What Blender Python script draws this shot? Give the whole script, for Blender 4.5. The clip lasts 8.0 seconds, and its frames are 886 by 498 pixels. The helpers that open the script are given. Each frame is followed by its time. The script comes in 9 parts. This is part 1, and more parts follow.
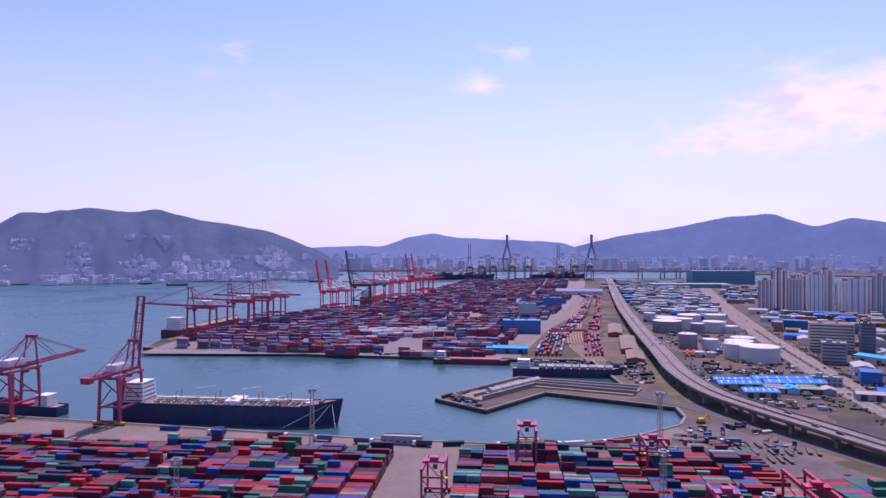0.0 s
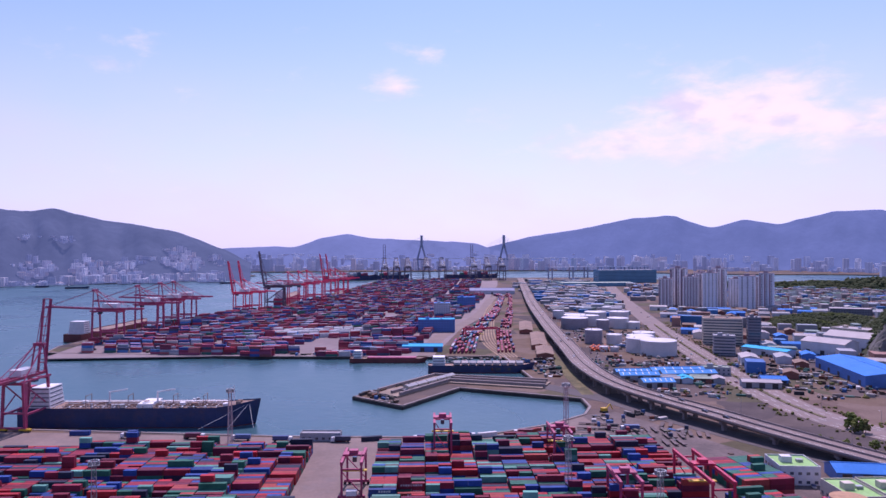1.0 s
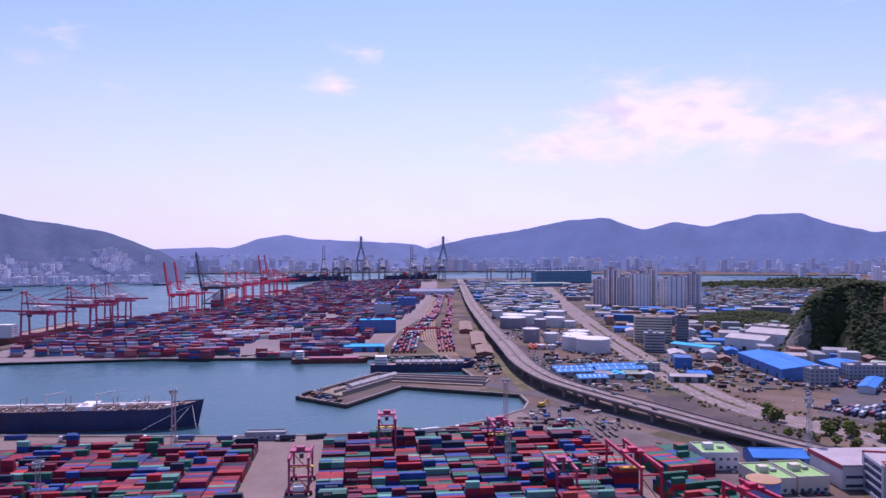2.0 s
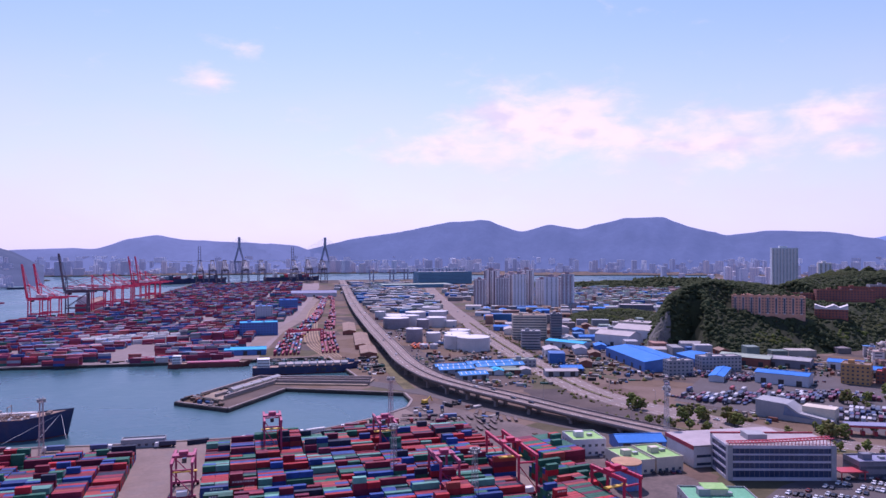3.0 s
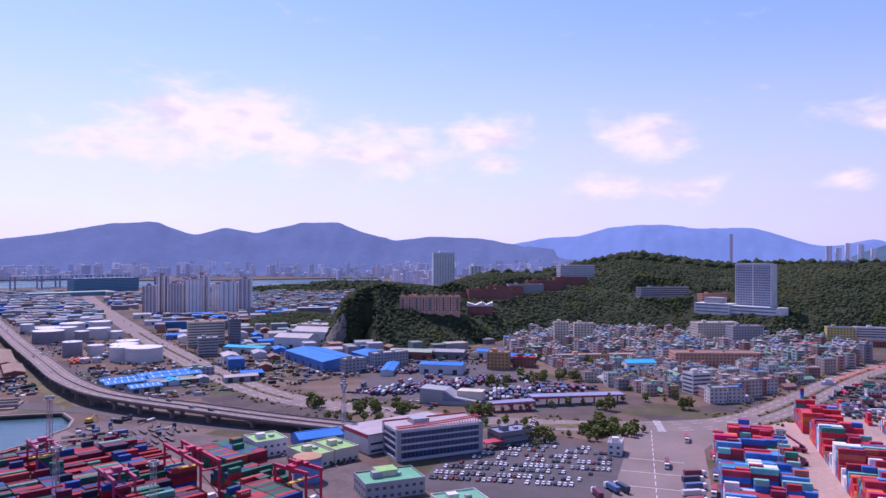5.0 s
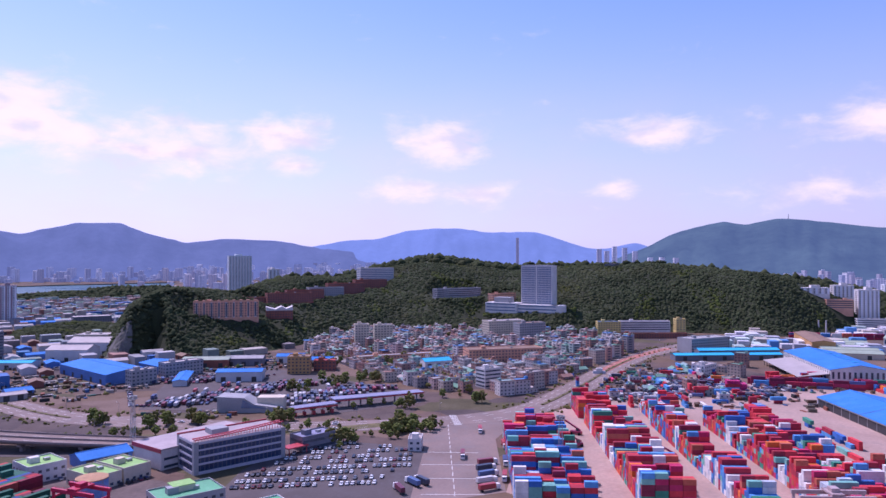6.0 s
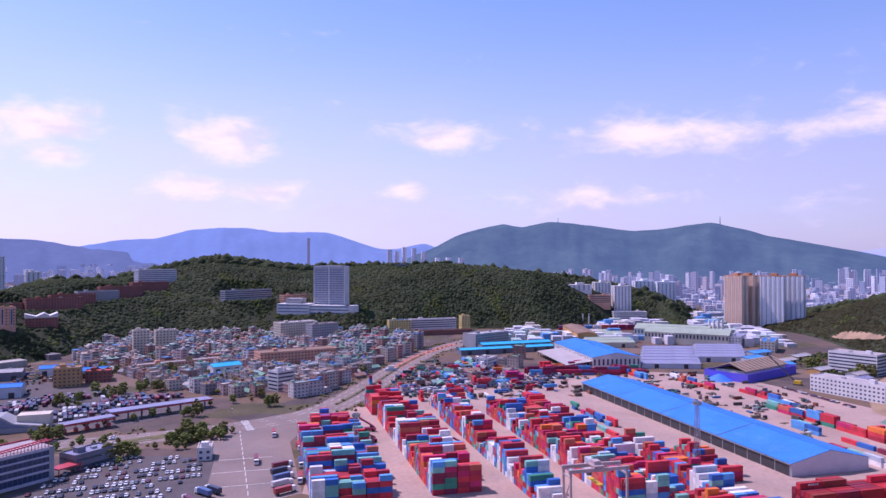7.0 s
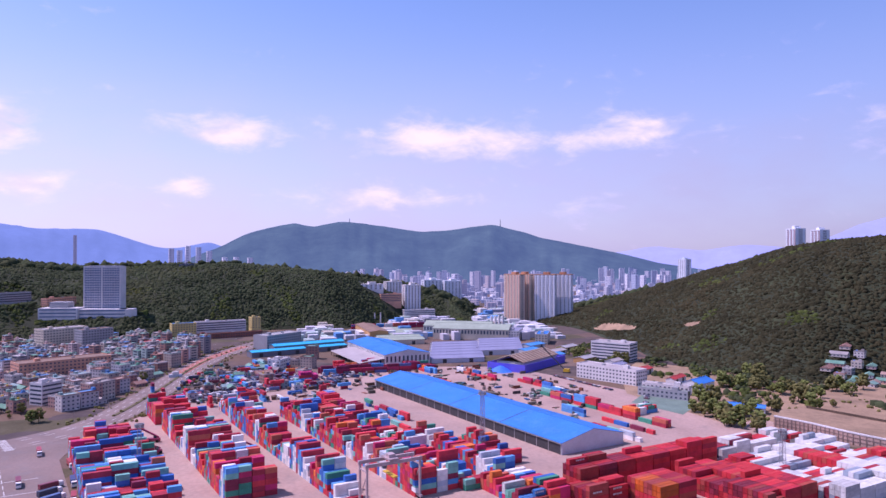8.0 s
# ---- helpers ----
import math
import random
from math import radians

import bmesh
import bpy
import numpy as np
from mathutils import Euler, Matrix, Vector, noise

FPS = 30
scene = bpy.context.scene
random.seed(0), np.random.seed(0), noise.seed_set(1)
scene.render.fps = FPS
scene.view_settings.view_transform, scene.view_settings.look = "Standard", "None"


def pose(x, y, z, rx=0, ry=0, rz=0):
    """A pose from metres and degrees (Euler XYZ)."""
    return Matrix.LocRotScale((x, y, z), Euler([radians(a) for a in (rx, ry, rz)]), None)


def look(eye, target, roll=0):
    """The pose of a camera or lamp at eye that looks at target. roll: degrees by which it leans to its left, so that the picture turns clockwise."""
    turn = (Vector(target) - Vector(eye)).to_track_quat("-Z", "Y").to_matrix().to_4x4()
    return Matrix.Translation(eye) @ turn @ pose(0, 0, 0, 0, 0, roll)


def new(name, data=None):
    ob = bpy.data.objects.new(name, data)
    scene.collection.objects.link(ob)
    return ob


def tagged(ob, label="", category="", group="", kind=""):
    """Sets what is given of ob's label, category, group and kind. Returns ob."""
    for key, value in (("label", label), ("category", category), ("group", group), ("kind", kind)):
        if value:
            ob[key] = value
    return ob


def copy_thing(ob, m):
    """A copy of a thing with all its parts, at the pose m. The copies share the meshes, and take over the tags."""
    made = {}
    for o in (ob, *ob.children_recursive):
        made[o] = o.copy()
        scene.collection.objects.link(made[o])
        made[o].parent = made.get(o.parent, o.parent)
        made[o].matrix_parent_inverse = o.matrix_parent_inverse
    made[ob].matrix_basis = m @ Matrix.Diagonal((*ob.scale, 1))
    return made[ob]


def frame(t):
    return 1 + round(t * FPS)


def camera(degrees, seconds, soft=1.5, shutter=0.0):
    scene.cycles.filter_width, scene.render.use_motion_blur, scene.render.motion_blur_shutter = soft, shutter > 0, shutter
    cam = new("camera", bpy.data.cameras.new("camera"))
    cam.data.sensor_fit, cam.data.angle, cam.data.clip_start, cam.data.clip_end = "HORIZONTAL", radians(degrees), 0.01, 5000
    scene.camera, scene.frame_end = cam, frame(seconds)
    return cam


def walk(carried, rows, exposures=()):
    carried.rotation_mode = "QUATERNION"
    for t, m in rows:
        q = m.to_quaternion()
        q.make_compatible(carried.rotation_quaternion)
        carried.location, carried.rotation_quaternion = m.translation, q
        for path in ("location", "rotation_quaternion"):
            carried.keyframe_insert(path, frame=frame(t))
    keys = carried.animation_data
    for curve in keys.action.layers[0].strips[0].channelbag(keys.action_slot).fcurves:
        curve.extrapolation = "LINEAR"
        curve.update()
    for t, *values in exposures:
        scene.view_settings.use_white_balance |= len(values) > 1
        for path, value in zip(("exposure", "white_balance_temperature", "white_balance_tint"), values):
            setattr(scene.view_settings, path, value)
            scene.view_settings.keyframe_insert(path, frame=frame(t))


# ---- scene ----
from mathutils.geometry import tessellate_polygon

cam = camera(64.0, 8.0)
# seconds, x, y, z, pitch, roll, yaw
PATH = [
    (0.0, 0.0, 0.0, 115.0, -0.15, 0.07, 0.0),
    (0.5, -0.6, -7.4, 115.0, -0.11, 0.13, -3.42),
    (1.0, -2.3, -14.4, 115.0, -0.12, 0.16, -6.91),
    (1.2, -3.2, -16.8, 115.0, -0.10, 0.15, -8.08),
    (2.3, -8.2, -30.0, 115.1, -0.02, 0.08, -13.7),
    (2.5, -9.1, -32.3, 115.1, 0.0, 0.07, -15.38),
    (3.0, -11.9, -36.2, 115.4, 0.05, 0.01, -21.34),
    (3.5, -14.5, -39.7, 115.6, 0.09, -0.08, -27.48),
    (4.0, -16.9, -42.2, 115.6, 0.12, -0.14, -33.58),
    (4.2, -17.9, -43.0, 115.7, 0.17, -0.13, -36.0),
    (5.3, -23.6, -46.8, 116.2, 0.46, -0.07, -51.55),
    (5.5, -24.7, -47.2, 116.3, 0.50, -0.05, -54.69),
    (6.0, -28.2, -47.3, 116.7, 0.61, 0.04, -63.14),
    (6.5, -31.5, -47.3, 116.7, 0.65, 0.08, -71.55),
    (7.0, -34.4, -46.5, 117.1, 0.61, 0.12, -79.92),
    (7.5, -37.0, -45.4, 117.3, 0.58, 0.07, -88.35),
    (8.0, -39.5, -43.4, 117.3, 0.57, -0.02, -96.69),
]
walk(cam, [(t, pose(x, y, z, 90 + p, r, w)) for t, x, y, z, p, r, w in PATH],
     exposures=[(0.0, 0.0, 5950, 51), (4.0, 0.02, 5950, 49), (5.5, 0.05, 5800, 48), (8.0, 0.12, 5950, 51)])

# ---------------------------------------------------------------- light
SUN_AZ, SUN_EL = 14.0, 57.0  # degrees from +y towards +x, and above the horizon
sun = new("sun", bpy.data.lights.new("sun", "SUN"))
sun.data.energy, sun.data.angle, sun.data.color = 4.0, radians(0.6), (1.0, 0.95, 0.88)
sa, se = radians(SUN_AZ), radians(SUN_EL)
sun.matrix_world = look((0, 0, 500), (-math.sin(sa) * math.cos(se), -math.cos(sa) * math.cos(se), 500 - math.sin(se)))

world = bpy.data.worlds.new("sky")
scene.world = world
world.use_nodes = True


class Nodes:
    """A short way to write shader nodes."""

    def __init__(self, tree, fresh=True):
        self.t = tree
        if fresh:
            tree.nodes.clear()

    def add(self, kind, values=None):
        n = self.t.nodes.new(kind)
        for key, value in (values or {}).items():
            if isinstance(value, bpy.types.NodeSocket):
                self.t.links.new(value, n.inputs[key])
            else:
                n.inputs[key].default_value = value
        return n

    def math(self, op, a, b=0.0, c=0.0):
        n = self.add("ShaderNodeMath", {0: a, 1: b, 2: c})
        n.operation = op
        return n.outputs[0]

    def smooth(self, value, a, b, to_a=0.0, to_b=1.0):
        n = self.add("ShaderNodeMapRange", {0: value, 1: a, 2: b, 3: to_a, 4: to_b})
        n.interpolation_type = "SMOOTHSTEP"
        return n.outputs[0]

    def mix(self, fac, a, b, blend="MIX"):
        n = self.add("ShaderNodeMix")
        n.data_type, n.blend_type = "RGBA", blend
        for key, value in ((0, fac), (6, a), (7, b)):
            if isinstance(value, bpy.types.NodeSocket):
                self.t.links.new(value, n.inputs[key])
            else:
                n.inputs[key].default_value = (*value, 1) if isinstance(value, tuple) and len(value) == 3 else value
        return n.outputs[2]

    def ramp(self, fac, stops, interpolation="LINEAR"):
        n = self.add("ShaderNodeValToRGB", {0: fac})
        r = n.color_ramp
        r.interpolation = interpolation
        while len(r.elements) < len(stops):
            r.elements.new(0.5)
        for e, (p, c) in zip(r.elements, stops):
            e.position = p
            e.color = (*c, 1) if isinstance(c, tuple) else (c, c, c, 1)
        return n.outputs[0]


w = Nodes(world.node_tree)
sky = w.add("ShaderNodeTexSky")
sky.sky_type, sky.sun_disc, sky.sun_elevation, sky.sun_rotation = "NISHITA", False, se, sa
sky.altitude, sky.air_density, sky.dust_density, sky.ozone_density = 100, 1.0, 0.7, 3.0
way = w.add("ShaderNodeTexCoord").outputs["Generated"]
xyz = w.add("ShaderNodeSeparateXYZ", {0: way})
az = w.math("MULTIPLY", w.math("ARCTAN2", xyz.outputs[0], xyz.outputs[1]), 180 / math.pi)
el = w.math("MULTIPLY", w.math("ARCSINE", xyz.outputs[2]), 180 / math.pi)
flat = w.add("ShaderNodeCombineXYZ", {0: az, 1: w.math("MULTIPLY", el, 2.2), 2: 0.0}).outputs[0]
puff = w.add("ShaderNodeTexNoise", {"Vector": flat, "Scale": 0.33, "Detail": 7.0, "Roughness": 0.62, "Distortion": 0.3}).outputs[0]
veil = w.add("ShaderNodeTexNoise", {"Vector": flat, "Scale": 0.09, "Detail": 5.0, "Roughness": 0.55}).outputs[0]
# cumulus: azimuth, elevation, half width, half height, weight
CLOUDS = [
    (3.0, 12.9, 1.7, 0.95, 0.75), (5.5, 15.2, 2.0, 0.9, 0.5), (-16.1, 15.0, 3.0, 0.9, 0.35), (-19.5, 13.5, 3.5, 1.0, 0.28),
    (29.3, 9.8, 7.0, 2.5, 0.95), (21.0, 8.1, 6.0, 1.3, 0.6), (39.5, 8.4, 8.0, 1.9, 0.75), (41.3, 11.2, 3.5, 1.2, 0.35),
    (50.6, 9.9, 3.2, 1.2, 0.85), (51.1, 7.2, 2.0, 0.85, 0.65), (63.1, 8.8, 3.4, 1.5, 0.78), (80.3, 9.3, 3.8, 1.2, 0.75),
]
CLOUDS += [
    (60.0, 5.3, 2.6, 0.8, 0.6), (66.0, 5.2, 2.4, 0.9, 0.6), (96.8, 9.4, 6.8, 1.35, 0.76), (110.8, 9.4, 5.6, 1.2, 0.72),
    (92.9, 4.5, 7.0, 1.0, 0.35), (76.8, 5.3, 1.5, 0.6, 0.6), (109.1, 4.0, 3.5, 1.2, 0.3),
    (140.0, 9.0, 8.0, 2.0, 0.8), (175.0, 11.0, 9.0, 2.6, 0.8), (-60.0, 10.0, 8.0, 1.6, 0.6), (-110.0, 12.0, 9.0, 2.2, 0.7), (-150.0, 8.0, 8.0, 1.8, 0.7),
]
mask = 0.0
for a, e, wide, high, weight in CLOUDS:
    u = w.math("DIVIDE", w.math("SUBTRACT", az, a), wide)
    v = w.math("DIVIDE", w.math("SUBTRACT", el, e), high)
    r2 = w.math("ADD", w.math("MULTIPLY", u, u), w.math("MULTIPLY", v, v))
    body = w.math("MULTIPLY", w.math("POWER", 2.718, w.math("MULTIPLY", r2, -0.65)), weight)
    mask = w.math("MAXIMUM", mask, body)
billow = w.add("ShaderNodeTexNoise", {"Vector": flat, "Scale": 0.14, "Detail": 3.0, "Roughness": 0.5, "Distortion": 0.5}).outputs[0]
edge = w.math("MULTIPLY_ADD", w.math("SUBTRACT", puff, 0.5), 1.15, w.math("MULTIPLY_ADD", w.math("SUBTRACT", billow, 0.5), 0.9, mask))
cloud = w.smooth(edge, 0.16, 0.95)
low = w.smooth(el, -1.0, 16.0, 1.0, 0.0)
thin = w.math("MULTIPLY", w.add("ShaderNodeMapRange", {0: veil, 1: 0.38, 2: 0.72, 3: 0.0, 4: 0.7}).outputs[0], low)
haze = w.smooth(el, -2.0, 22.0, 0.75, 0.0)
toward = w.math("COSINE", w.math("SUBTRACT", w.math("MULTIPLY", az, math.pi / 180), sa))
glare = w.math("MULTIPLY_ADD", toward, 0.36, 0.66)
veil_tint = w.mix(1.0, (6.6, 6.75, 8.35), glare, "MULTIPLY")
clear = w.mix(1.0, sky.outputs[0], (1.05, 1.25, 1.32), "MULTIPLY")
air = w.mix(haze, clear, veil_tint)
air = w.mix(thin, air, veil_tint)
shade = w.add("ShaderNodeTexNoise", {"Vector": flat, "Scale": 0.22, "Detail": 4.0, "Roughness": 0.5}).outputs[0]
white = w.mix(w.smooth(shade, 0.48, 0.68), (9.0, 8.2, 9.0), (6.6, 6.5, 8.2))
air = w.mix(w.math("MULTIPLY", cloud, 0.85), air, white)
back = w.add("ShaderNodeBackground", {0: air, 1: 0.116})
out = w.add("ShaderNodeOutputWorld", {0: back.outputs[0]})
# ---------------------------------------------------------------- materials
def material(name, base, rough=0.7, metal=0.0, vary=0.25, big=0.05, fine=1.5, bump=0.0, rnd=0.0, island=None, wave=None, glow=None, dirt=None, spec=0.5, palette=None, lots=None):
    """A surface with stains at two scales; rnd varies it from object to object, island from piece to piece, wave adds ribs."""
    m = bpy.data.materials.new(name)
    m.use_nodes = True
    n = Nodes(m.node_tree)
    at = n.add("ShaderNodeTexCoord").outputs["Object"]
    a = n.add("ShaderNodeTexNoise", {"Vector": at, "Scale": big, "Detail": 4.0, "Roughness": 0.6}).outputs[0]
    b = n.add("ShaderNodeTexNoise", {"Vector": at, "Scale": fine, "Detail": 3.0, "Roughness": 0.65}).outputs[0]
    colour = base
    if palette:
        pick = n.add("ShaderNodeNewGeometry").outputs["Random Per Island"] if island else n.add("ShaderNodeObjectInfo").outputs["Random"]
        colour = n.ramp(pick, [(k / len(palette), c) for k, c in enumerate(palette)], "CONSTANT")
    if lots:
        bend = n.add("ShaderNodeTexNoise", {"Vector": at, "Scale": 0.05, "Detail": 3.0}).outputs[1]
        bent = n.mix(1.0, at, n.mix(1.0, bend, (16.0, 16.0, 16.0), "MULTIPLY"), "ADD")
        cells = n.add("ShaderNodeTexVoronoi", {"Vector": bent, "Scale": lots[1]})
        colour = n.ramp(n.add("ShaderNodeSeparateColor", {0: cells.outputs[1]}).outputs[0], [(k / len(lots[0]), c) for k, c in enumerate(lots[0])], "CONSTANT")
    low = tuple(1 - vary for _ in range(3))
    colour = n.mix(1.0, colour, n.ramp(a, [(0.3, low), (0.7, tuple(1 + vary * 0.4 for _ in range(3)))]), "MULTIPLY")
    colour = n.mix(1.0, colour, n.ramp(b, [(0.25, tuple(1 - vary * 0.8 for _ in range(3))), (0.75, (1.05, 1.05, 1.05))]), "MULTIPLY")
    if rnd:
        r = n.add("ShaderNodeNewGeometry").outputs["Random Per Island"] if island else n.add("ShaderNodeObjectInfo").outputs["Random"]
        r = n.math("FRACT", n.math("MULTIPLY", r, 7.31))
        colour = n.mix(1.0, colour, n.ramp(r, [(0.0, tuple(1 - rnd for _ in range(3))), (1.0, tuple(1 + rnd for _ in range(3)))]), "MULTIPLY")
    if dirt:
        d = n.add("ShaderNodeTexNoise", {"Vector": at, "Scale": dirt[1], "Detail": 6.0, "Roughness": 0.7}).outputs[0]
        colour = n.mix(n.ramp(d, [(0.5, 0.0), (0.72, dirt[2])]), colour, dirt[0])
    p = n.add("ShaderNodeBsdfPrincipled", {"Base Color": colour if not isinstance(colour, tuple) else (*colour, 1), "Roughness": rough, "Metallic": metal, "Specular IOR Level": spec})
    if glow:
        p.inputs["Emission Color"].default_value = (*glow[0], 1)
        p.inputs["Emission Strength"].default_value = glow[1]
    height = b
    if wave:
        ribs = n.add("ShaderNodeTexWave", {"Vector": at, "Scale": wave[1]})
        ribs.wave_type, ribs.bands_direction = "BANDS", wave[0]
        height = ribs.outputs[1]
    if bump or wave:
        n.t.links.new(n.add("ShaderNodeBump", {"Strength": bump or 0.6, "Distance": 0.06 if wave else 0.15, "Height": height}).outputs[0], p.inputs["Normal"])
    n.add("ShaderNodeOutputMaterial", {0: p.outputs[0]})
    return m


CONTAINER = {
    "dark_red": ("dark red", (0.28, 0.026, 0.05)), "red": ("bright red", (0.50, 0.03, 0.04)), "rust": ("rusty red", (0.42, 0.065, 0.055)),
    "blue": ("deep blue", (0.025, 0.075, 0.27)), "sky_blue": ("light blue", (0.06, 0.24, 0.56)), "green": ("dark green", (0.02, 0.14, 0.09)),
    "teal": ("pale teal green", (0.13, 0.38, 0.30)), "white": ("white", (0.74, 0.72, 0.70)), "orange": ("orange", (0.72, 0.13, 0.02)),
    "navy": ("blackish navy", (0.03, 0.04, 0.075)), "maroon": ("maroon", (0.17, 0.022, 0.05)), "grey": ("blue-grey", (0.30, 0.36, 0.42)),
    "lime": ("light green", (0.18, 0.42, 0.12)), "pink": ("magenta pink", (0.62, 0.04, 0.20)),
}
STEEL = {k: material("container_" + k, c, rough=0.6, spec=0.3, vary=0.3, big=0.25, fine=2.5, wave=("X", 1.6), bump=0.5, rnd=0.2, dirt=((0.2, 0.1, 0.07), 0.9, 0.3)) for k, (_, c) in CONTAINER.items()}
mixed = [CONTAINER[k][1] for k in ("dark_red", "blue", "red", "green", "maroon", "rust", "blue", "navy", "dark_red", "navy", "green", "red", "blue", "teal", "maroon", "dark_red")]
M_STACK = material("container_paint_mixed", (0.3, 0.1, 0.1), rough=0.65, spec=0.2, vary=0.25, big=0.25, fine=2.5, wave=("X", 1.6), bump=0.4, rnd=0.25, island=True, palette=mixed)
mixed3 = [(0.36, 0.06, 0.10), (0.05, 0.09, 0.26), (0.24, 0.05, 0.10), (0.28, 0.30, 0.36), (0.07, 0.13, 0.34), (0.32, 0.07, 0.12), (0.40, 0.07, 0.10), (0.50, 0.06, 0.09), (0.06, 0.20, 0.16), (0.42, 0.12, 0.12), (0.09, 0.10, 0.16), (0.10, 0.24, 0.48), (0.50, 0.47, 0.47), (0.36, 0.06, 0.12)]
M_STACK3 = material("container_paint_far", (0.3, 0.1, 0.1), rough=0.7, spec=0.2, vary=0.2, big=0.1, fine=1.0, rnd=0.3, island=True, palette=mixed3)
M_STACK_RED = material("container_paint_reds", (0.3, 0.1, 0.1), rough=0.65, spec=0.2, vary=0.25, big=0.25, fine=2.5, wave=("X", 1.6), bump=0.4, rnd=0.15, island=True, palette=[(0.62, 0.04, 0.05), (0.66, 0.055, 0.06), (0.54, 0.09, 0.065), (0.40, 0.035, 0.055), (0.64, 0.05, 0.055), (0.60, 0.04, 0.06)])
M_STACK_DULL = material("container_paint_dull_reds", (0.3, 0.1, 0.1), rough=0.7, spec=0.2, vary=0.2, big=0.1, fine=1.0, rnd=0.25, island=True, palette=[(0.36, 0.07, 0.10), (0.30, 0.06, 0.10), (0.42, 0.12, 0.13), (0.24, 0.05, 0.08), (0.36, 0.09, 0.12), (0.10, 0.12, 0.22)])
M_STACK_CRIMSON = material("container_paint_crimson", (0.3, 0.1, 0.1), rough=0.65, spec=0.2, vary=0.2, big=0.2, fine=2.0, rnd=0.2, island=True, palette=[(0.44, 0.035, 0.09), (0.30, 0.035, 0.08), (0.50, 0.04, 0.08), (0.22, 0.03, 0.07), (0.40, 0.04, 0.10), (0.10, 0.13, 0.30)])
M_STACK_GREEN = material("container_paint_greens", (0.1, 0.3, 0.1), rough=0.65, spec=0.2, vary=0.25, big=0.25, fine=2.5, wave=("X", 1.6), bump=0.4, rnd=0.2, island=True, palette=[CONTAINER[k][1] for k in ("green", "dark_red", "green", "red", "green", "rust", "maroon", "green", "blue", "red")])
M_STACK_WHITE = material("container_paint_whites", (0.3, 0.1, 0.1), rough=0.5, vary=0.2, big=0.25, fine=2.5, wave=("X", 1.6), bump=0.4, rnd=0.1, island=True, palette=[CONTAINER[k][1] for k in ("white", "white", "white", "white", "white", "white", "white", "white", "white", "grey", "white", "red")])
bright = {"dark_red": (0.46, 0.045, 0.07), "red": (0.72, 0.06, 0.075), "rust": (0.60, 0.14, 0.09), "crimson": (0.62, 0.045, 0.14), "sky": (0.10, 0.34, 0.68), "blue": (0.05, 0.17, 0.50), "teal": (0.20, 0.50, 0.44),
          "green": (0.05, 0.28, 0.19), "white": (0.84, 0.80, 0.78), "orange": (0.88, 0.21, 0.05), "maroon": (0.27, 0.04, 0.08), "ochre": (0.64, 0.41, 0.12), "pale": (0.50, 0.55, 0.62)}
DEPOT_PAINT = [material("container_paint_depot", (0.3, 0.1, 0.1), rough=0.65, spec=0.2, vary=0.22, big=0.25, fine=2.5, wave=("X", 1.6), bump=0.4, rnd=0.12, island=True, palette=[bright[k] for k in p_]) for p_ in (
    ("red", "dark_red", "red", "rust", "crimson", "red", "dark_red", "rust"), ("sky", "blue", "teal", "sky", "blue", "dark_red"), ("white", "white", "white", "pale", "white"),
    ("dark_red", "teal", "red", "green", "blue", "crimson", "maroon", "sky", "red", "dark_red"), ("orange", "red", "rust", "red", "crimson"))]
M_GROUND = material("ground_lots", (0.132, 0.099, 0.092), rough=0.95, vary=0.3, big=0.05, fine=0.5, dirt=((0.11, 0.085, 0.07), 0.05, 0.5), spec=0.2,
                    lots=([(0.175, 0.115, 0.09), (0.105, 0.08, 0.076), (0.22, 0.15, 0.115), (0.135, 0.10, 0.088), (0.19, 0.125, 0.085), (0.115, 0.098, 0.055), (0.15, 0.106, 0.092)], 0.022))
M_YARD = material("yard_concrete", (0.245, 0.172, 0.145), rough=0.9, vary=0.25, big=0.03, fine=0.4, dirt=((0.17, 0.14, 0.135), 0.08, 0.6))
M_TERMINAL = material("terminal_concrete", (0.25, 0.185, 0.18), rough=0.9, vary=0.2, big=0.01, fine=0.1, dirt=((0.26, 0.22, 0.22), 0.02, 0.6))
M_LOT = material("oily_lot_concrete", (0.165, 0.118, 0.105), rough=0.9, vary=0.35, big=0.05, fine=0.4, dirt=((0.08, 0.06, 0.055), 0.09, 0.7))
M_DEPOT = material("depot_concrete", (0.47, 0.315, 0.26), rough=0.9, vary=0.25, big=0.03, fine=0.4, dirt=((0.22, 0.17, 0.15), 0.06, 0.7))
M_ASPHALT = material("asphalt", (0.10, 0.08, 0.08), rough=0.9, vary=0.25, big=0.03, fine=0.6, dirt=((0.12, 0.11, 0.12), 0.1, 0.6))
M_ROAD = material("worn_road", (0.245, 0.178, 0.155), rough=0.9, vary=0.22, big=0.03, fine=0.6, dirt=((0.19, 0.17, 0.17), 0.07, 0.6))
M_PAINT = material("road_paint", (0.75, 0.73, 0.70), rough=0.8, vary=0.3, big=0.4, fine=3)
M_EARTH = material("bare_earth", (0.38, 0.25, 0.15), rough=0.95, vary=0.35, big=0.04, fine=0.5)
M_PIER = material("pier_earth", (0.36, 0.27, 0.20), rough=0.95, vary=0.3, big=0.08, fine=0.8, dirt=((0.16, 0.13, 0.10), 0.1, 0.7))
M_RED_LANE = material("red_asphalt", (0.45, 0.17, 0.13), rough=0.9, vary=0.3, big=0.06, fine=0.6)
M_GRASS = material("grass", (0.15, 0.125, 0.05), rough=0.95, vary=0.5, big=0.06, fine=0.7, dirt=((0.25, 0.19, 0.09), 0.12, 0.6))
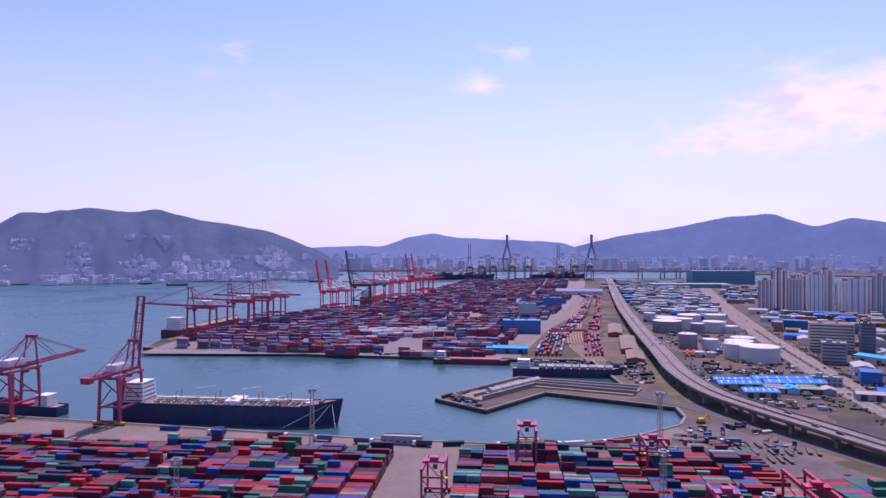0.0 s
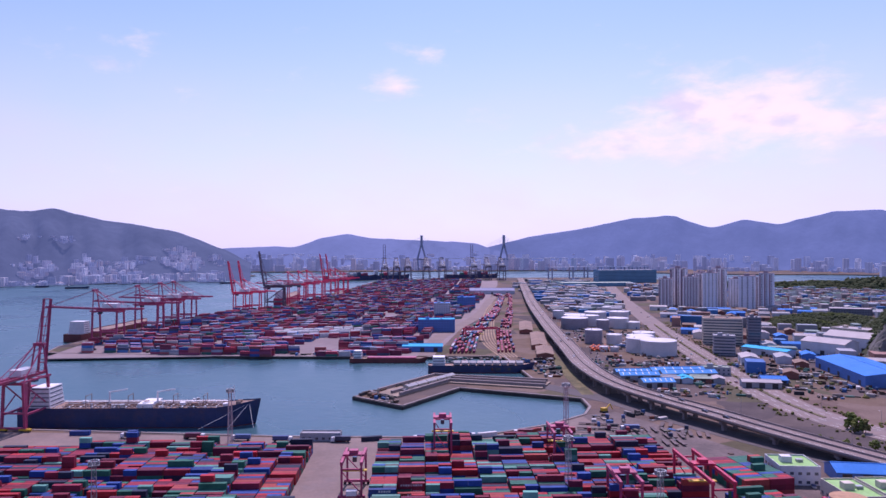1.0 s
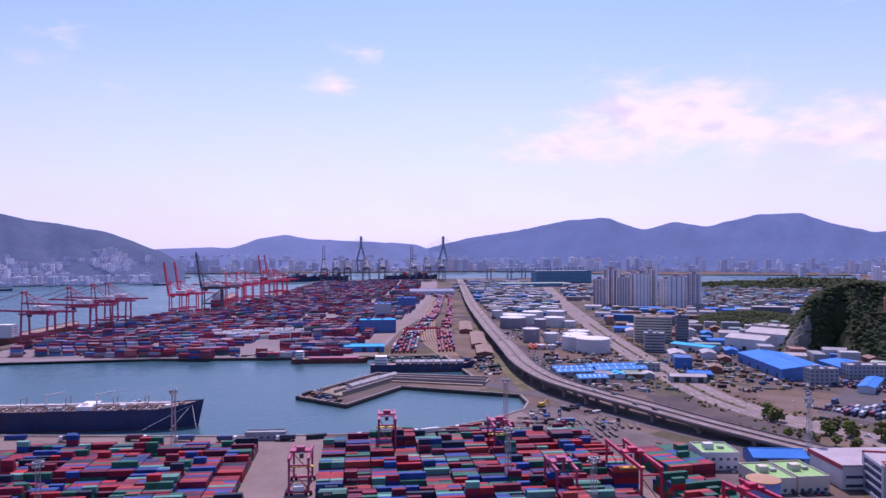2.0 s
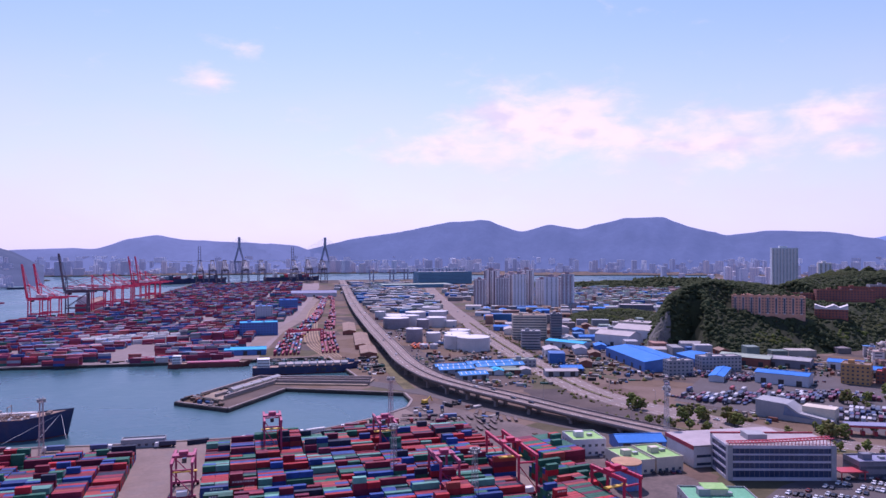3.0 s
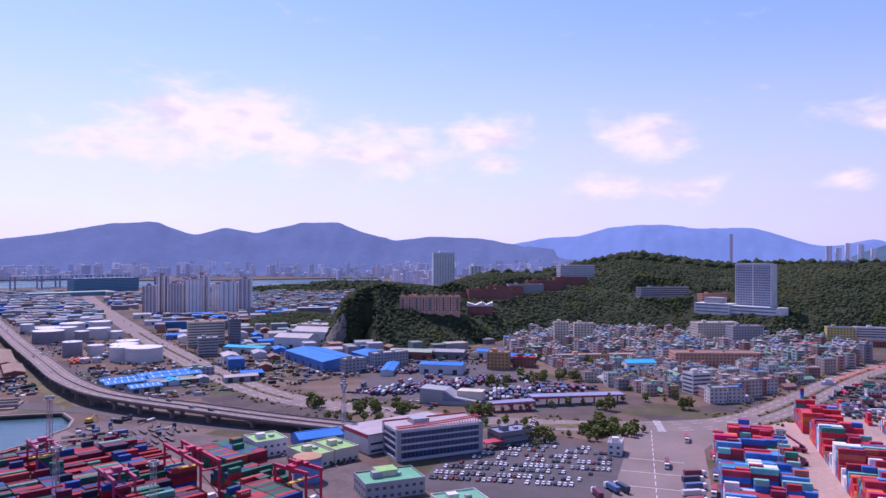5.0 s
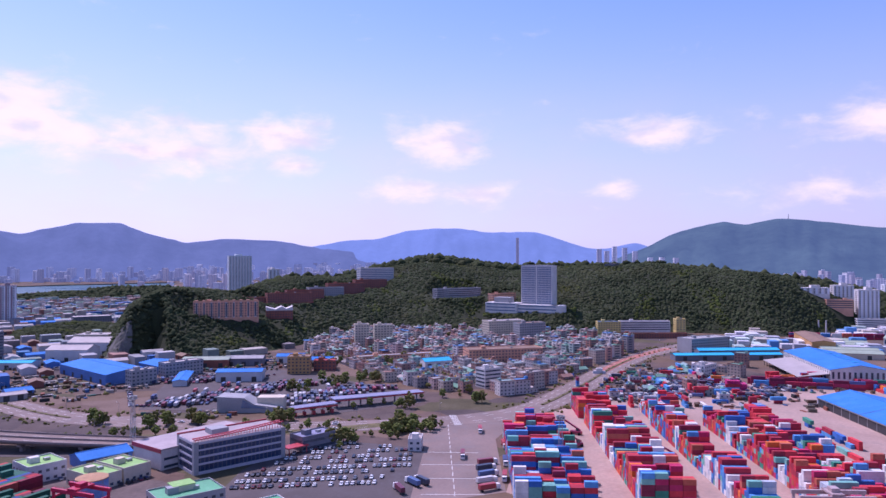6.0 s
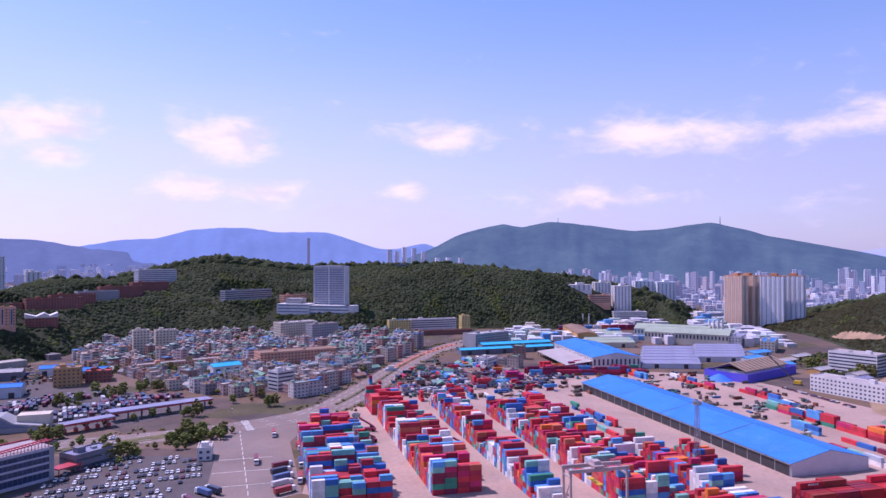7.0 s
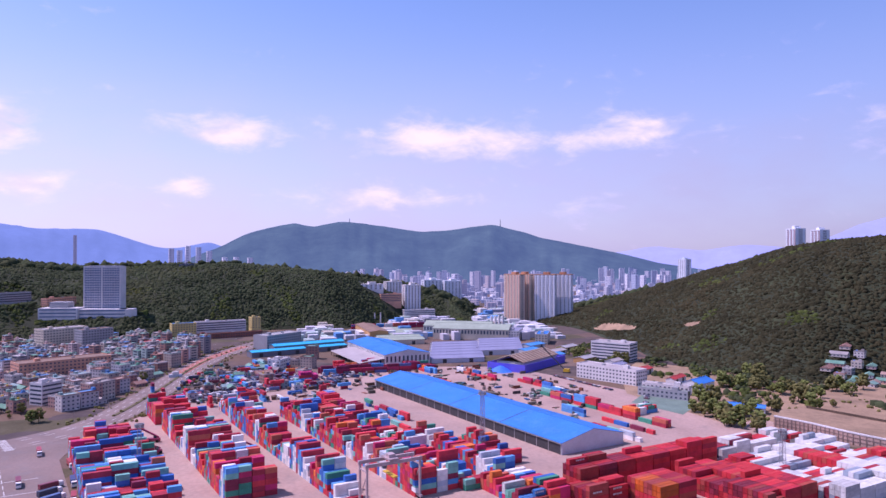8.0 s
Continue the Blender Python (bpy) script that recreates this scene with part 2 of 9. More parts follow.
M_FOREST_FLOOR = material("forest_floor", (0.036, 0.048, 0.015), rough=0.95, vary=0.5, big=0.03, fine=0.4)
M_ROCK = material("cliff_rock", (0.20, 0.185, 0.165), rough=0.9, dirt=((0.06, 0.07, 0.03), 0.12, 0.9), vary=0.5, big=0.06, fine=0.5, bump=0.8)
def leafage(name, base, other, rnd=0.25):
    """Foliage: mottled greens, with part of the light passing through the leaves."""
    m = material(name, base, rough=0.95, vary=0.3, big=0.02, fine=0.6, rnd=rnd, island=True, bump=0.5, spec=0.12, dirt=(other, 0.012, 0.7))
    n_ = m.node_tree.nodes
    p_ = next(q for q in n_ if q.bl_idname == "ShaderNodeBsdfPrincipled")
    thru = n_.new("ShaderNodeBsdfTranslucent")
    m.node_tree.links.new(p_.inputs["Base Color"].links[0].from_socket, thru.inputs[0])
    blend = n_.new("ShaderNodeMixShader")
    blend.inputs[0].default_value = 0.4
    m.node_tree.links.new(p_.outputs[0], blend.inputs[1])
    m.node_tree.links.new(thru.outputs[0], blend.inputs[2])
    m.node_tree.links.new(blend.outputs[0], next(q for q in n_ if q.bl_idname == "ShaderNodeOutputMaterial").inputs[0])
    return m


M_LEAF = leafage("leaves_dark", (0.092, 0.118, 0.056), (0.12, 0.122, 0.056))
M_LEAF2 = leafage("leaves_light", (0.115, 0.150, 0.040), (0.15, 0.14, 0.045), 0.35)
M_LEAF3 = leafage("leaves_street", (0.26, 0.30, 0.09), (0.31, 0.27, 0.10), 0.3)
M_LEAF_DRY = leafage("leaves_dry", (0.26, 0.25, 0.09), (0.31, 0.25, 0.10), 0.35)
M_LEAF_RIDGE = leafage("leaves_olive", (0.074, 0.072, 0.036), (0.105, 0.085, 0.040))
M_BARK = material("bark", (0.12, 0.08, 0.055), rough=0.95, vary=0.4, big=0.5, fine=3)
M_WALLS = {
    "white": material("white_wall", (0.70, 0.67, 0.66), rough=0.8, vary=0.16, big=0.08, fine=0.9, dirt=((0.45, 0.43, 0.41), 0.15, 0.45)),
    "cream": material("cream_wall", (0.66, 0.57, 0.45), rough=0.8, vary=0.16, big=0.08, fine=0.9, dirt=((0.4, 0.35, 0.3), 0.15, 0.45)),
    "grey": material("grey_wall", (0.36, 0.36, 0.38), rough=0.8, vary=0.18, big=0.08, fine=0.9, dirt=((0.27, 0.27, 0.28), 0.15, 0.45)),
    "lavender": material("pale_lavender_panels", (0.50, 0.48, 0.55), rough=0.6, vary=0.12, big=0.08, fine=0.9),
    "dark": material("dark_wall", (0.19, 0.19, 0.23), rough=0.7, vary=0.2, big=0.08, fine=0.9),
    "brick": material("brick_wall", (0.33, 0.115, 0.085), rough=0.85, vary=0.25, big=0.1, fine=1.4),
    "pink": material("salmon_wall", (0.72, 0.36, 0.24), rough=0.85, vary=0.2, big=0.1, fine=1.4),
    "ochre": material("ochre_wall", (0.55, 0.30, 0.12), rough=0.8, vary=0.2, big=0.1, fine=1),
    "yellow": material("yellow_wall", (0.66, 0.52, 0.20), rough=0.8, vary=0.15, big=0.1, fine=1),
    "blue": material("blue_cladding", (0.07, 0.20, 0.52), rough=0.55, vary=0.18, big=0.1, fine=1, wave=("X", 1.2), bump=0.3),
    "steel": material("pale_steel_cladding", (0.55, 0.57, 0.62), rough=0.5, vary=0.15, big=0.1, fine=1, wave=("X", 1.2), bump=0.3),
    "teal": material("teal_cladding", (0.10, 0.30, 0.44), rough=0.6, vary=0.15, big=0.05, fine=0.6),
    "violet": material("violet_blue_hoarding", (0.12, 0.10, 0.62), rough=0.6, vary=0.12, big=0.1, fine=1),
}
M_ROOFS = {
    "office": material("weathered_office_roof", (0.44, 0.37, 0.38), rough=0.85, vary=0.2, big=0.08, fine=0.8, dirt=((0.30, 0.26, 0.26), 0.1, 0.5)),
    "blue": material("blue_sheet_roof", (0.035, 0.215, 0.60), rough=0.75, vary=0.14, big=0.06, fine=0.8, wave=("X", 1.0), bump=0.3, spec=0.15, dirt=((0.10, 0.26, 0.52), 0.1, 0.4)),
    "azure": material("azure_sheet_roof", (0.06, 0.30, 0.66), rough=0.75, vary=0.18, big=0.06, fine=0.8, wave=("X", 1.0), bump=0.3, spec=0.15, dirt=((0.16, 0.36, 0.60), 0.1, 0.5)),
    "mint": material("mint_painted_roof", (0.22, 0.46, 0.38), rough=0.8, vary=0.2, big=0.1, fine=0.8),
    "cyan": material("cyan_sheet_roof", (0.02, 0.46, 0.72), rough=0.75, vary=0.14, big=0.06, fine=0.8, wave=("X", 1.0), bump=0.3, spec=0.15),
    "green": material("green_painted_roof", (0.26, 0.52, 0.14), rough=0.7, vary=0.2, big=0.1, fine=0.8, dirt=((0.33, 0.42, 0.2), 0.2, 0.5)),
    "jade": material("jade_painted_roof", (0.10, 0.42, 0.22), rough=0.7, vary=0.2, big=0.1, fine=0.8, dirt=((0.2, 0.35, 0.22), 0.2, 0.5)),
    "grey": material("grey_roof", (0.40, 0.39, 0.40), rough=0.85, vary=0.22, big=0.08, fine=0.8, dirt=((0.2, 0.2, 0.2), 0.12, 0.5)),
    "white": material("pale_roof", (0.42, 0.37, 0.36), rough=0.7, vary=0.16, big=0.08, fine=0.8, dirt=((0.4, 0.38, 0.37), 0.12, 0.4)),
    "lilac": material("lilac_sheet_roof", (0.27, 0.28, 0.40), rough=0.75, spec=0.15, vary=0.15, big=0.08, fine=0.8, wave=("X", 1.0), bump=0.3),
    "red": material("red_roof", (0.50, 0.05, 0.045), rough=0.7, vary=0.2, big=0.1, fine=0.8),
    "brown": material("brown_roof", (0.27, 0.17, 0.12), rough=0.85, vary=0.25, big=0.08, fine=0.8),
    "sage": material("pale_green_roof", (0.33, 0.40, 0.31), rough=0.8, vary=0.2, big=0.08, fine=0.8),
}
M_GLASS = material("window_glass", (0.07, 0.09, 0.13), rough=0.12, vary=0.3, big=0.3, fine=0.9, spec=0.8)
M_GLASS_BLUE = material("blue_window_glass", (0.13, 0.22, 0.36), rough=0.1, vary=0.3, big=0.15, fine=0.7, spec=0.9)
M_GLASS_NAVY = material("navy_window_glass", (0.04, 0.07, 0.15), rough=0.15, vary=0.3, big=0.15, fine=0.7, spec=0.6)
M_TRIM = material("white_trim", (0.78, 0.76, 0.75), rough=0.6, vary=0.12, big=0.2, fine=1.5)
M_RED_TRIM = material("red_steel_trim", (0.52, 0.05, 0.07), rough=0.5, vary=0.15, big=0.2, fine=1.5)
M_CRANE = material("faded_red_crane_paint", (0.47, 0.055, 0.14), rough=0.5, vary=0.25, big=0.15, fine=1.2, dirt=((0.2, 0.09, 0.07), 0.4, 0.5))
M_CRANE_RED = material("red_crane_paint", (0.58, 0.022, 0.075), rough=0.45, vary=0.2, big=0.15, fine=1.2)
M_CRANE_BRIGHT = material("bright_crimson_crane_paint", (0.82, 0.05, 0.13), rough=0.5, vary=0.2, big=0.15, fine=1.2)
M_CRANE_PALE = material("pale_crane_paint", (0.50, 0.38, 0.38), rough=0.5, vary=0.25, big=0.15, fine=1.2, dirt=((0.25, 0.12, 0.1), 0.4, 0.5))
M_CRANE_DARK = material("dark_crane_paint", (0.12, 0.10, 0.14), rough=0.5, vary=0.2, big=0.15, fine=1.2)
M_DARK = material("dark_steel_and_bay_shade", (0.05, 0.05, 0.055), rough=0.6, vary=0.3, big=0.4, fine=2)
M_GALV = material("galvanised_steel", (0.42, 0.42, 0.43), rough=0.45, metal=0.5, vary=0.25, big=0.3, fine=2)
M_TYRE = material("tyre_rubber", (0.02, 0.02, 0.022), rough=0.9, vary=0.2, big=1, fine=4)
M_TANK = material("white_tank_paint", (0.66, 0.62, 0.62), rough=0.5, vary=0.12, big=0.06, fine=0.6, dirt=((0.5, 0.45, 0.42), 0.08, 0.4))
M_TANK_GREY = material("grey_tank_paint", (0.34, 0.30, 0.34), rough=0.6, vary=0.18, big=0.06, fine=0.6, dirt=((0.24, 0.18, 0.17), 0.1, 0.5))
M_ORANGE = material("orange_pipe_paint", (0.75, 0.14, 0.03), rough=0.6, vary=0.2, big=0.3, fine=2)
M_DECK = material("viaduct_concrete", (0.30, 0.24, 0.225), rough=0.9, vary=0.2, big=0.05, fine=0.6, dirt=((0.3, 0.27, 0.26), 0.1, 0.4))
M_QUAYWALL = material("tide_stained_quay_wall", (0.07, 0.06, 0.055), rough=0.9, vary=0.4, big=0.1, fine=0.8)
M_HULL = material("navy_hull_paint", (0.025, 0.04, 0.12), rough=0.5, vary=0.3, big=0.06, fine=0.7, dirt=((0.14, 0.06, 0.04), 0.1, 0.4))
M_HULL_RED = material("red_antifouling", (0.22, 0.05, 0.045), rough=0.7, vary=0.3, big=0.06, fine=0.7)
M_SHIPDECK = material("rusty_ship_deck", (0.34, 0.21, 0.16), rough=0.85, vary=0.35, big=0.08, fine=0.8, dirt=((0.5, 0.45, 0.42), 0.2, 0.5))
CAR_COLOURS = [(0.78, 0.78, 0.78), (0.75, 0.75, 0.76), (0.03, 0.03, 0.035), (0.4, 0.41, 0.43), (0.12, 0.13, 0.15), (0.72, 0.72, 0.7), (0.02, 0.025, 0.05), (0.55, 0.56, 0.57), (0.8, 0.8, 0.8), (0.2, 0.03, 0.03)]
M_CAR = material("car_paint", (0.5, 0.5, 0.5), rough=0.3, vary=0.05, palette=CAR_COLOURS, spec=0.7)
M_TRUCK = material("truck_paint", (0.5, 0.1, 0.1), rough=0.4, vary=0.12, palette=[(0.24, 0.04, 0.06), (0.05, 0.08, 0.20), (0.40, 0.05, 0.06), (0.6, 0.58, 0.58), (0.16, 0.03, 0.06), (0.08, 0.14, 0.30), (0.05, 0.06, 0.10), (0.04, 0.05, 0.1)])
M_HOUSE = material("house_render", (0.6, 0.6, 0.6), rough=0.85, vary=0.2, big=0.12, fine=1.0, dirt=((0.35, 0.32, 0.31), 0.2, 0.5),
                   palette=[(0.52, 0.47, 0.44), (0.40, 0.20, 0.16), (0.66, 0.61, 0.58), (0.48, 0.38, 0.32), (0.27, 0.25, 0.26), (0.48, 0.27, 0.23), (0.56, 0.48, 0.41), (0.36, 0.47, 0.44), (0.56, 0.40, 0.38), (0.60, 0.54, 0.53), (0.34, 0.17, 0.14)])
M_HOUSE_ROOF = material("house_roof_paint", (0.5, 0.5, 0.5), rough=0.85, vary=0.25, big=0.15, fine=1.0, dirt=((0.3, 0.29, 0.28), 0.2, 0.5),
                        palette=[(0.15, 0.34, 0.25), (0.30, 0.27, 0.26), (0.22, 0.40, 0.33), (0.42, 0.38, 0.37), (0.11, 0.28, 0.20), (0.34, 0.17, 0.13), (0.24, 0.36, 0.36), (0.46, 0.42, 0.41), (0.07, 0.23, 0.47), (0.25, 0.22, 0.22), (0.38, 0.25, 0.20)])
M_RUST_RAIL = material("rusty_rail_bed", (0.13, 0.075, 0.06), rough=0.9, vary=0.3, big=0.1, fine=1)
M_COURT = material("court_surface", (0.16, 0.24, 0.19), rough=0.9, vary=0.25, big=0.08, fine=0.6)
M_CHASSIS = material("chassis_steel", (0.10, 0.055, 0.055), rough=0.7, vary=0.3, big=0.3, fine=2, island=True, rnd=0.3)
M_YELLOW = material("yellow_paint", (0.70, 0.42, 0.02), rough=0.6, vary=0.2, big=0.3, fine=2)
M_BLUE_DRUM = material("blue_tank_paint", (0.16, 0.32, 0.66), rough=0.5, vary=0.2, big=0.15, fine=1, dirt=((0.4, 0.45, 0.55), 0.3, 0.4))
M_RUST_TOP = material("rusty_tank_roof", (0.50, 0.28, 0.15), rough=0.85, vary=0.25, big=0.3, fine=2)
M_TARP = material("blue_tarpaulin", (0.05, 0.22, 0.72), rough=0.5, vary=0.2, big=0.4, fine=2)

# water: small waves, slightly green-grey
M_WATER = bpy.data.materials.new("harbour_water")
M_WATER.use_nodes = True
n = Nodes(M_WATER.node_tree)
at = n.add("ShaderNodeTexCoord").outputs["Object"]
swell = n.add("ShaderNodeTexNoise", {"Vector": at, "Scale": 0.12, "Detail": 6.0, "Roughness": 0.65}).outputs[0]
patch = n.add("ShaderNodeTexNoise", {"Vector": at, "Scale": 0.006, "Detail": 4.0, "Roughness": 0.55}).outputs[0]
tint = n.ramp(patch, [(0.35, (0.026, 0.088, 0.105)), (0.65, (0.045, 0.12, 0.14))])
p = n.add("ShaderNodeBsdfPrincipled", {"Base Color": tint, "Roughness": n.ramp(patch, [(0.35, 0.22), (0.65, 0.36)]), "IOR": 1.33})
n.t.links.new(n.add("ShaderNodeBump", {"Strength": 0.5, "Distance": 0.8, "Height": swell}).outputs[0], p.inputs["Normal"])
n.add("ShaderNodeOutputMaterial", {0: p.outputs[0]})


def hazed_surface(name, base, glow, strength):
    """The plain distance: hills and shores beyond the bay, their air haze put into blue base colour and emission."""
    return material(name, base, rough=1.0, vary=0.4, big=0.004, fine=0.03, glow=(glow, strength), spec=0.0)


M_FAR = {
    "island": hazed_surface("distant_island", (0.06, 0.07, 0.09), (0.075, 0.112, 0.215), 0.8),
    "mid": hazed_surface("distant_hill", (0.05, 0.06, 0.10), (0.155, 0.215, 0.40), 0.85),
    "east": hazed_surface("distant_range", (0.05, 0.06, 0.10), (0.115, 0.172, 0.335), 0.85),
    "pale": hazed_surface("distant_pale_range", (0.05, 0.07, 0.14), (0.17, 0.275, 0.56), 0.85),
    "green": hazed_surface("distant_green_range", (0.05, 0.08, 0.06), (0.058, 0.108, 0.238), 0.8),
    "faint": hazed_surface("distant_faint_range", (0.08, 0.1, 0.2), (0.40, 0.46, 0.85), 0.85),
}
# far buildings: the faint blue emission stands in for haze before them
M_CITY = material("hazed_city", (0.5, 0.5, 0.5), rough=0.9, vary=0.1, big=0.01, fine=0.2, rnd=0.2, island=True,
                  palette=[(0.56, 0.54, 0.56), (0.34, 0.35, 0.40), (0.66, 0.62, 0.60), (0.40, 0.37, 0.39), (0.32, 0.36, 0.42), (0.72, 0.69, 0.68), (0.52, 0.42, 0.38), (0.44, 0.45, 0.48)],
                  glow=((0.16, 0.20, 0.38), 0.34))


def window_grid(m, floor, bay, dark):
    """Rows of dark window openings on upright faces, floor by floor and bay by bay."""
    n_ = Nodes(m.node_tree, False)
    p_ = next(q for q in n_.t.nodes if q.bl_idname == "ShaderNodeBsdfPrincipled")
    base = p_.inputs["Base Color"].links[0].from_socket
    at_ = n_.add("ShaderNodeSeparateXYZ", {0: n_.add("ShaderNodeTexCoord").outputs["Object"]})
    up = n_.add("ShaderNodeSeparateXYZ", {0: n_.add("ShaderNodeNewGeometry").outputs["Normal"]}).outputs[2]
    row = n_.math("GREATER_THAN", n_.math("FRACT", n_.math("DIVIDE", at_.outputs[2], floor)), 0.5)
    col = n_.math("GREATER_THAN", n_.math("FRACT", n_.math("DIVIDE", n_.math("ADD", at_.outputs[0], n_.math("MULTIPLY", at_.outputs[1], 0.83)), bay)), 0.42)
    hole = n_.math("MULTIPLY", n_.math("MULTIPLY", row, col), n_.math("LESS_THAN", n_.math("ABSOLUTE", up), 0.5))
    n_.t.links.new(n_.mix(hole, base, dark), p_.inputs["Base Color"])


window_grid(M_CITY, 5.0, 7.0, (0.14, 0.16, 0.22))
# ---------------------------------------------------------------- shapes
class Geo:
    """A mesh in the making: boxes, prisms, bars and rounds, gathered into one part."""

    def __init__(self):
        self.v, self.f = [], []

    def put(self, verts, faces):
        k = len(self.v)
        self.v += verts
        self.f += [tuple(k + i for i in face) for face in faces]
        return self

    def box(self, x0, x1, y0, y1, z0, z1, m=None):
        v = [(x0, y0, z0), (x1, y0, z0), (x1, y1, z0), (x0, y1, z0), (x0, y0, z1), (x1, y0, z1), (x1, y1, z1), (x0, y1, z1)]
        if m:
            v = [tuple(m @ Vector(p)) for p in v]
        return self.put(v, [(3, 2, 1, 0), (4, 5, 6, 7), (0, 1, 5, 4), (1, 2, 6, 5), (2, 3, 7, 6), (3, 0, 4, 7)])

    def prism(self, poly, z0, z1, bottom=True):
        """A flat outline, counter-clockwise, raised from z0 to z1."""
        k = len(poly)
        v = [(x, y, z0) for x, y in poly] + [(x, y, z1) for x, y in poly]
        tris = [tuple(t) for t in tessellate_polygon([[Vector((x, y, 0)) for x, y in poly]])]
        f = []
        for a, b, c in tris:
            area = (poly[b][0] - poly[a][0]) * (poly[c][1] - poly[a][1]) - (poly[c][0] - poly[a][0]) * (poly[b][1] - poly[a][1])
            a, b, c = (a, b, c) if area > 0 else (a, c, b)
            f.append((k + a, k + b, k + c))
            if bottom:
                f.append((c, b, a))
        f += [(i, (i + 1) % k, k + (i + 1) % k, k + i) for i in range(k)]
        return self.put(v, f)

    def profile(self, outline, y0, y1):
        """An outline in x and z, counter-clockwise seen from -y, drawn out from y0 to y1."""
        k = len(outline)
        v = [(x, y0, z) for x, z in outline] + [(x, y1, z) for x, z in outline]
        f = [tuple(range(k)), tuple(range(2 * k - 1, k - 1, -1))] + [((i + 1) % k, i, k + i, k + (i + 1) % k) for i in range(k)]
        return self.put(v, f)

    def bar(self, a, b, wide, high=None):
        """A square bar from a to b."""
        a, b = Vector(a), Vector(b)
        high = high or wide
        m = Matrix.Translation(a) @ (b - a).to_track_quat("Z", "Y").to_matrix().to_4x4()
        return self.box(-wide / 2, wide / 2, -high / 2, high / 2, 0, (b - a).length, m)

    def round(self, x, y, z0, z1, r, n=16, r1=None, dome=0.0):
        r1 = r if r1 is None else r1
        ring = [(math.cos(2 * math.pi * i / n), math.sin(2 * math.pi * i / n)) for i in range(n)]
        v = [(x + r * c, y + r * s, z0) for c, s in ring] + [(x + r1 * c, y + r1 * s, z1) for c, s in ring]
        f = [(i, (i + 1) % n, n + (i + 1) % n, n + i) for i in range(n)] + [tuple(range(n - 1, -1, -1))]
        if dome:
            v.append((x, y, z1 + dome))
            f += [(n + i, n + (i + 1) % n, 2 * n) for i in range(n)]
        else:
            f.append(tuple(range(n, 2 * n)))
        return self.put(v, f)

    def mesh(self, name):
        me = bpy.data.meshes.new(name)
        me.from_pydata(self.v, [], self.f)
        return me


def part(name, geo, mat, parent=None, label=""):
    """One mesh object under a thing or a part."""
    me = geo.mesh(name) if isinstance(geo, Geo) else geo
    if not me.materials:
        me.materials.append(mat)
    ob = new(name, me)
    ob.parent = parent
    if label:
        ob["label"] = label
    return ob


def thing(name, x, y, z=0.0, rz=0.0, label="", category="", group=""):
    """An empty at the base of a thing, for its parts."""
    ob = new(name)
    ob.empty_display_size = 1
    ob.matrix_basis = pose(x, y, z, 0, 0, rz)
    return tagged(ob, label, category, group)


def structure(name, geo, mat, label, category):
    return tagged(part(name, geo, mat), label, category, kind="structure")


def raw_mesh(name, verts, tris, mat, smooth=False):
    """A triangle mesh from arrays."""
    me = bpy.data.meshes.new(name)
    me.vertices.add(len(verts))
    me.vertices.foreach_set("co", np.asarray(verts, np.float32).ravel())
    me.loops.add(3 * len(tris))
    me.loops.foreach_set("vertex_index", np.asarray(tris, np.int32).ravel())
    me.polygons.add(len(tris))
    me.polygons.foreach_set("loop_start", np.arange(0, 3 * len(tris), 3, dtype=np.int32))
    me.update(calc_edges=True)
    (me.shade_smooth if smooth else me.shade_flat)()
    me.materials.append(mat)
    return me


def ribbon(line, half, z=None):
    """Left and right edges of a band along a line of (x, y) or (x, y, z) points."""
    left, right = [], []
    for i, p in enumerate(line):
        a, b = line[max(i - 1, 0)], line[min(i + 1, len(line) - 1)]
        dx, dy = b[0] - a[0], b[1] - a[1]
        s = math.hypot(dx, dy)
        left.append((p[0] - dy / s * half, p[1] + dx / s * half))
        right.append((p[0] + dy / s * half, p[1] - dx / s * half))
    return left, right


def smooth_line(points, step=12.0):
    """A Catmull-Rom curve through the points, cut into even steps."""
    pts = [Vector(p) for p in points]
    pts = [2 * pts[0] - pts[1]] + pts + [2 * pts[-1] - pts[-2]]
    out = []
    for a, b, c, d in zip(pts, pts[1:], pts[2:], pts[3:]):
        k = max(2, int((c - b).length / step))
        for i in range(k):
            t = i / k
            out.append(0.5 * (2 * b + (c - a) * t + (2 * a - 5 * b + 4 * c - d) * t * t + (3 * b - a - 3 * c + d) * t ** 3))
    return [tuple(p) for p in out] + [tuple(pts[-2])]


def band(line, half, z0, z1):
    left, right = ribbon(line, half)
    return right + left[::-1], z0, z1


# ---------------------------------------------------------------- land and water
QUAY = [(-900, -4900), (4900, -4900), (4900, 2500), (2300, 2500), (2000, 2180), (1600, 1960), (1440, 1985), (1290, 2050), (1000, 2450), (860, 2590), (300, 2650),
        (60, 2440), (-12, 2053), (-92, 1673), (-156, 1413), (-185, 1335), (-240, 1265), (-282, 1203), (-352, 866), (-345, 815), (-136, 760), (61, 727), (150, 722),
        (149, 592), (85, 612), (69, 624), (-6, 538), (30, 499), (81, 560), (166, 507), (163, 480), (152, 458), (119, 434), (71, 413), (22, 417), (-49, 428), (-304, 487), (-900, 598)]
structure("ground", Geo().prism(QUAY, -8, 0), M_GROUND, "pale concrete port land with quay walls, stretching to the far shore", "ground")
structure("ground_island", Geo().prism([(-4900, 1300), (-2200, 1900), (-1381, 2211), (-1128, 2425), (-751, 2456), (-496, 2777), (-420, 3000), (-900, 3900), (-4900, 4200)], -8, 1), M_GROUND, "low shore of the island across the channel", "ground")
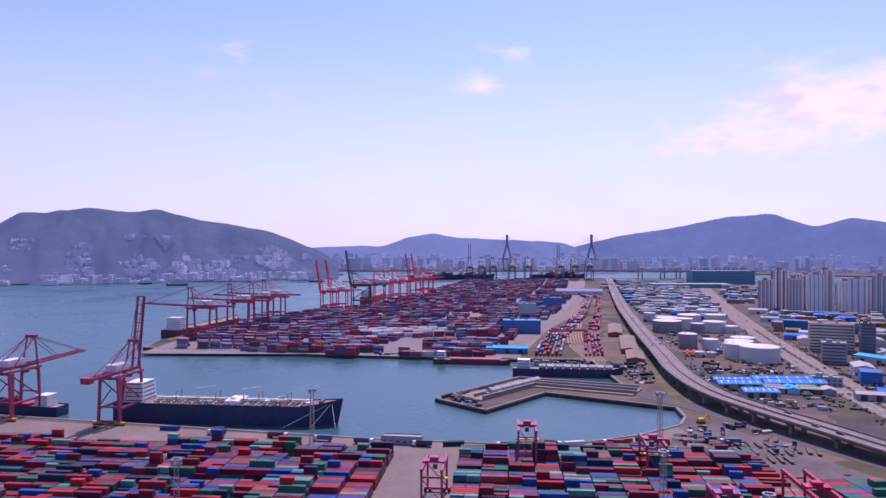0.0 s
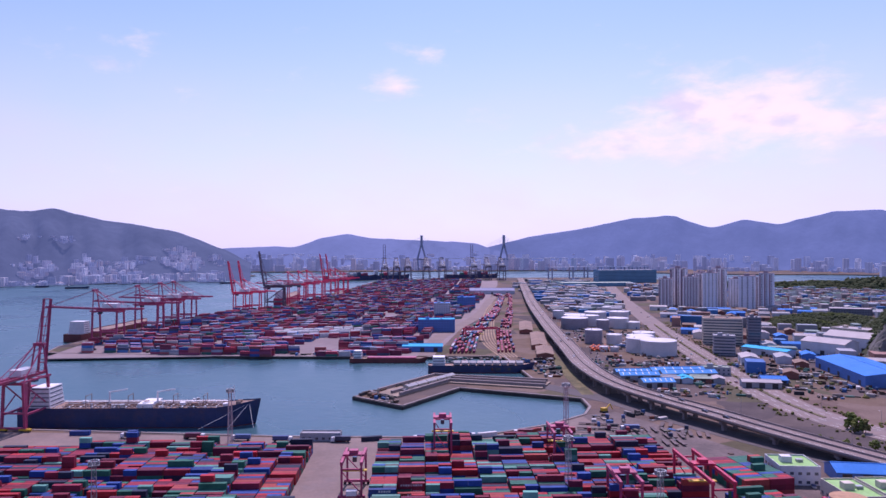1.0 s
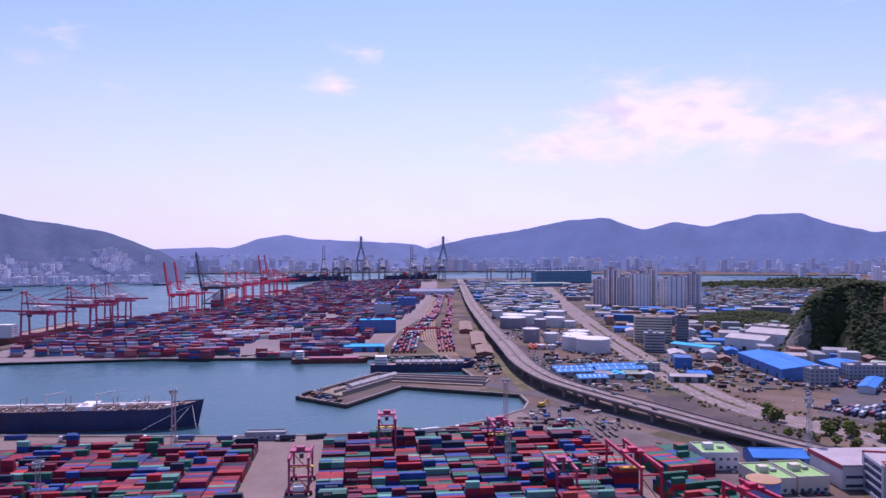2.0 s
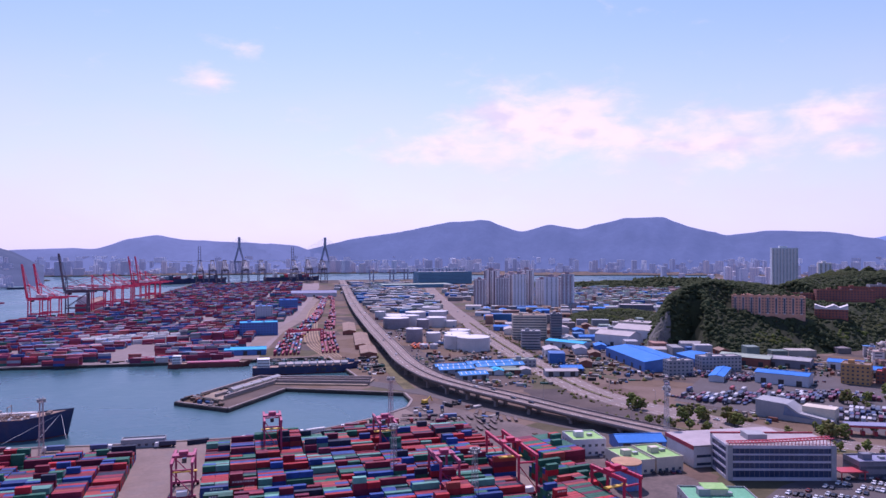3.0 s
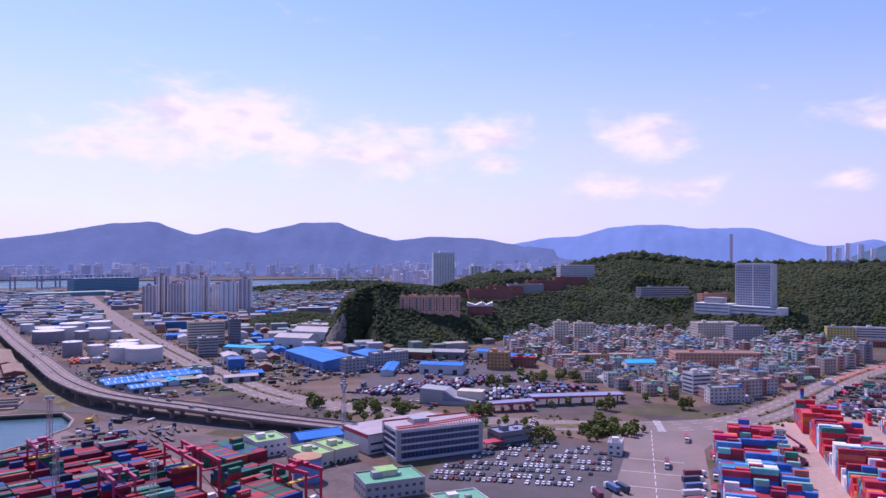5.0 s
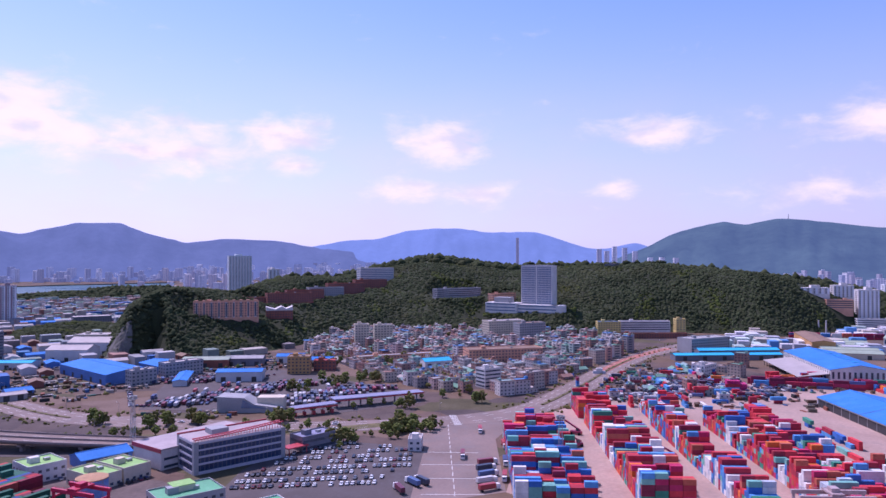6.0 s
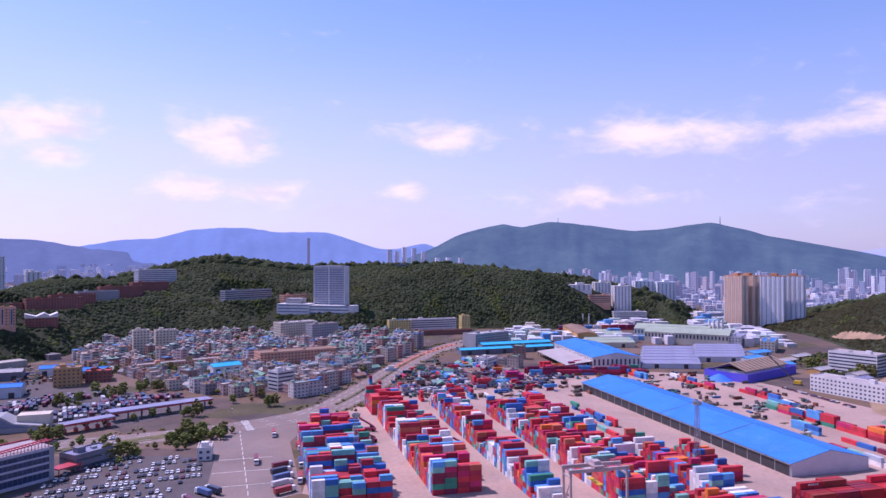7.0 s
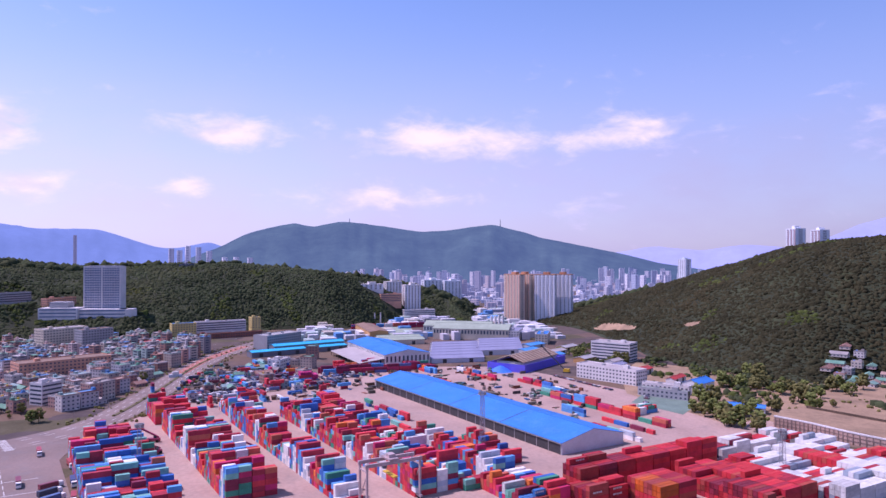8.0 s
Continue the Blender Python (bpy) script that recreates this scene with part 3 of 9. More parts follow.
structure("ground_mainland", Geo().prism([(-700, 3460), (314, 3410), (1118, 3374), (1400, 2860), (1574, 2760), (1932, 2660), (2300, 2500), (4900, 2500), (4900, 4900), (-700, 4900)], -8, 1), M_GROUND, "low built-up shore across the bay", "ground")
sea = Geo().put([(-5000, -5000, -2.6), (5000, -5000, -2.6), (5000, 5000, -2.6), (-5000, 5000, -2.6)], [(0, 1, 2, 3)])
structure("water", sea, M_WATER, "calm grey-blue harbour water with fine ripples", "water")

wall, kerb = Geo(), Geo()
for a, b in zip(QUAY[10:], QUAY[11:]):
    dx, dy = b[0] - a[0], b[1] - a[1]
    s = math.hypot(dx, dy)
    nx, ny = dy / s * 0.5, -dx / s * 0.5
    wall.prism([(a[0] + nx, a[1] + ny), (b[0] + nx, b[1] + ny), b, a][::-1], -6, -0.25)
    kerb.prism([(a[0] - nx * 0.6, a[1] - ny * 0.6), (b[0] - nx * 0.6, b[1] - ny * 0.6), (b[0] - nx * 4, b[1] - ny * 4), (a[0] - nx * 4, a[1] - ny * 4)], -0.5, 0.4)
structure("quay_kerb", kerb, M_DECK, "pale concrete kerb along the quay edge", "kerb")
structure("quay_wall", wall, M_QUAYWALL, "dark tide-stained quay wall with a low kerb", "quay wall")
structure("pavement_yard", Geo().prism([(-330, 150), (165, 150), (150, 452), (119, 430), (71, 409), (22, 413), (-49, 424), (-330, 483)], -1, 0.04), M_YARD, "pale worn concrete container yard and quay apron", "yard")
structure("pavement_terminal", Geo().prism([(-330, 770), (-136, 764), (60, 732), (96, 800), (180, 1120), (280, 1500), (420, 2100), (480, 2400), (80, 2400), (4, 2053), (-76, 1673), (-140, 1413), (-168, 1335), (-222, 1272), (-266, 1210), (-330, 880)], -1, 0.05), M_TERMINAL, "pale worn concrete of the far container terminal", "yard")
structure("pavement_depot", Geo().prism([(300, -330), (420, -350), (700, -200), (720, -40), (560, 100), (455, 128), (300, 84), (240, -100)], -1, 0.04), M_DEPOT, "pale worn concrete of the inland container depot", "yard")
structure("pavement_trailers", Geo().prism([(165.5, 150), (222, 200), (236, 250), (224, 330), (196, 410), (176, 462), (152, 456), (150.5, 452)], -1, 0.045), M_LOT, "brown oil-stained concrete of the trailer lot under the viaduct", "yard")
structure("pavement_carpark", Geo().prism([(224, 205), (262, 120), (285, 118), (352, 160), (345, 215), (322, 235), (268, 226)], -1, 0.06), M_ASPHALT, "grey asphalt car park beside the office", "car park")
structure("pavement_apron", Geo().prism([(262, 118), (300, 84), (392, 128), (455, 134), (470, 160), (420, 196), (384, 180), (352, 158)], -1, 0.08), M_ROAD, "worn asphalt truck gate plaza", "road")
structure("pavement_buses", Geo().prism([(350, 405), (392, 315), (400, 268), (470, 225), (510, 250), (520, 300), (560, 480), (470, 500)], -1, 0.05), M_ASPHALT, "dark asphalt truck depot", "yard")

HIGHWAY = smooth_line([(560, 2400, 9), (443, 1849, 9), (329, 1308, 9), (259, 941, 9), (220, 715, 9), (201, 603, 9), (197, 521, 9), (209, 466, 8.5), (224, 422, 8), (243, 373, 6.5), (268, 327, 4), (292, 293, 1.5), (312, 268, 0.2)], 14)
BOULEVARD = smooth_line([(900, 2500), (637, 1683), (438, 1004), (349, 661), (315, 505), (309, 427), (323, 368), (344, 301), (374, 240), (423, 178), (480, 140), (595, 131), (704, 131), (800, 125), (870, 110), (935, 92), (1040, 60)], 14)
band_road = Geo().prism(band(BOULEVARD, 15, 0, 0)[0], -1, 0.12)
structure("road_boulevard", band_road, M_ROAD, "wide worn asphalt boulevard with lane markings", "road")
structure("road_underpass", Geo().prism(band(smooth_line([(150, 560), (185, 500), (205, 440), (235, 370), (262, 320)]), 9, 0, 0)[0], -1, 0.1), M_ASPHALT, "dark service road beside the viaduct", "road")
structure("road_red", Geo().prism(band(smooth_line([(690, 134), (780, 130), (850, 118), (905, 104)]), 6, 0, 0)[0], -1, 0.16), M_RED_LANE, "faded red bus lane surface", "road")
structure("road_terminal", Geo().prism(band(smooth_line([(70, 735), (103, 888), (203, 1178), (300, 1560), (384, 1747)]), 9, 0, 0)[0], -1, 0.08), M_YARD, "pale concrete haul road through the terminal", "road")
structure("road_rail", Geo().prism(band(smooth_line([(155, 712), (165, 888), (250, 1300), (330, 1560)]), 10, 0, 0)[0], -1, 0.1), M_EARTH, "brown ballast of the port railway", "railway")
for off in (-7, -3.5, 0, 3.5, 7):
    edge_, _ = ribbon(smooth_line([(155, 712), (165, 888), (250, 1300), (330, 1560)]), off)
    structure("road_track", Geo().prism(band(edge_, 0.75, 0, 0)[0], -1, 0.22), M_RUST_RAIL, "rusty railway track on brown ballast", "railway")
structure("ground_verge", Geo().prism(band(smooth_line([(262, 372), (286, 345), (318, 300), (352, 252), (400, 206)]), 6, 0, 0)[0], -1, 0.14), M_GRASS, "dry grass verge beside the road", "verge")
structure("ground_bank", Geo().prism(band(smooth_line([(176, 520), (186, 600), (203, 720), (238, 941)]), 5, 0, 0)[0], -1, 0.14), M_GRASS, "dry grass bank beside the viaduct", "verge")
structure("ground_dirt", Geo().prism([(545, -270), (640, -300), (720, -350), (640, -420), (545, -425), (470, -372), (425, -300)], -1, 0.1), M_EARTH, "bare brown earth below the wooded slope", "bare ground")
TERRACE = [(420, -327.6), (440, -345), (443, -366), (421, -377), (395, -390), (372, -402), (340, -420), (325, -400), (340, -364.6), (372, -348.6), (398, -339.6)]
structure("ground_raised_terrace", Geo().prism(TERRACE[::-1], 0, 7), M_EARTH, "raised tan earth terrace behind the retaining wall", "bare ground")
TERRACE = TERRACE[:7]
structure("ground_terrace", Geo().prism([(372, -352), (448, -330), (560, -425), (640, -560), (560, -620), (400, -480)], -1, 0.12), M_EARTH, "tan earth terraces behind the depot", "bare ground")


def painted(name, strips, parent=None):
    """Painted lines: each strip is (x0, y0, x1, y1, width, z)."""
    g = Geo()
    for x0, y0, x1, y1, wide, z in strips:
        s = math.hypot(x1 - x0, y1 - y0)
        nx, ny = -(y1 - y0) / s * wide / 2, (x1 - x0) / s * wide / 2
        g.prism([(x0 - nx, y0 - ny), (x1 - nx, y1 - ny), (x1 + nx, y1 + ny), (x0 + nx, y0 + ny)], z - 0.02, z)
    return structure(name, g, M_PAINT, "worn white road paint", "road marking")


strips = []
for k in (-11, -5.5, 5.5, 11):
    left, _ = ribbon(BOULEVARD, k)
    strips += [(a[0], a[1], a[0] + (b[0] - a[0]) * 0.45, a[1] + (b[1] - a[1]) * 0.45, 0.35, 0.18) for a, b in zip(left, left[1:]) if a[1] < 900]
painted("road_lane_lines", strips)
painted("road_plaza_lines", [(292 + 22 * k, 92 + 11 * k, 278 + 22 * k, 120 + 12 * k, 0.5, 0.16) for k in range(4)] + [(283 + 9.5 * k, 104 + 5 * k, 283 + 9.5 * k + 6, 104 + 5 * k + 3, 0.4, 0.16) for k in range(14)] + [(416 + 2.4 * k + 1.4, 166 + 1.6 * k - 2.1, 416 + 2.4 * k - 1.4, 166 + 1.6 * k + 2.1, 1.3, 0.2) for k in range(11)])
median = Geo()
for a, b in zip(BOULEVARD, BOULEVARD[1:]):
    if (a[0] > 500 or a[1] > 440) and a[1] < 1000 and a[0] < 800:
        s = math.hypot(b[0] - a[0], b[1] - a[1])
        nx, ny = -(b[1] - a[1]) / s * 1.4, (b[0] - a[0]) / s * 1.4
        median.prism([(a[0] - nx, a[1] - ny), (b[0] - nx, b[1] - ny), (b[0] + nx, b[1] + ny), (a[0] + nx, a[1] + ny)], 0, 0.5)
structure("road_median", median, M_GRASS, "raised planted median of the boulevard", "median")


# ---------------------------------------------------------------- hills
# crest lines of the two wooded hills: bearing, distance and height, seen from the flight line
EYE_X, EYE_Y = -28.0, -47.0
CREST = [(34, 930, -4), (37.4, 930, -3), (38.4, 930, 26), (39.4, 940, 58), (40.8, 960, 73), (42.3, 1000, 77), (44.5, 1040, 73), (46.8, 1090, 66), (49.5, 1290, 78), (51.5, 1330, 82), (54.5, 1350, 79), (56, 1400, 85), (59, 1460, 100),
         (61.3, 1480, 113), (62.8, 1480, 116), (65, 1480, 106), (68.5, 1450, 95), (72, 1400, 99), (75.6, 1350, 102), (79.8, 1330, 105), (83.8, 1310, 98), (87.4, 1290, 90), (89.5, 1330, 79), (91.2, 1390, 69), (92.7, 1400, 62), (94.5, 1410, 54), (96.5, 1410, 43), (98, 1410, 22), (99.5, 1410, -4)]
CREST_SOUTH = [(103, 1250, -4), (105, 1250, 10), (107.5, 1250, 22), (109.6, 1240, 40), (111.7, 1230, 53), (113.7, 1210, 70), (115.7, 1180, 85), (117.6, 1150, 100), (119.4, 1130, 109), (121, 1110, 121), (122.8, 1090, 132),
               (124.7, 1070, 138), (126.8, 1055, 142), (128.7, 1050, 145), (135, 1000, 150), (145, 950, 130), (155, 900, 80), (165, 850, -4)]
KNOLLS = [  # x, y, height, radius: low wooded rises beyond the works
    (715, 985, 15, 62), (640, 940, 12, 40), (1150, 1880, 10, 110), (1290, 1810, 15, 100), (1410, 1730, 27, 110), (1500, 1690, 24, 100),
]


FOOT = [(850, 1035), (700, 836), (588, 702), (554, 664), (556, 590), (627, 537), (770, 545), (915, 530), (972, 405), (1000, 330), (1000, 235), (1040, 200), (1100, 150), (1125, 60), (1111, -7), (1122, -47), (1181, -79), (1250, -110), (1290, -161), (1290, -260), (400, -260), (300, 500), (400, 1035)]
FOOT_SOUTH = [(1140, -395), (1030, -400), (900, -384), (800, -376), (735, -355), (694, -368), (656, -397), (592, -407), (560, -432), (552, -480), (570, -640), (500, -900), (300, -900), (300, -300), (1140, -300)]


def clearance(poly, x, y):
    """Distance from a flat tract of land, nought inside it."""
    best, hit_ = 1e9, False
    for (x0, y0), (x1, y1) in zip(poly, poly[1:] + poly[:1]):
        if (y0 > y) != (y1 > y) and x < x0 + (y - y0) / (y1 - y0) * (x1 - x0):
            hit_ = not hit_
        dx, dy = x1 - x0, y1 - y0
        k = min(1, max(0, ((x - x0) * dx + (y - y0) * dy) / (dx * dx + dy * dy)))
        best = min(best, (x - x0 - k * dx) ** 2 + (y - y0 - k * dy) ** 2)
    return 0.0 if hit_ else math.sqrt(best)


PADS = [  # levelled building ground: x, y, radius, height
    (632, 642, 11, 37), (646, 628, 11, 37), (660, 614, 11, 37), (674, 600, 11, 36), (688, 586, 11, 34), (752, 604, 20, 31),
    (1058, 330, 24, 36), (1036, 286, 13, 30), (1036, 306, 13, 30), (1036, 326, 13, 31), (1036, 346, 13, 30), (1036, 366, 13, 29), (1036, 386, 13, 28), (1036, 402, 13, 27),
    (790, 690, 30, 40), (828, 648, 30, 46), (880, 660, 30, 48), (935, 660, 30, 50), (985, 655, 34, 52), (1040, 640, 30, 60), (1090, 660, 36, 70), (1062, 478, 46, 47), (1085, 405, 28, 42), (1286, 266, 18, 77),
]


def foot_line(poly, bearings, start):
    """How far from the flight line the flat land reaches, bearing by bearing."""
    out_ = []
    for a in bearings:
        sx, sy = math.sin(radians(a)), math.cos(radians(a))
        last = start
        for d in range(start, 1300, 12):
            if clearance(poly, EYE_X + sx * d, EYE_Y + sy * d) == 0.0:
                last = d
        out_.append(last)
    return out_


BEARINGS = list(range(30, 170))
FOOT_AT = foot_line(FOOT, BEARINGS[:70], 500) + foot_line(FOOT_SOUTH, BEARINGS[70:], 500)
FOOT_AT = list(np.convolve(np.pad(FOOT_AT, 2, mode="edge"), np.ones(5) / 5, mode="valid"))
CREST_ALL = np.array(CREST + CREST_SOUTH)


def hill(x, y):
    """Height of the wooded hills: a rise from the foot to the crest, then down the far side."""
    dx, dy = x - EYE_X, y - EYE_Y
    a, d = math.degrees(math.atan2(dx, dy)), math.hypot(dx, dy)
    h = 0.0
    if 34 < a < 165:
        away, top = float(np.interp(a, CREST_ALL[:, 0], CREST_ALL[:, 1])), float(np.interp(a, CREST_ALL[:, 0], CREST_ALL[:, 2]))
        near = min(float(np.interp(a, BEARINGS, FOOT_AT)), away - 40)
        if top > 0 and d > near:
            u = (d - near) / (away - near)
            if u < 1:
                h = top * (0.5 - 0.5 * math.cos(math.pi * u ** 0.85) if a > 100 else math.sin(math.pi / 2 * u) ** 0.95)
            else:
                h = top * max(0.0, 1 - ((d - away) / 420) ** 2)
            if u < 0.97:
                h += min(1.0, h / 20) * (7.0 * noise.noise(Vector((x / 110, y / 110, 5))) + 4.0 * noise.noise(Vector((x / 48, y / 48, 3)))) * (1 - max(0.0, u - 0.7) / 0.3)
    for p_, q_, top, r in KNOLLS:
        d2 = ((x - p_) ** 2 + (y - q_) ** 2) / (r * r)
        if d2 < 4:
            h = max(h, top * (1 - d2 / 4) ** 2.2)
    if h > 0:
        for p_, q_, r, z in PADS:
            d = math.hypot(x - p_, y - q_)
            if d < r + 30:
                h = max(min(h, z + 2.5 + max(0.0, d - r) * 1.1), z + 2.5 - max(0.0, d - r) * 0.9)
    return h - 2.5


def slope_mesh(x0, x1, y0, y1, step):
    g = Geo()
    nx, ny = int((x1 - x0) / step) + 1, int((y1 - y0) / step) + 1
    hs = [[hill(x0 + i * step, y0 + j * step) for i in range(nx)] for j in range(ny)]
    g.v = [(x0 + i * step, y0 + j * step, hs[j][i]) for j in range(ny) for i in range(nx)]
    g.f = [(j * nx + i, j * nx + i + 1, (j + 1) * nx + i + 1, (j + 1) * nx + i) for j in range(ny - 1) for i in range(nx - 1)
           if max(hs[j][i], hs[j][i + 1], hs[j + 1][i], hs[j + 1][i + 1]) > -1]
    return g


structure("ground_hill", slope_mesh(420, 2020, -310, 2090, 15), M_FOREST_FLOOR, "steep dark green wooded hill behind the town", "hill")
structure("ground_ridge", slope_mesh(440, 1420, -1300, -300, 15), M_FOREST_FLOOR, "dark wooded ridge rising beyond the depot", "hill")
BARE = [(962, -413, 0.99, 0.138, 64, 6), (804, -456, 0.94, 0.34, 14, 4.5)]  # centre, direction, half length, half width
for a, b, c, d, long_, wide in BARE:
    g = Geo()
    for j in range(9):
        for i in range(25):
            u, v = (i / 12 - 1) * long_, (j / 4 - 1) * wide * math.sqrt(max(0.02, 1 - (i / 12 - 1) ** 2)) * (1 + 0.3 * noise.noise(Vector((i * 0.4, j * 0.3, 2))))
            x, y = a + u * c - v * d, b + u * d + v * c
            g.v.append((x, y, hill(x, y) + 0.8))
    g.f = [(j * 25 + i, j * 25 + i + 1, (j + 1) * 25 + i + 1, (j + 1) * 25 + i) for j in range(8) for i in range(24)]
    structure("ground_bare_slope", g, M_EARTH, "bare tan earth cut on the wooded ridge", "bare ground")
cliff = Geo()
for j in range(40):
    for i in range(26):
        bear, away = radians(37.6 + 1.9 * i / 25 + 0.25 * noise.noise(Vector((j * 0.2, 1, 4)))), 868 + 52 * j / 39
        x, y = EYE_X + away * math.sin(bear), EYE_Y + away * math.cos(bear)
        cliff.v.append((x, y, max(-1.5, hill(x, y)) + 0.9 + 1.6 * noise.noise(Vector((x / 5, y / 5, 2))) + 1.0 * noise.noise(Vector((x / 2, y / 2, 7)))))
cliff.f = [(j * 26 + i, j * 26 + i + 1, (j + 1) * 26 + i + 1, (j + 1) * 26 + i) for j in range(39) for i in range(25)]
structure("ground_cliff", cliff, M_ROCK, "bare grey rock face of the old quarry cliff", "cliff")


# far ranges: each a list of (azimuth, elevation) over a foot and a ridge distance
def far_range(name, skyline, foot, ridge, mat, label, seed, rough=1.0):
    a0, a1 = skyline[0][0], skyline[-1][0]
    cols = int((a1 - a0) / 0.25)
    az_s = np.linspace(a0, a1, cols + 1)
    el_s = np.interp(az_s, [p[0] for p in skyline], [p[1] for p in skyline])
    kernel = np.array([1, 2, 3, 2, 1]) / 9
    el_s = np.convolve(np.pad(el_s, 2, mode="edge"), kernel, mode="valid")
    g = Geo()
    rows = 14
    for j in range(rows + 4):
        f = j / rows
        for i, a in enumerate(az_s):
            r = foot + (ridge - foot) * f
            top = 115 + ridge * math.tan(radians(el_s[i]))
            h = top * (math.sin(min(f, 1) * math.pi / 2) ** 1.5) if f <= 1 else top * (1 - (f - 1) * 2.2)
            spur = noise.noise(Vector((a * 0.55, f * 2.2, seed))) + 0.5 * noise.noise(Vector((a * 1.6, f * 5, seed)))
            h += rough * top * 0.16 * spur * math.sin(min(f, 1) * math.pi) + rough * 3.0 * noise.noise(Vector((a * 0.9, f * 3, seed + 5)))
            r += 120 * noise.noise(Vector((a * 0.4, 1.5, seed))) * (1 - f)
            g.v.append((r * math.sin(radians(a)) - 15, r * math.cos(radians(a)) - 25, h if j else -4))
    k = cols + 1
    g.f = [(j * k + i, j * k + i + 1, (j + 1) * k + i + 1, (j + 1) * k + i) for j in range(rows + 3) for i in range(cols)]
    ob = structure(name, g, mat, label, "mountain")
    for pl in ob.data.polygons:
        pl.use_smooth = True
    return ob


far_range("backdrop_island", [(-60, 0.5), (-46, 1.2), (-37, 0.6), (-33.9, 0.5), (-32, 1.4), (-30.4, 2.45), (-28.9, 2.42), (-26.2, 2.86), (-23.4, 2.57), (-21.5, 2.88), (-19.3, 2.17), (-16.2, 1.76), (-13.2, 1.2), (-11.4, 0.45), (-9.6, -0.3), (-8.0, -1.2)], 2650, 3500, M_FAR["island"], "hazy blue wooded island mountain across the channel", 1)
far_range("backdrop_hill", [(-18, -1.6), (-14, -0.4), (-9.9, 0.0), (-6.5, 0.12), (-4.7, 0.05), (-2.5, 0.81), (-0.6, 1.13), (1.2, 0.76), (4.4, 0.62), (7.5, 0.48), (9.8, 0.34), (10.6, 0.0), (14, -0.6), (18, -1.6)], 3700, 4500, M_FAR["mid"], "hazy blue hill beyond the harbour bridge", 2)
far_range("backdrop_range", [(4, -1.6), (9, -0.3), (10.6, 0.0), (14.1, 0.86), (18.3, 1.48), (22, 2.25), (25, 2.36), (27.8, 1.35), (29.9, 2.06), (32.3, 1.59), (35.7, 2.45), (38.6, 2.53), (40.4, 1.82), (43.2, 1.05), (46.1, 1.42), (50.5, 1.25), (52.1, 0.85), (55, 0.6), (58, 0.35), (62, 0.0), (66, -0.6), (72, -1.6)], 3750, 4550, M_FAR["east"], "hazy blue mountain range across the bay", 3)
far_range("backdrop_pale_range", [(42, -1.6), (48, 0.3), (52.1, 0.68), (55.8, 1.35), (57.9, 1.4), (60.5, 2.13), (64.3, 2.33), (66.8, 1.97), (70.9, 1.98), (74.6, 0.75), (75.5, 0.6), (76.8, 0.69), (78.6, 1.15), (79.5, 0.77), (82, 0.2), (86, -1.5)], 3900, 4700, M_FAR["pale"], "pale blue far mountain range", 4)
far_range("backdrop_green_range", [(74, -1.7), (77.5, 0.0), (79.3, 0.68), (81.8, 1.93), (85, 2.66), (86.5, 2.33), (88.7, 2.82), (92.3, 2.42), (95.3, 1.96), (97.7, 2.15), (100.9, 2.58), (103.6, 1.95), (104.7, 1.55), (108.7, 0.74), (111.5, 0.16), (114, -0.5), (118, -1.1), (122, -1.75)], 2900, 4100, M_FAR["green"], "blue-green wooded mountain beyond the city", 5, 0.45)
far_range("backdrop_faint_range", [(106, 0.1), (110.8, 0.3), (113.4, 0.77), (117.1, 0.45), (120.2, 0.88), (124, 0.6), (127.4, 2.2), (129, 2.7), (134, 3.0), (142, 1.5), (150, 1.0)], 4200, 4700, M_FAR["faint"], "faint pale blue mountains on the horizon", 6)
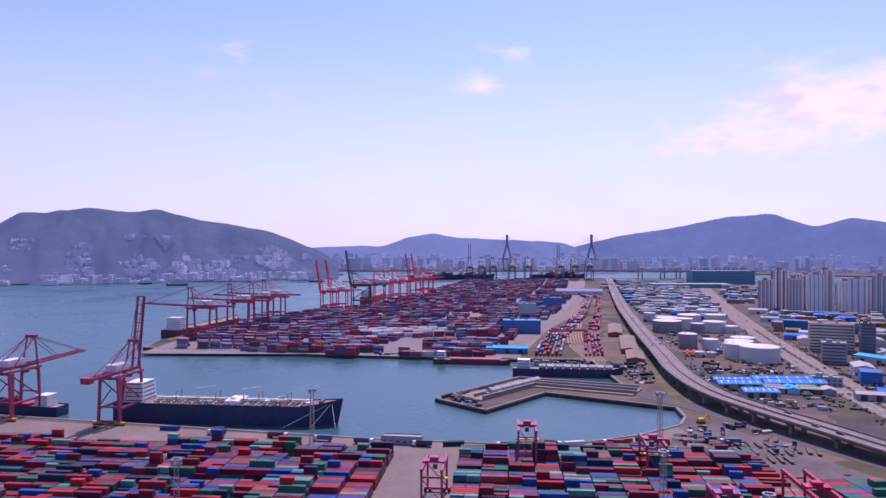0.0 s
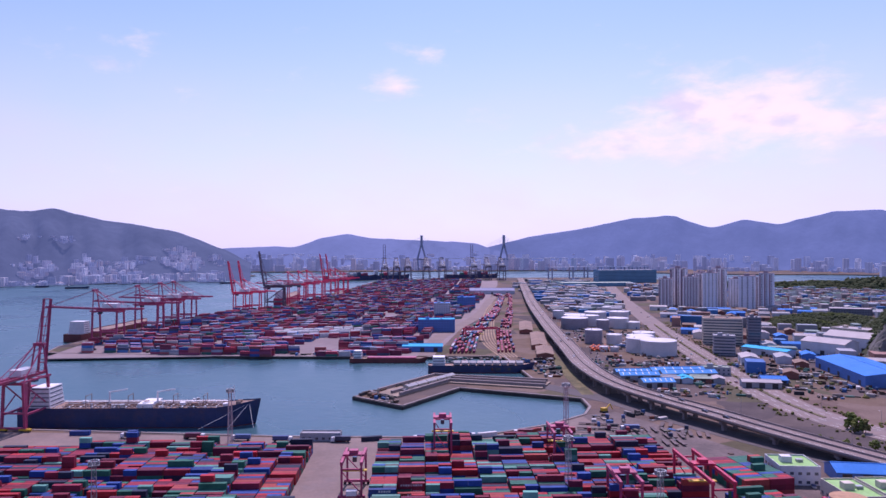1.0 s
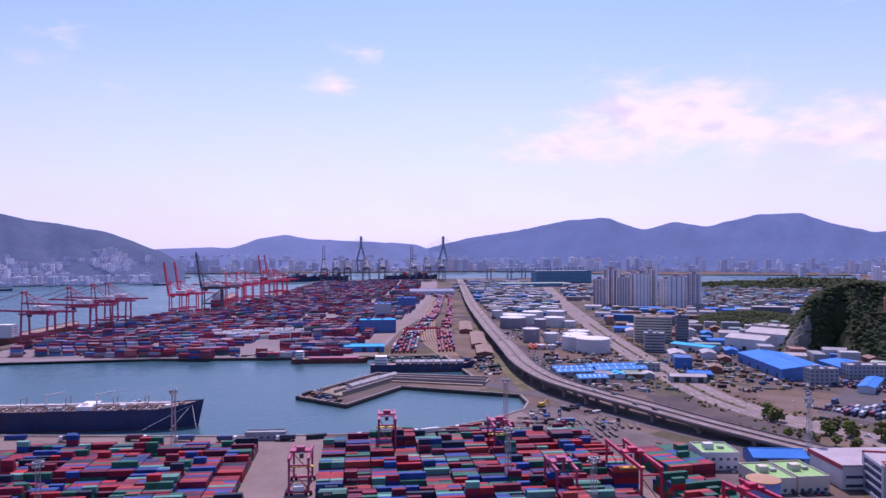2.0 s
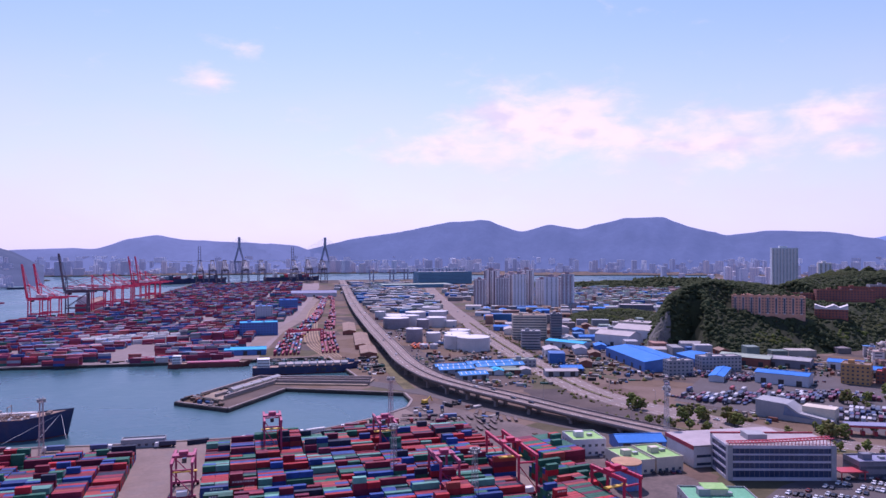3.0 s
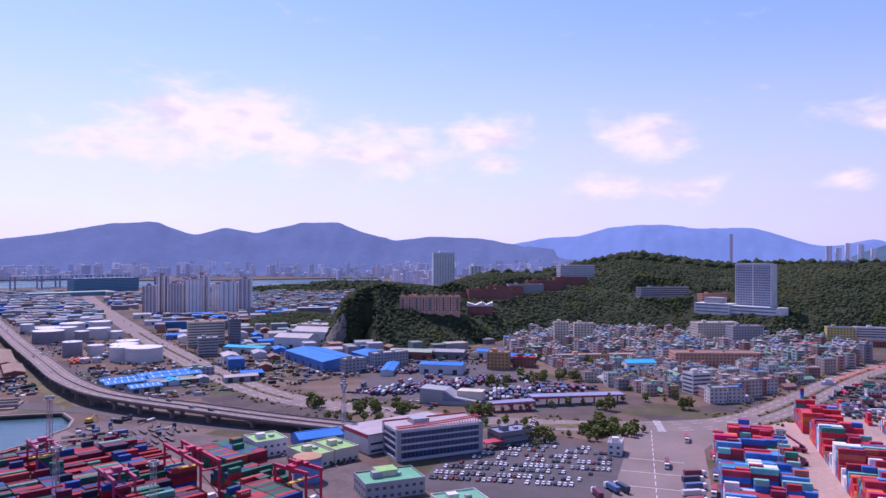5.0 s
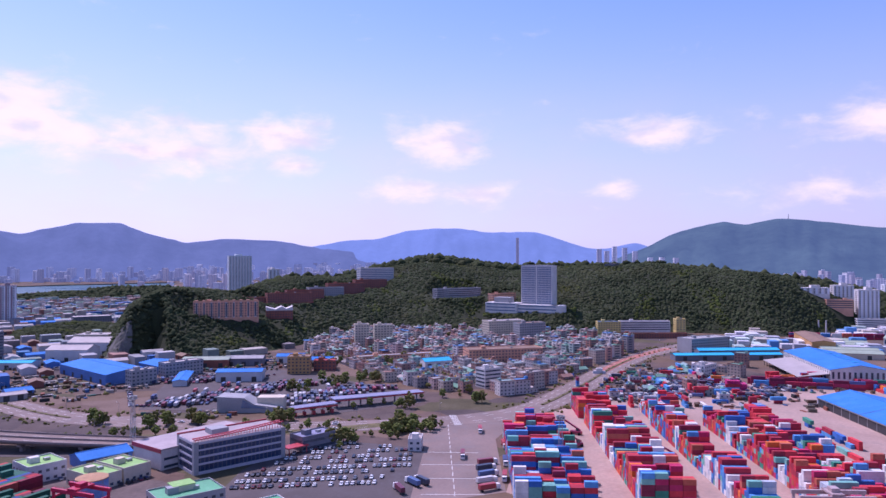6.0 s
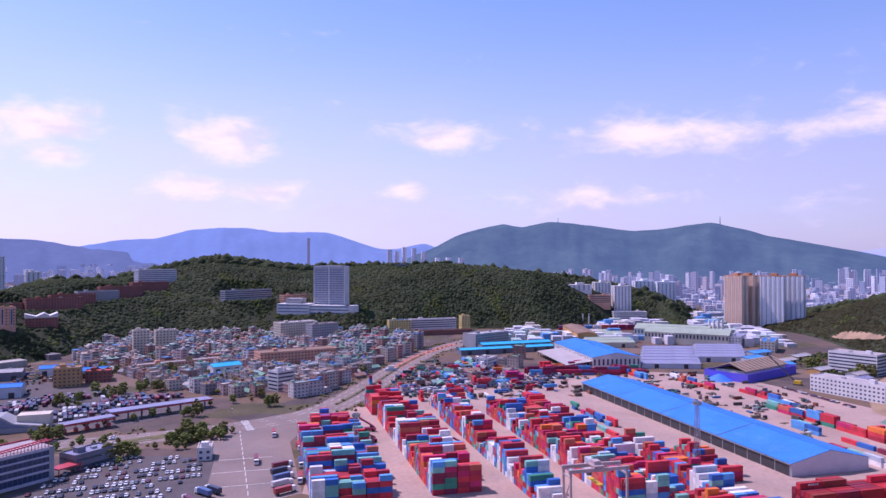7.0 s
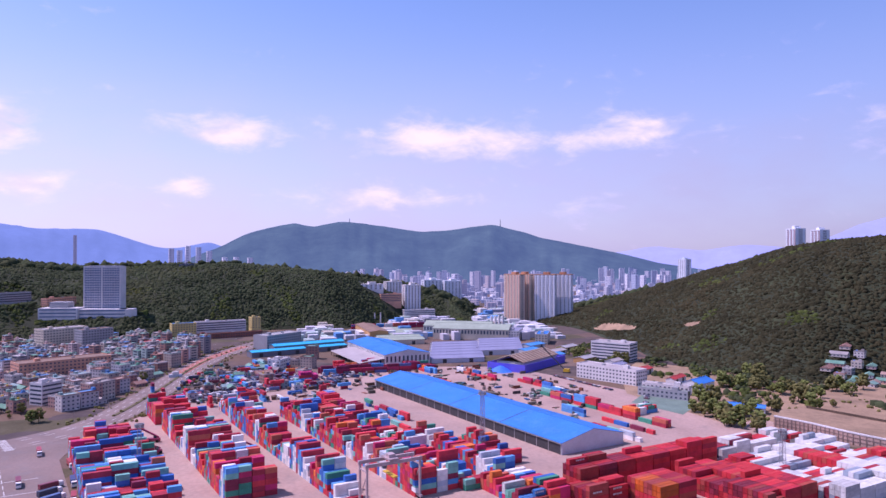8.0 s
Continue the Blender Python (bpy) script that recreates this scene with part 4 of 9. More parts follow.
# ---------------------------------------------------------------- viaduct
def make_viaduct():
    v = thing("viaduct", 0, 0, 0, 0, "long concrete highway viaduct on piers, curving down to street level", "viaduct")
    left, right = ribbon(HIGHWAY, 10.5)
    deck, road = Geo(), Geo()
    k = len(HIGHWAY)
    z = [p[2] for p in HIGHWAY]
    for i in range(k):
        (lx, ly), (rx, ry) = left[i], right[i]
        deck.v += [(lx, ly, z[i]), (rx, ry, z[i]), (rx + (lx - rx) * 0.12, ry + (ly - ry) * 0.12, z[i] - 1.9), (lx + (rx - lx) * 0.12, ly + (ry - ly) * 0.12, z[i] - 1.9)]
    deck.f = [(4 * i + a, 4 * i + b, 4 * i + 4 + b, 4 * i + 4 + a) for i in range(k - 1) for a, b in ((0, 1), (1, 2), (2, 3), (3, 0))]
    part("deck", deck, M_DECK, v)
    inl, inr = ribbon(HIGHWAY, 9.8)
    for i in range(k):
        road.v += [(*inl[i], z[i] + 0.05), (*inr[i], z[i] + 0.05)]
    road.f = [(2 * i, 2 * i + 1, 2 * i + 3, 2 * i + 2) for i in range(k - 1)]
    part("carriageway", road, M_ROAD, v, "worn grey asphalt carriageway")
    for half in (10.2, -10.2, 0.0):
        edge, _ = ribbon(HIGHWAY, half)
        g = Geo()
        for i in range(k - 1):
            a, b = edge[i], edge[i + 1]
            s = math.hypot(b[0] - a[0], b[1] - a[1])
            nx, ny = -(b[1] - a[1]) / s * 0.18, (b[0] - a[0]) / s * 0.18
            v8 = [(a[0] - nx, a[1] - ny, z[i]), (b[0] - nx, b[1] - ny, z[i + 1]), (b[0] + nx, b[1] + ny, z[i + 1]), (a[0] + nx, a[1] + ny, z[i])]
            g.put(v8 + [(x, y, q + 1.1) for x, y, q in v8], [(4, 5, 6, 7), (0, 1, 5, 4), (2, 3, 7, 6)])
        part("parapet", g, M_DECK, v)
    for half in (-5.0, 5.0):
        edge, _ = ribbon(HIGHWAY, half)
        g = Geo()
        for i in range(0, k - 1):
            a, b = edge[i], edge[i + 1]
            s = math.hypot(b[0] - a[0], b[1] - a[1])
            b = (a[0] + (b[0] - a[0]) * 0.5, a[1] + (b[1] - a[1]) * 0.5)
            nx, ny = -(b[1] - a[1]) / s * 0.3, (b[0] - a[0]) / s * 0.3
            zz = z[i] + (z[i + 1] - z[i]) * 0.5
            g.put([(a[0] - nx, a[1] - ny, z[i] + 0.09), (b[0] - nx, b[1] - ny, zz + 0.09), (b[0] + nx, b[1] + ny, zz + 0.09), (a[0] + nx, a[1] + ny, z[i] + 0.09)], [(0, 1, 2, 3)])
        tagged(part("lane_line", g, M_PAINT, v), kind="stuff")
    step = 2
    for i in range(0, k - 3, step):
        if z[i] < 4:
            continue
        x, y, q = HIGHWAY[i]
        (lx, ly), (rx, ry) = left[i], right[i]
        ang = math.degrees(math.atan2(ly - ry, lx - rx))
        g = Geo().box(-8.5, 8.5, -1.2, 1.2, q - 3.2, q - 1.9)
        g.box(-6.2, -3.8, -1.1, 1.1, 0, q - 3.2).box(3.8, 6.2, -1.1, 1.1, 0, q - 3.2)
        pier = part("pier", g, M_DECK, v)
        pier.matrix_basis = pose(x, y, 0, 0, 0, ang)


make_viaduct()


# ---------------------------------------------------------------- containers
C_L, C_W, C_H = 12.19, 2.44, 2.7


def container_geo(length, bars=False):
    """The shell: corner posts, rails and side panels set back between them."""
    g = Geo()
    a, b, h, i = length / 2, C_W / 2, C_H, 0.06
    g.box(-a + 0.12, a - 0.06, -b + i, b - i, 0.12, h - i)
    for sx in (-1, 1):
        for sy in (-1, 1):
            g.box(sx * a - (0.18 if sx > 0 else 0), sx * a + (0.18 if sx < 0 else 0), sy * b - (0.16 if sy > 0 else 0), sy * b + (0.16 if sy < 0 else 0), 0, h)
    for sy in (-1, 1):
        for z0, z1 in ((0.02, 0.2), (h - 0.14, h - 0.02)):
            g.box(-a + 0.18, a - 0.18, sy * b - (0.1 if sy > 0 else 0), sy * b + (0.1 if sy < 0 else 0), z0, z1)
    return g.mesh("shell")


def door_geo():
    g = Geo().box(-0.05, 0, -1.02, 0, 0.22, C_H - 0.16)
    for y in (-0.75, -0.3):
        g.box(-0.11, -0.05, y - 0.03, y + 0.03, 0.2, C_H - 0.15)
    return g.mesh("door")


def lettering_geo(length):
    g = Geo()
    x = -length * 0.3
    for wide in (0.9, 0.6, 0.9, 0.7, 0.9):
        for side in (-1, 1):
            g.box(x, x + wide, side * (C_W / 2 - 0.045) - 0.008, side * (C_W / 2 - 0.045) + 0.008, 1.35, 2.15)
        x += wide + 0.35
    return g.mesh("lettering")


SHELL = {(k, c): None for k in (12.19, 6.06) for c in CONTAINER}
DOOR = {c: None for c in CONTAINER}
LETTERS = {}


def container(x, y, z, rz, colour, length=C_L, bars=False):
    """One container that stands by itself as a thing, with its two doors."""
    word, _ = CONTAINER[colour]
    if SHELL[length, colour] is None:
        SHELL[length, colour] = container_geo(length)
        SHELL[length, colour].materials.append(STEEL[colour])
    if DOOR[colour] is None:
        DOOR[colour] = door_geo()
        DOOR[colour].materials.append(STEEL[colour])
    size = "forty-foot" if length > 7 else "twenty-foot"
    ob = tagged(new("shipping_container", SHELL[length, colour]), f"{word} corrugated steel {size} container " + ("in a stack" if z > 1 else "on the yard concrete"), "container", "stacked containers")
    ob.matrix_basis = pose(x, y, z, 0, 0, rz)
    for sy in (0, 1):
        d = part("door", DOOR[colour], None, ob)
        d.matrix_basis = pose(-length / 2 + 0.12, 1.03 if sy else -0.01, 0)
    if bars:
        if length not in LETTERS:
            LETTERS[length] = lettering_geo(length)
            LETTERS[length].materials.append(M_PAINT)
        tagged(part("lettering", LETTERS[length], None, ob, "white unreadable lettering"), "white unreadable lettering", kind="stuff")
    return ob


class Stack:
    """Many containers joined into one heap that nobody would count."""

    def __init__(self):
        self.v, self.t = [], []
        b = [(-0.5, -0.5, 0), (0.5, -0.5, 0), (0.5, 0.5, 0), (-0.5, 0.5, 0), (-0.5, -0.5, 1), (0.5, -0.5, 1), (0.5, 0.5, 1), (-0.5, 0.5, 1)]
        self.b = np.array(b)
        self.tri = np.array([(4, 5, 6), (4, 6, 7), (0, 1, 5), (0, 5, 4), (1, 2, 6), (1, 6, 5), (2, 3, 7), (2, 7, 6), (3, 0, 4), (3, 4, 7)])
        self.k = 0

    def add(self, x, y, z, rz, length, wide=C_W, high=C_H):
        c, s = math.cos(radians(rz)), math.sin(radians(rz))
        p = self.b * (length, wide, high - 0.05)
        self.v.append(np.stack([x + p[:, 0] * c - p[:, 1] * s, y + p[:, 0] * s + p[:, 1] * c, z + p[:, 2]], 1))
        self.t.append(self.tri + 8 * self.k)
        self.k += 1

    def done(self, name, mat, label, category="containers"):
        if not self.k:
            return None
        ob = new(name, raw_mesh(name, np.concatenate(self.v), np.concatenate(self.t), mat))
        return tagged(ob, label, category, kind="stuff")


NEAR_COUNT = {}


def block(x0, y0, rz, cols, rows, tall, seed, colours, stack, near=None, along=True, gap_rows=0, pitch=(12.75, 2.62), low=0, ragged=0.25, singles=0, lift=0.62, amp=0.75, split=0.28):
    """A block of stacked containers from a corner: cols along the container, rows across; near(x, y) picks those built singly."""
    rnd = random.Random(seed)
    c, s = math.cos(radians(rz)), math.sin(radians(rz))
    for i in range(cols):
        for j in range(rows):
            if gap_rows and j % (gap_rows + 2) >= gap_rows:
                continue
            u, v = (i + 0.5) * pitch[0], (j + 0.5) * pitch[1]
            base = tall * (lift + amp * noise.noise(Vector((i * 0.55 + seed, (j // 3) * 0.5, seed * 1.7)))) + rnd.uniform(-ragged, ragged) * tall
            k = max(low, min(6, int(round(base))))
            halves = [u] if rnd.random() >= split else [u - 3.13, u + 3.13]
            for uu in halves:
                length = C_L if len(halves) == 1 else 6.06
                x, y = x0 + uu * c - v * s, y0 + uu * s + v * c
                kk = k if len(halves) == 1 else max(low, min(6, k + rnd.choice((-1, 0, 0, 1))))
                for q in range(kk):
                    single = near and near(x, y) and q >= kk - 2 and NEAR_COUNT.get(seed, 0) < singles
                    if single:
                        NEAR_COUNT[seed] = NEAR_COUNT.get(seed, 0) + 1
                        container(x, y, 0.05 + q * C_H, rz + (180 if rnd.random() < 0.5 else 0), colours[int(97 * (noise.noise(Vector((i * 0.9, j * 0.45, seed))) + 1)) % len(colours)], length, rnd.random() < 0.4)
                    else:
                        stack.add(x, y, 0.05 + q * C_H, rz, length)


RED_MIX = ["dark_red", "red", "rust", "red", "dark_red"]
PORT_MIX = ["dark_red", "blue", "red", "green", "maroon", "rust", "blue", "grey", "navy", "teal", "green", "sky_blue", "red"]
DEPOT_MIX = ["dark_red", "red", "sky_blue", "rust", "blue", "teal", "rust", "maroon", "white", "orange", "red"]

# quay-side yard: two large blocks and a rank beside the workshops
U2 = 24.5  # the bearing of the depot's lanes


class Sorted:
    """Stacks kept by colour: neighbours in a rank share a line's livery."""

    def __init__(self):
        self.heaps = [Stack() for _ in DEPOT_PAINT]

    def add(self, x, y, z, rz, length, wide=C_W, high=C_H):
        line = noise.noise(Vector((x / 13, y / 13, 6))) + 0.3 * noise.noise(Vector((x * 1.7, y * 1.7, z / 14)))
        u, v = (x - 300) * math.cos(radians(U2)) + (y + 60) * math.sin(radians(U2)), (y + 60) * math.cos(radians(U2)) - (x - 300) * math.sin(radians(U2))
        if u < 150 and v > 80:
            line = 0.45 * line - 0.2 + 0.004 * max(0, u - 90)
        k = 2 if line < -0.34 else 1 if line < -0.16 else 3 if line < 0.1 else 0 if line < 0.34 else 4
        self.heaps[k].add(x, y, z, rz, length, wide, high)

    def done(self, name, where):
        for heap, mat, word in zip(self.heaps, DEPOT_PAINT, ("red and rust", "light and deep blue", "white", "mixed red, teal and blue", "orange")):
            heap.done(name, mat, word + " steel containers " + where)


west_heap, east_heap, side_heap, depot_heap = Stack(), Stack(), Stack(), Sorted()
block(-340, 326, -5.2, 24, 35, 3.0, 11, PORT_MIX, west_heap, gap_rows=12, ragged=0.14, lift=0.85, amp=0.5)
block(-262, 268, -5.2, 18, 20, 3.0, 12, PORT_MIX, west_heap, gap_rows=12, ragged=0.14, lift=0.85, amp=0.5)
block(2, 300, -5.2, 12, 35, 3.4, 13, PORT_MIX, east_heap, near=lambda x, y: y < 318 and x < 140, gap_rows=16, singles=36, ragged=0.14, lift=0.85, amp=0.5)
block(0, 255, -5.2, 11, 15, 3.4, 14, PORT_MIX, east_heap, near=lambda x, y: y > 278, gap_rows=16, singles=20, ragged=0.14, lift=0.85, amp=0.5)
block(161, 250, 2.0, 2, 13, 4.2, 15, ["green", "teal", "dark_red", "rust", "green", "red", "navy"], side_heap, pitch=(12.6, 2.6), low=2)
block(173, 290, 2.0, 2, 14, 4.0, 16, ["dark_red", "blue", "green", "teal", "rust"], side_heap, pitch=(12.6, 2.6), low=3)
block(146, 220, 2.0, 2, 11, 4.2, 17, ["green", "red", "green"], side_heap, near=lambda x, y: True, pitch=(12.6, 2.6), low=3, ragged=0.05, singles=24)
west_heap.done("container_block", M_STACK, "broad block of stacked red, blue and green containers by the quay")
east_heap.done("container_block", M_STACK, "dense block of stacked mixed-colour containers beside the gantry cranes")
side_heap.done("container_block", M_STACK_GREEN, "tall rank of green and red containers beside the workshops")

# inland depot: ranks along the sloping lanes, containers across them
def depot(u, v):
    c, s = math.cos(radians(U2)), math.sin(radians(U2))
    return 300 + u * c - v * s, -60 + u * s + v * c
def rank(u, v, length, deep, tall, seed, colours, near=None, low=0, ragged=0.2):
    """A rank along the lane: containers lie across it, deep containers wide."""
    x, y = depot(u, v)
    # across the lane is the container's own length
    block(x, y, U2 + 90, deep, int(length / 2.62), tall, seed, colours, depot_heap, near, low=max(0, low - 1), ragged=ragged, lift=0.8, amp=0.95, split=0.6)


class Pair(Sorted):
    """White and red containers, each keeping to its own clusters."""

    def __init__(self):
        self.heaps = [Stack(), Stack()]

    def add(self, x, y, z, rz, length, wide=C_W, high=C_H):
        self.heaps[1 if noise.noise(Vector((x / 15, y / 15, 9))) > 0.2 else 0].add(x, y, z, rz, length, wide, high)


block_near = lambda x, y: True
# tall red and white ranks nearest the flight line
red_heap, white_heap = Stack(), Pair()
WHITE_MIX = ["white", "white", "white", "white", "rust", "white", "dark_red", "white"]
block(*depot(-41, -80), U2 + 270, 8, 5, 5.0, 21, RED_MIX, red_heap, near=block_near, low=4, ragged=0.02, singles=30, lift=0.98, amp=0.2, split=0.0)
block(*depot(-56, -72), U2 + 270, 2, 6, 3.4, 27, RED_MIX, red_heap, near=block_near, low=2, ragged=0.08, singles=14, lift=0.95, amp=0.4, split=0.03)
block(*depot(-74, -99), U2 + 270, 2, 8, 4.0, 41, ["rust", "orange", "rust", "red"], red_heap, near=block_near, low=3, ragged=0.03, singles=12, lift=0.98, amp=0.2, split=0.03)
block(*depot(-106, -132), U2 + 270, 3, 20, 4.0, 42, RED_MIX, red_heap, near=block_near, low=3, ragged=0.04, singles=30, lift=0.95, amp=0.3, split=0.03)
block(*depot(-118, -172), U2 + 270, 7, 25, 3.2, 22, WHITE_MIX, white_heap, near=block_near, low=2, ragged=0.03, singles=30, lift=0.98, amp=0.5, split=0.04)
block(*depot(-41, -186), U2 + 270, 6, 5, 3.6, 43, ["maroon", "white", "dark_red", "navy", "white", "red"], white_heap, near=block_near, low=2, ragged=0.1, singles=16, lift=0.95, amp=0.4, split=0.04)
block(*depot(-44, -46), U2 + 270, 2, 15, 2.8, 44, ["teal", "red", "sky_blue", "dark_red", "white", "teal", "rust"], depot_heap, near=block_near, low=1, ragged=0.25, singles=20, lift=0.8, amp=0.6, split=0.1)
red_heap.done("container_block", M_STACK_RED, "tall block of red and rust containers near the retaining wall")
white_heap.heaps[0].done("container_block", M_STACK_WHITE, "low block of white refrigerated containers beside the retaining wall")
white_heap.heaps[1].done("container_block", M_STACK_RED, "clusters of red containers among the white ones")
rank(168, 90, 136, 3, 5.0, 23, DEPOT_MIX, low=3, ragged=0.16)
rank(182, 94, 26, 2, 4.4, 28, ["sky_blue", "blue"], low=3)
rank(210, 44, 172, 2, 5.0, 24, DEPOT_MIX, low=3, ragged=0.12)
rank(262, 46, 40, 2, 4.4, 33, DEPOT_MIX, low=1)
rank(205, 12, 200, 1, 5.0, 25, DEPOT_MIX, low=1)
rank(205, -24, 205, 1, 5.0, 26, DEPOT_MIX, low=1, ragged=0.25)
rank(205, -50, 212, 1, 4.6, 29, DEPOT_MIX, low=1, ragged=0.3)
rank(195, -37, 196, 1, 4.0, 36, DEPOT_MIX, low=0, ragged=0.3)
rank(250, -4, 34, 2, 4.0, 34, DEPOT_MIX, low=2)
rank(84, -68, 90, 1, 4.4, 37, DEPOT_MIX, low=2, ragged=0.25)
rank(70, -92, 52, 1, 3.6, 38, DEPOT_MIX, low=1, ragged=0.3)
depot_heap.done("container_block", "stacked in the inland depot ranks")
loose = Sorted()
rnd = random.Random(5)
for u0, v0, k, tall, turn in ((400, -66, 10, 2, 0), (425, -90, 8, 2, 0), (380, -135, 24, 3, 90), (360, -200, 12, 2, 0), (316, -202, 10, 2, 0), (227, -176, 8, 2, 0), (176, -250, 8, 2, 0), (113, -228, 10, 2, 0), (70, -240, 10, 2, 90), (110, -72, 6, 1, 0), (150, -82, 6, 2, 0), (60, -90, 5, 1, 90), (30, -205, 4, 1, 0), (250, -230, 10, 2, 0), (300, -60, 12, 2, 90), (330, -20, 8, 2, 0)):
    for i in range(k):
        x, y = depot(u0 + rnd.uniform(-3, 3) + (i % 5) * (13 if not turn else 2.8), v0 - (i // 5) * (2.8 if not turn else 13))
        for q in range(rnd.randint(1, tall)):
            loose.add(x, y, 0.05 + q * C_H, U2 + turn + rnd.uniform(-2, 2), C_L if rnd.random() < 0.7 else 6.06)
# long red rows before the market hall, two and three high
hall_rows = Stack()
for row in range(3):
    for k in range(9):
        x, y = 670 + 5.6 * row + 2.4 * k, -14 - 12.6 * k + 3 * row
        here = noise.noise(Vector((k * 0.63, row * 0.7, 3)))
        for q in range(0 if here < -0.22 else 3 if here > 0.05 else 2):
            (hall_rows if (k * 5 + row) % 7 else loose).add(x, y, 0.05 + q * C_H, -79, C_L)
for row in range(3):
    for k in range(10):
        x, y = 1096 + 3.2 * row + 4.2 * k, -36 - 13.4 * k
        if noise.noise(Vector((k * 0.4, row, 11))) > -0.3:
            for q in range(3):
                (hall_rows if (k // 3) % 3 != 1 else loose).add(x, y, 0.05 + q * C_H, -73, C_L)
hall_rows.done("container_block", M_STACK_CRIMSON, "long rows of dark red containers before the market hall")
for k in range(46):
    u, v = round(rnd.uniform(262, 420) / 14) * 14, rnd.uniform(-95, 60)
    x, y = depot(u, v)
    turn = U2 + 90 * (u % 28 == 0) + rnd.uniform(-1, 1)
    for q in range(rnd.choice((1, 1, 2, 3))):
        loose.add(x, y, 0.05 + q * C_H, turn, rnd.choice((6.06, C_L)))
for along, deep, tall in ((0, 2, 2), (13, 2, 2), (29, 1, 3), (42, 2, 3), (56, 2, 2), (68, 1, 2), (82, 2, 3), (97, 1, 1), (110, 2, 2)):
    for j in range(deep):
        for q in range(tall):
            loose.add(530 - 0.915 * along + 1.1 * j, -204 - 0.41 * along - 2.5 * j, 0.05 + q * C_H, U2, C_L)
for x, y, tall in ((480, -199, 2), (468, -204, 2), (479, -202, 2), (430, -206, 1), (418, -212, 1), (400, -214, 2), (396, -217, 1)):
    for q in range(tall):
        loose.add(x, y, 0.05 + q * C_H, U2, C_L)
loose.done("container_rows", "in scattered low rows around the sheds")
for k in range(6):
    for q in range(3 if k < 4 else 2):
        container(643 + 0.8 * k, 12 - 2.7 * k, 0.05 + q * C_H, 14, "pink")

# the far terminal over the water
far, railside = Stack(), Stack()
rnd = random.Random(8)
def far_edge(y):
    return float(np.interp(y, [740, 866, 1203, 1265, 1335, 1413, 1673, 2053, 2430], [-300, -340, -270, -228, -173, -144, -80, 0, 70]))
y = 744
lane = 0
while y < 2420:
    lane += 1
    x0 = far_edge(y) + 24
    x1 = float(np.interp(y, [740, 888, 1178, 1560, 2430], [50, 85, 180, 280, 420])) + 1
    if y < 800:
        x0 = float(np.interp(y, [742, 815], [-60, -318]))
    x = x0
    while x < x1:
        h = 2.6 + 2.2 * noise.noise(Vector((x / 60, y / 40, 2.0)))
        if noise.noise(Vector((x / 90, y / 70, 7.0))) < 0.20 and not (-120 < x < 20 and 905 < y < 975) and rnd.random() < 0.93:
            for q in range(max(1, min(5, int(round(h + rnd.uniform(-0.8, 0.8)))))):
                far.add(x, y, q * C_H, 14 if y > 900 else -10, C_L)
        x += 13.6 if int((x - x0) / 13.6) % 9 else 24
    y += 3.0 if lane % 6 else 16.0
# blocks between the haul road and the viaduct, left and right of the railway
for f0 in (0.10, 0.137, 0.174, 0.211, 0.248, 0.285, 0.322, 0.56, 0.597, 0.634, 0.671, 0.708):
    y = 752.0
    while y < 1640:
        here = noise.noise(Vector((y / 70, round(f0 * 4) * 1.7, 15)))
        xa, xb = float(np.interp(y, [735, 888, 1178, 1560], [84, 117, 217, 314])), float(np.interp(y, [715, 941, 1308, 1849], [196, 235, 305, 418]))
        if here > -0.2 and rnd.random() < 0.93:
            for q in range(max(1, int(round(1.5 + 1.6 * here + rnd.uniform(-0.5, 0.5))))):
                (railside if f0 > 0.5 or here > 0.25 else far).add(xa + (xb - xa) * f0, y, q * C_H, 76, C_L)
        y += 12.5
cream = Stack()
for i in range(9):
    for j in range(13):
        for q in range(rnd.choice((1, 2, 2, 3))):
            cream.add(-112 + 13.4 * i + 4 * (j > 5), 908 + 4.9 * j, q * C_H, 14, C_L)
cream.done("container_terminal", M_STACK_WHITE, "cream and white containers under a gantry on the far terminal")
railside.done("container_terminal", M_STACK_DULL, "long rows of dull red containers beside the port railway")
far.done("container_terminal", M_STACK3, "vast field of stacked red, blue and maroon containers on the far terminal")


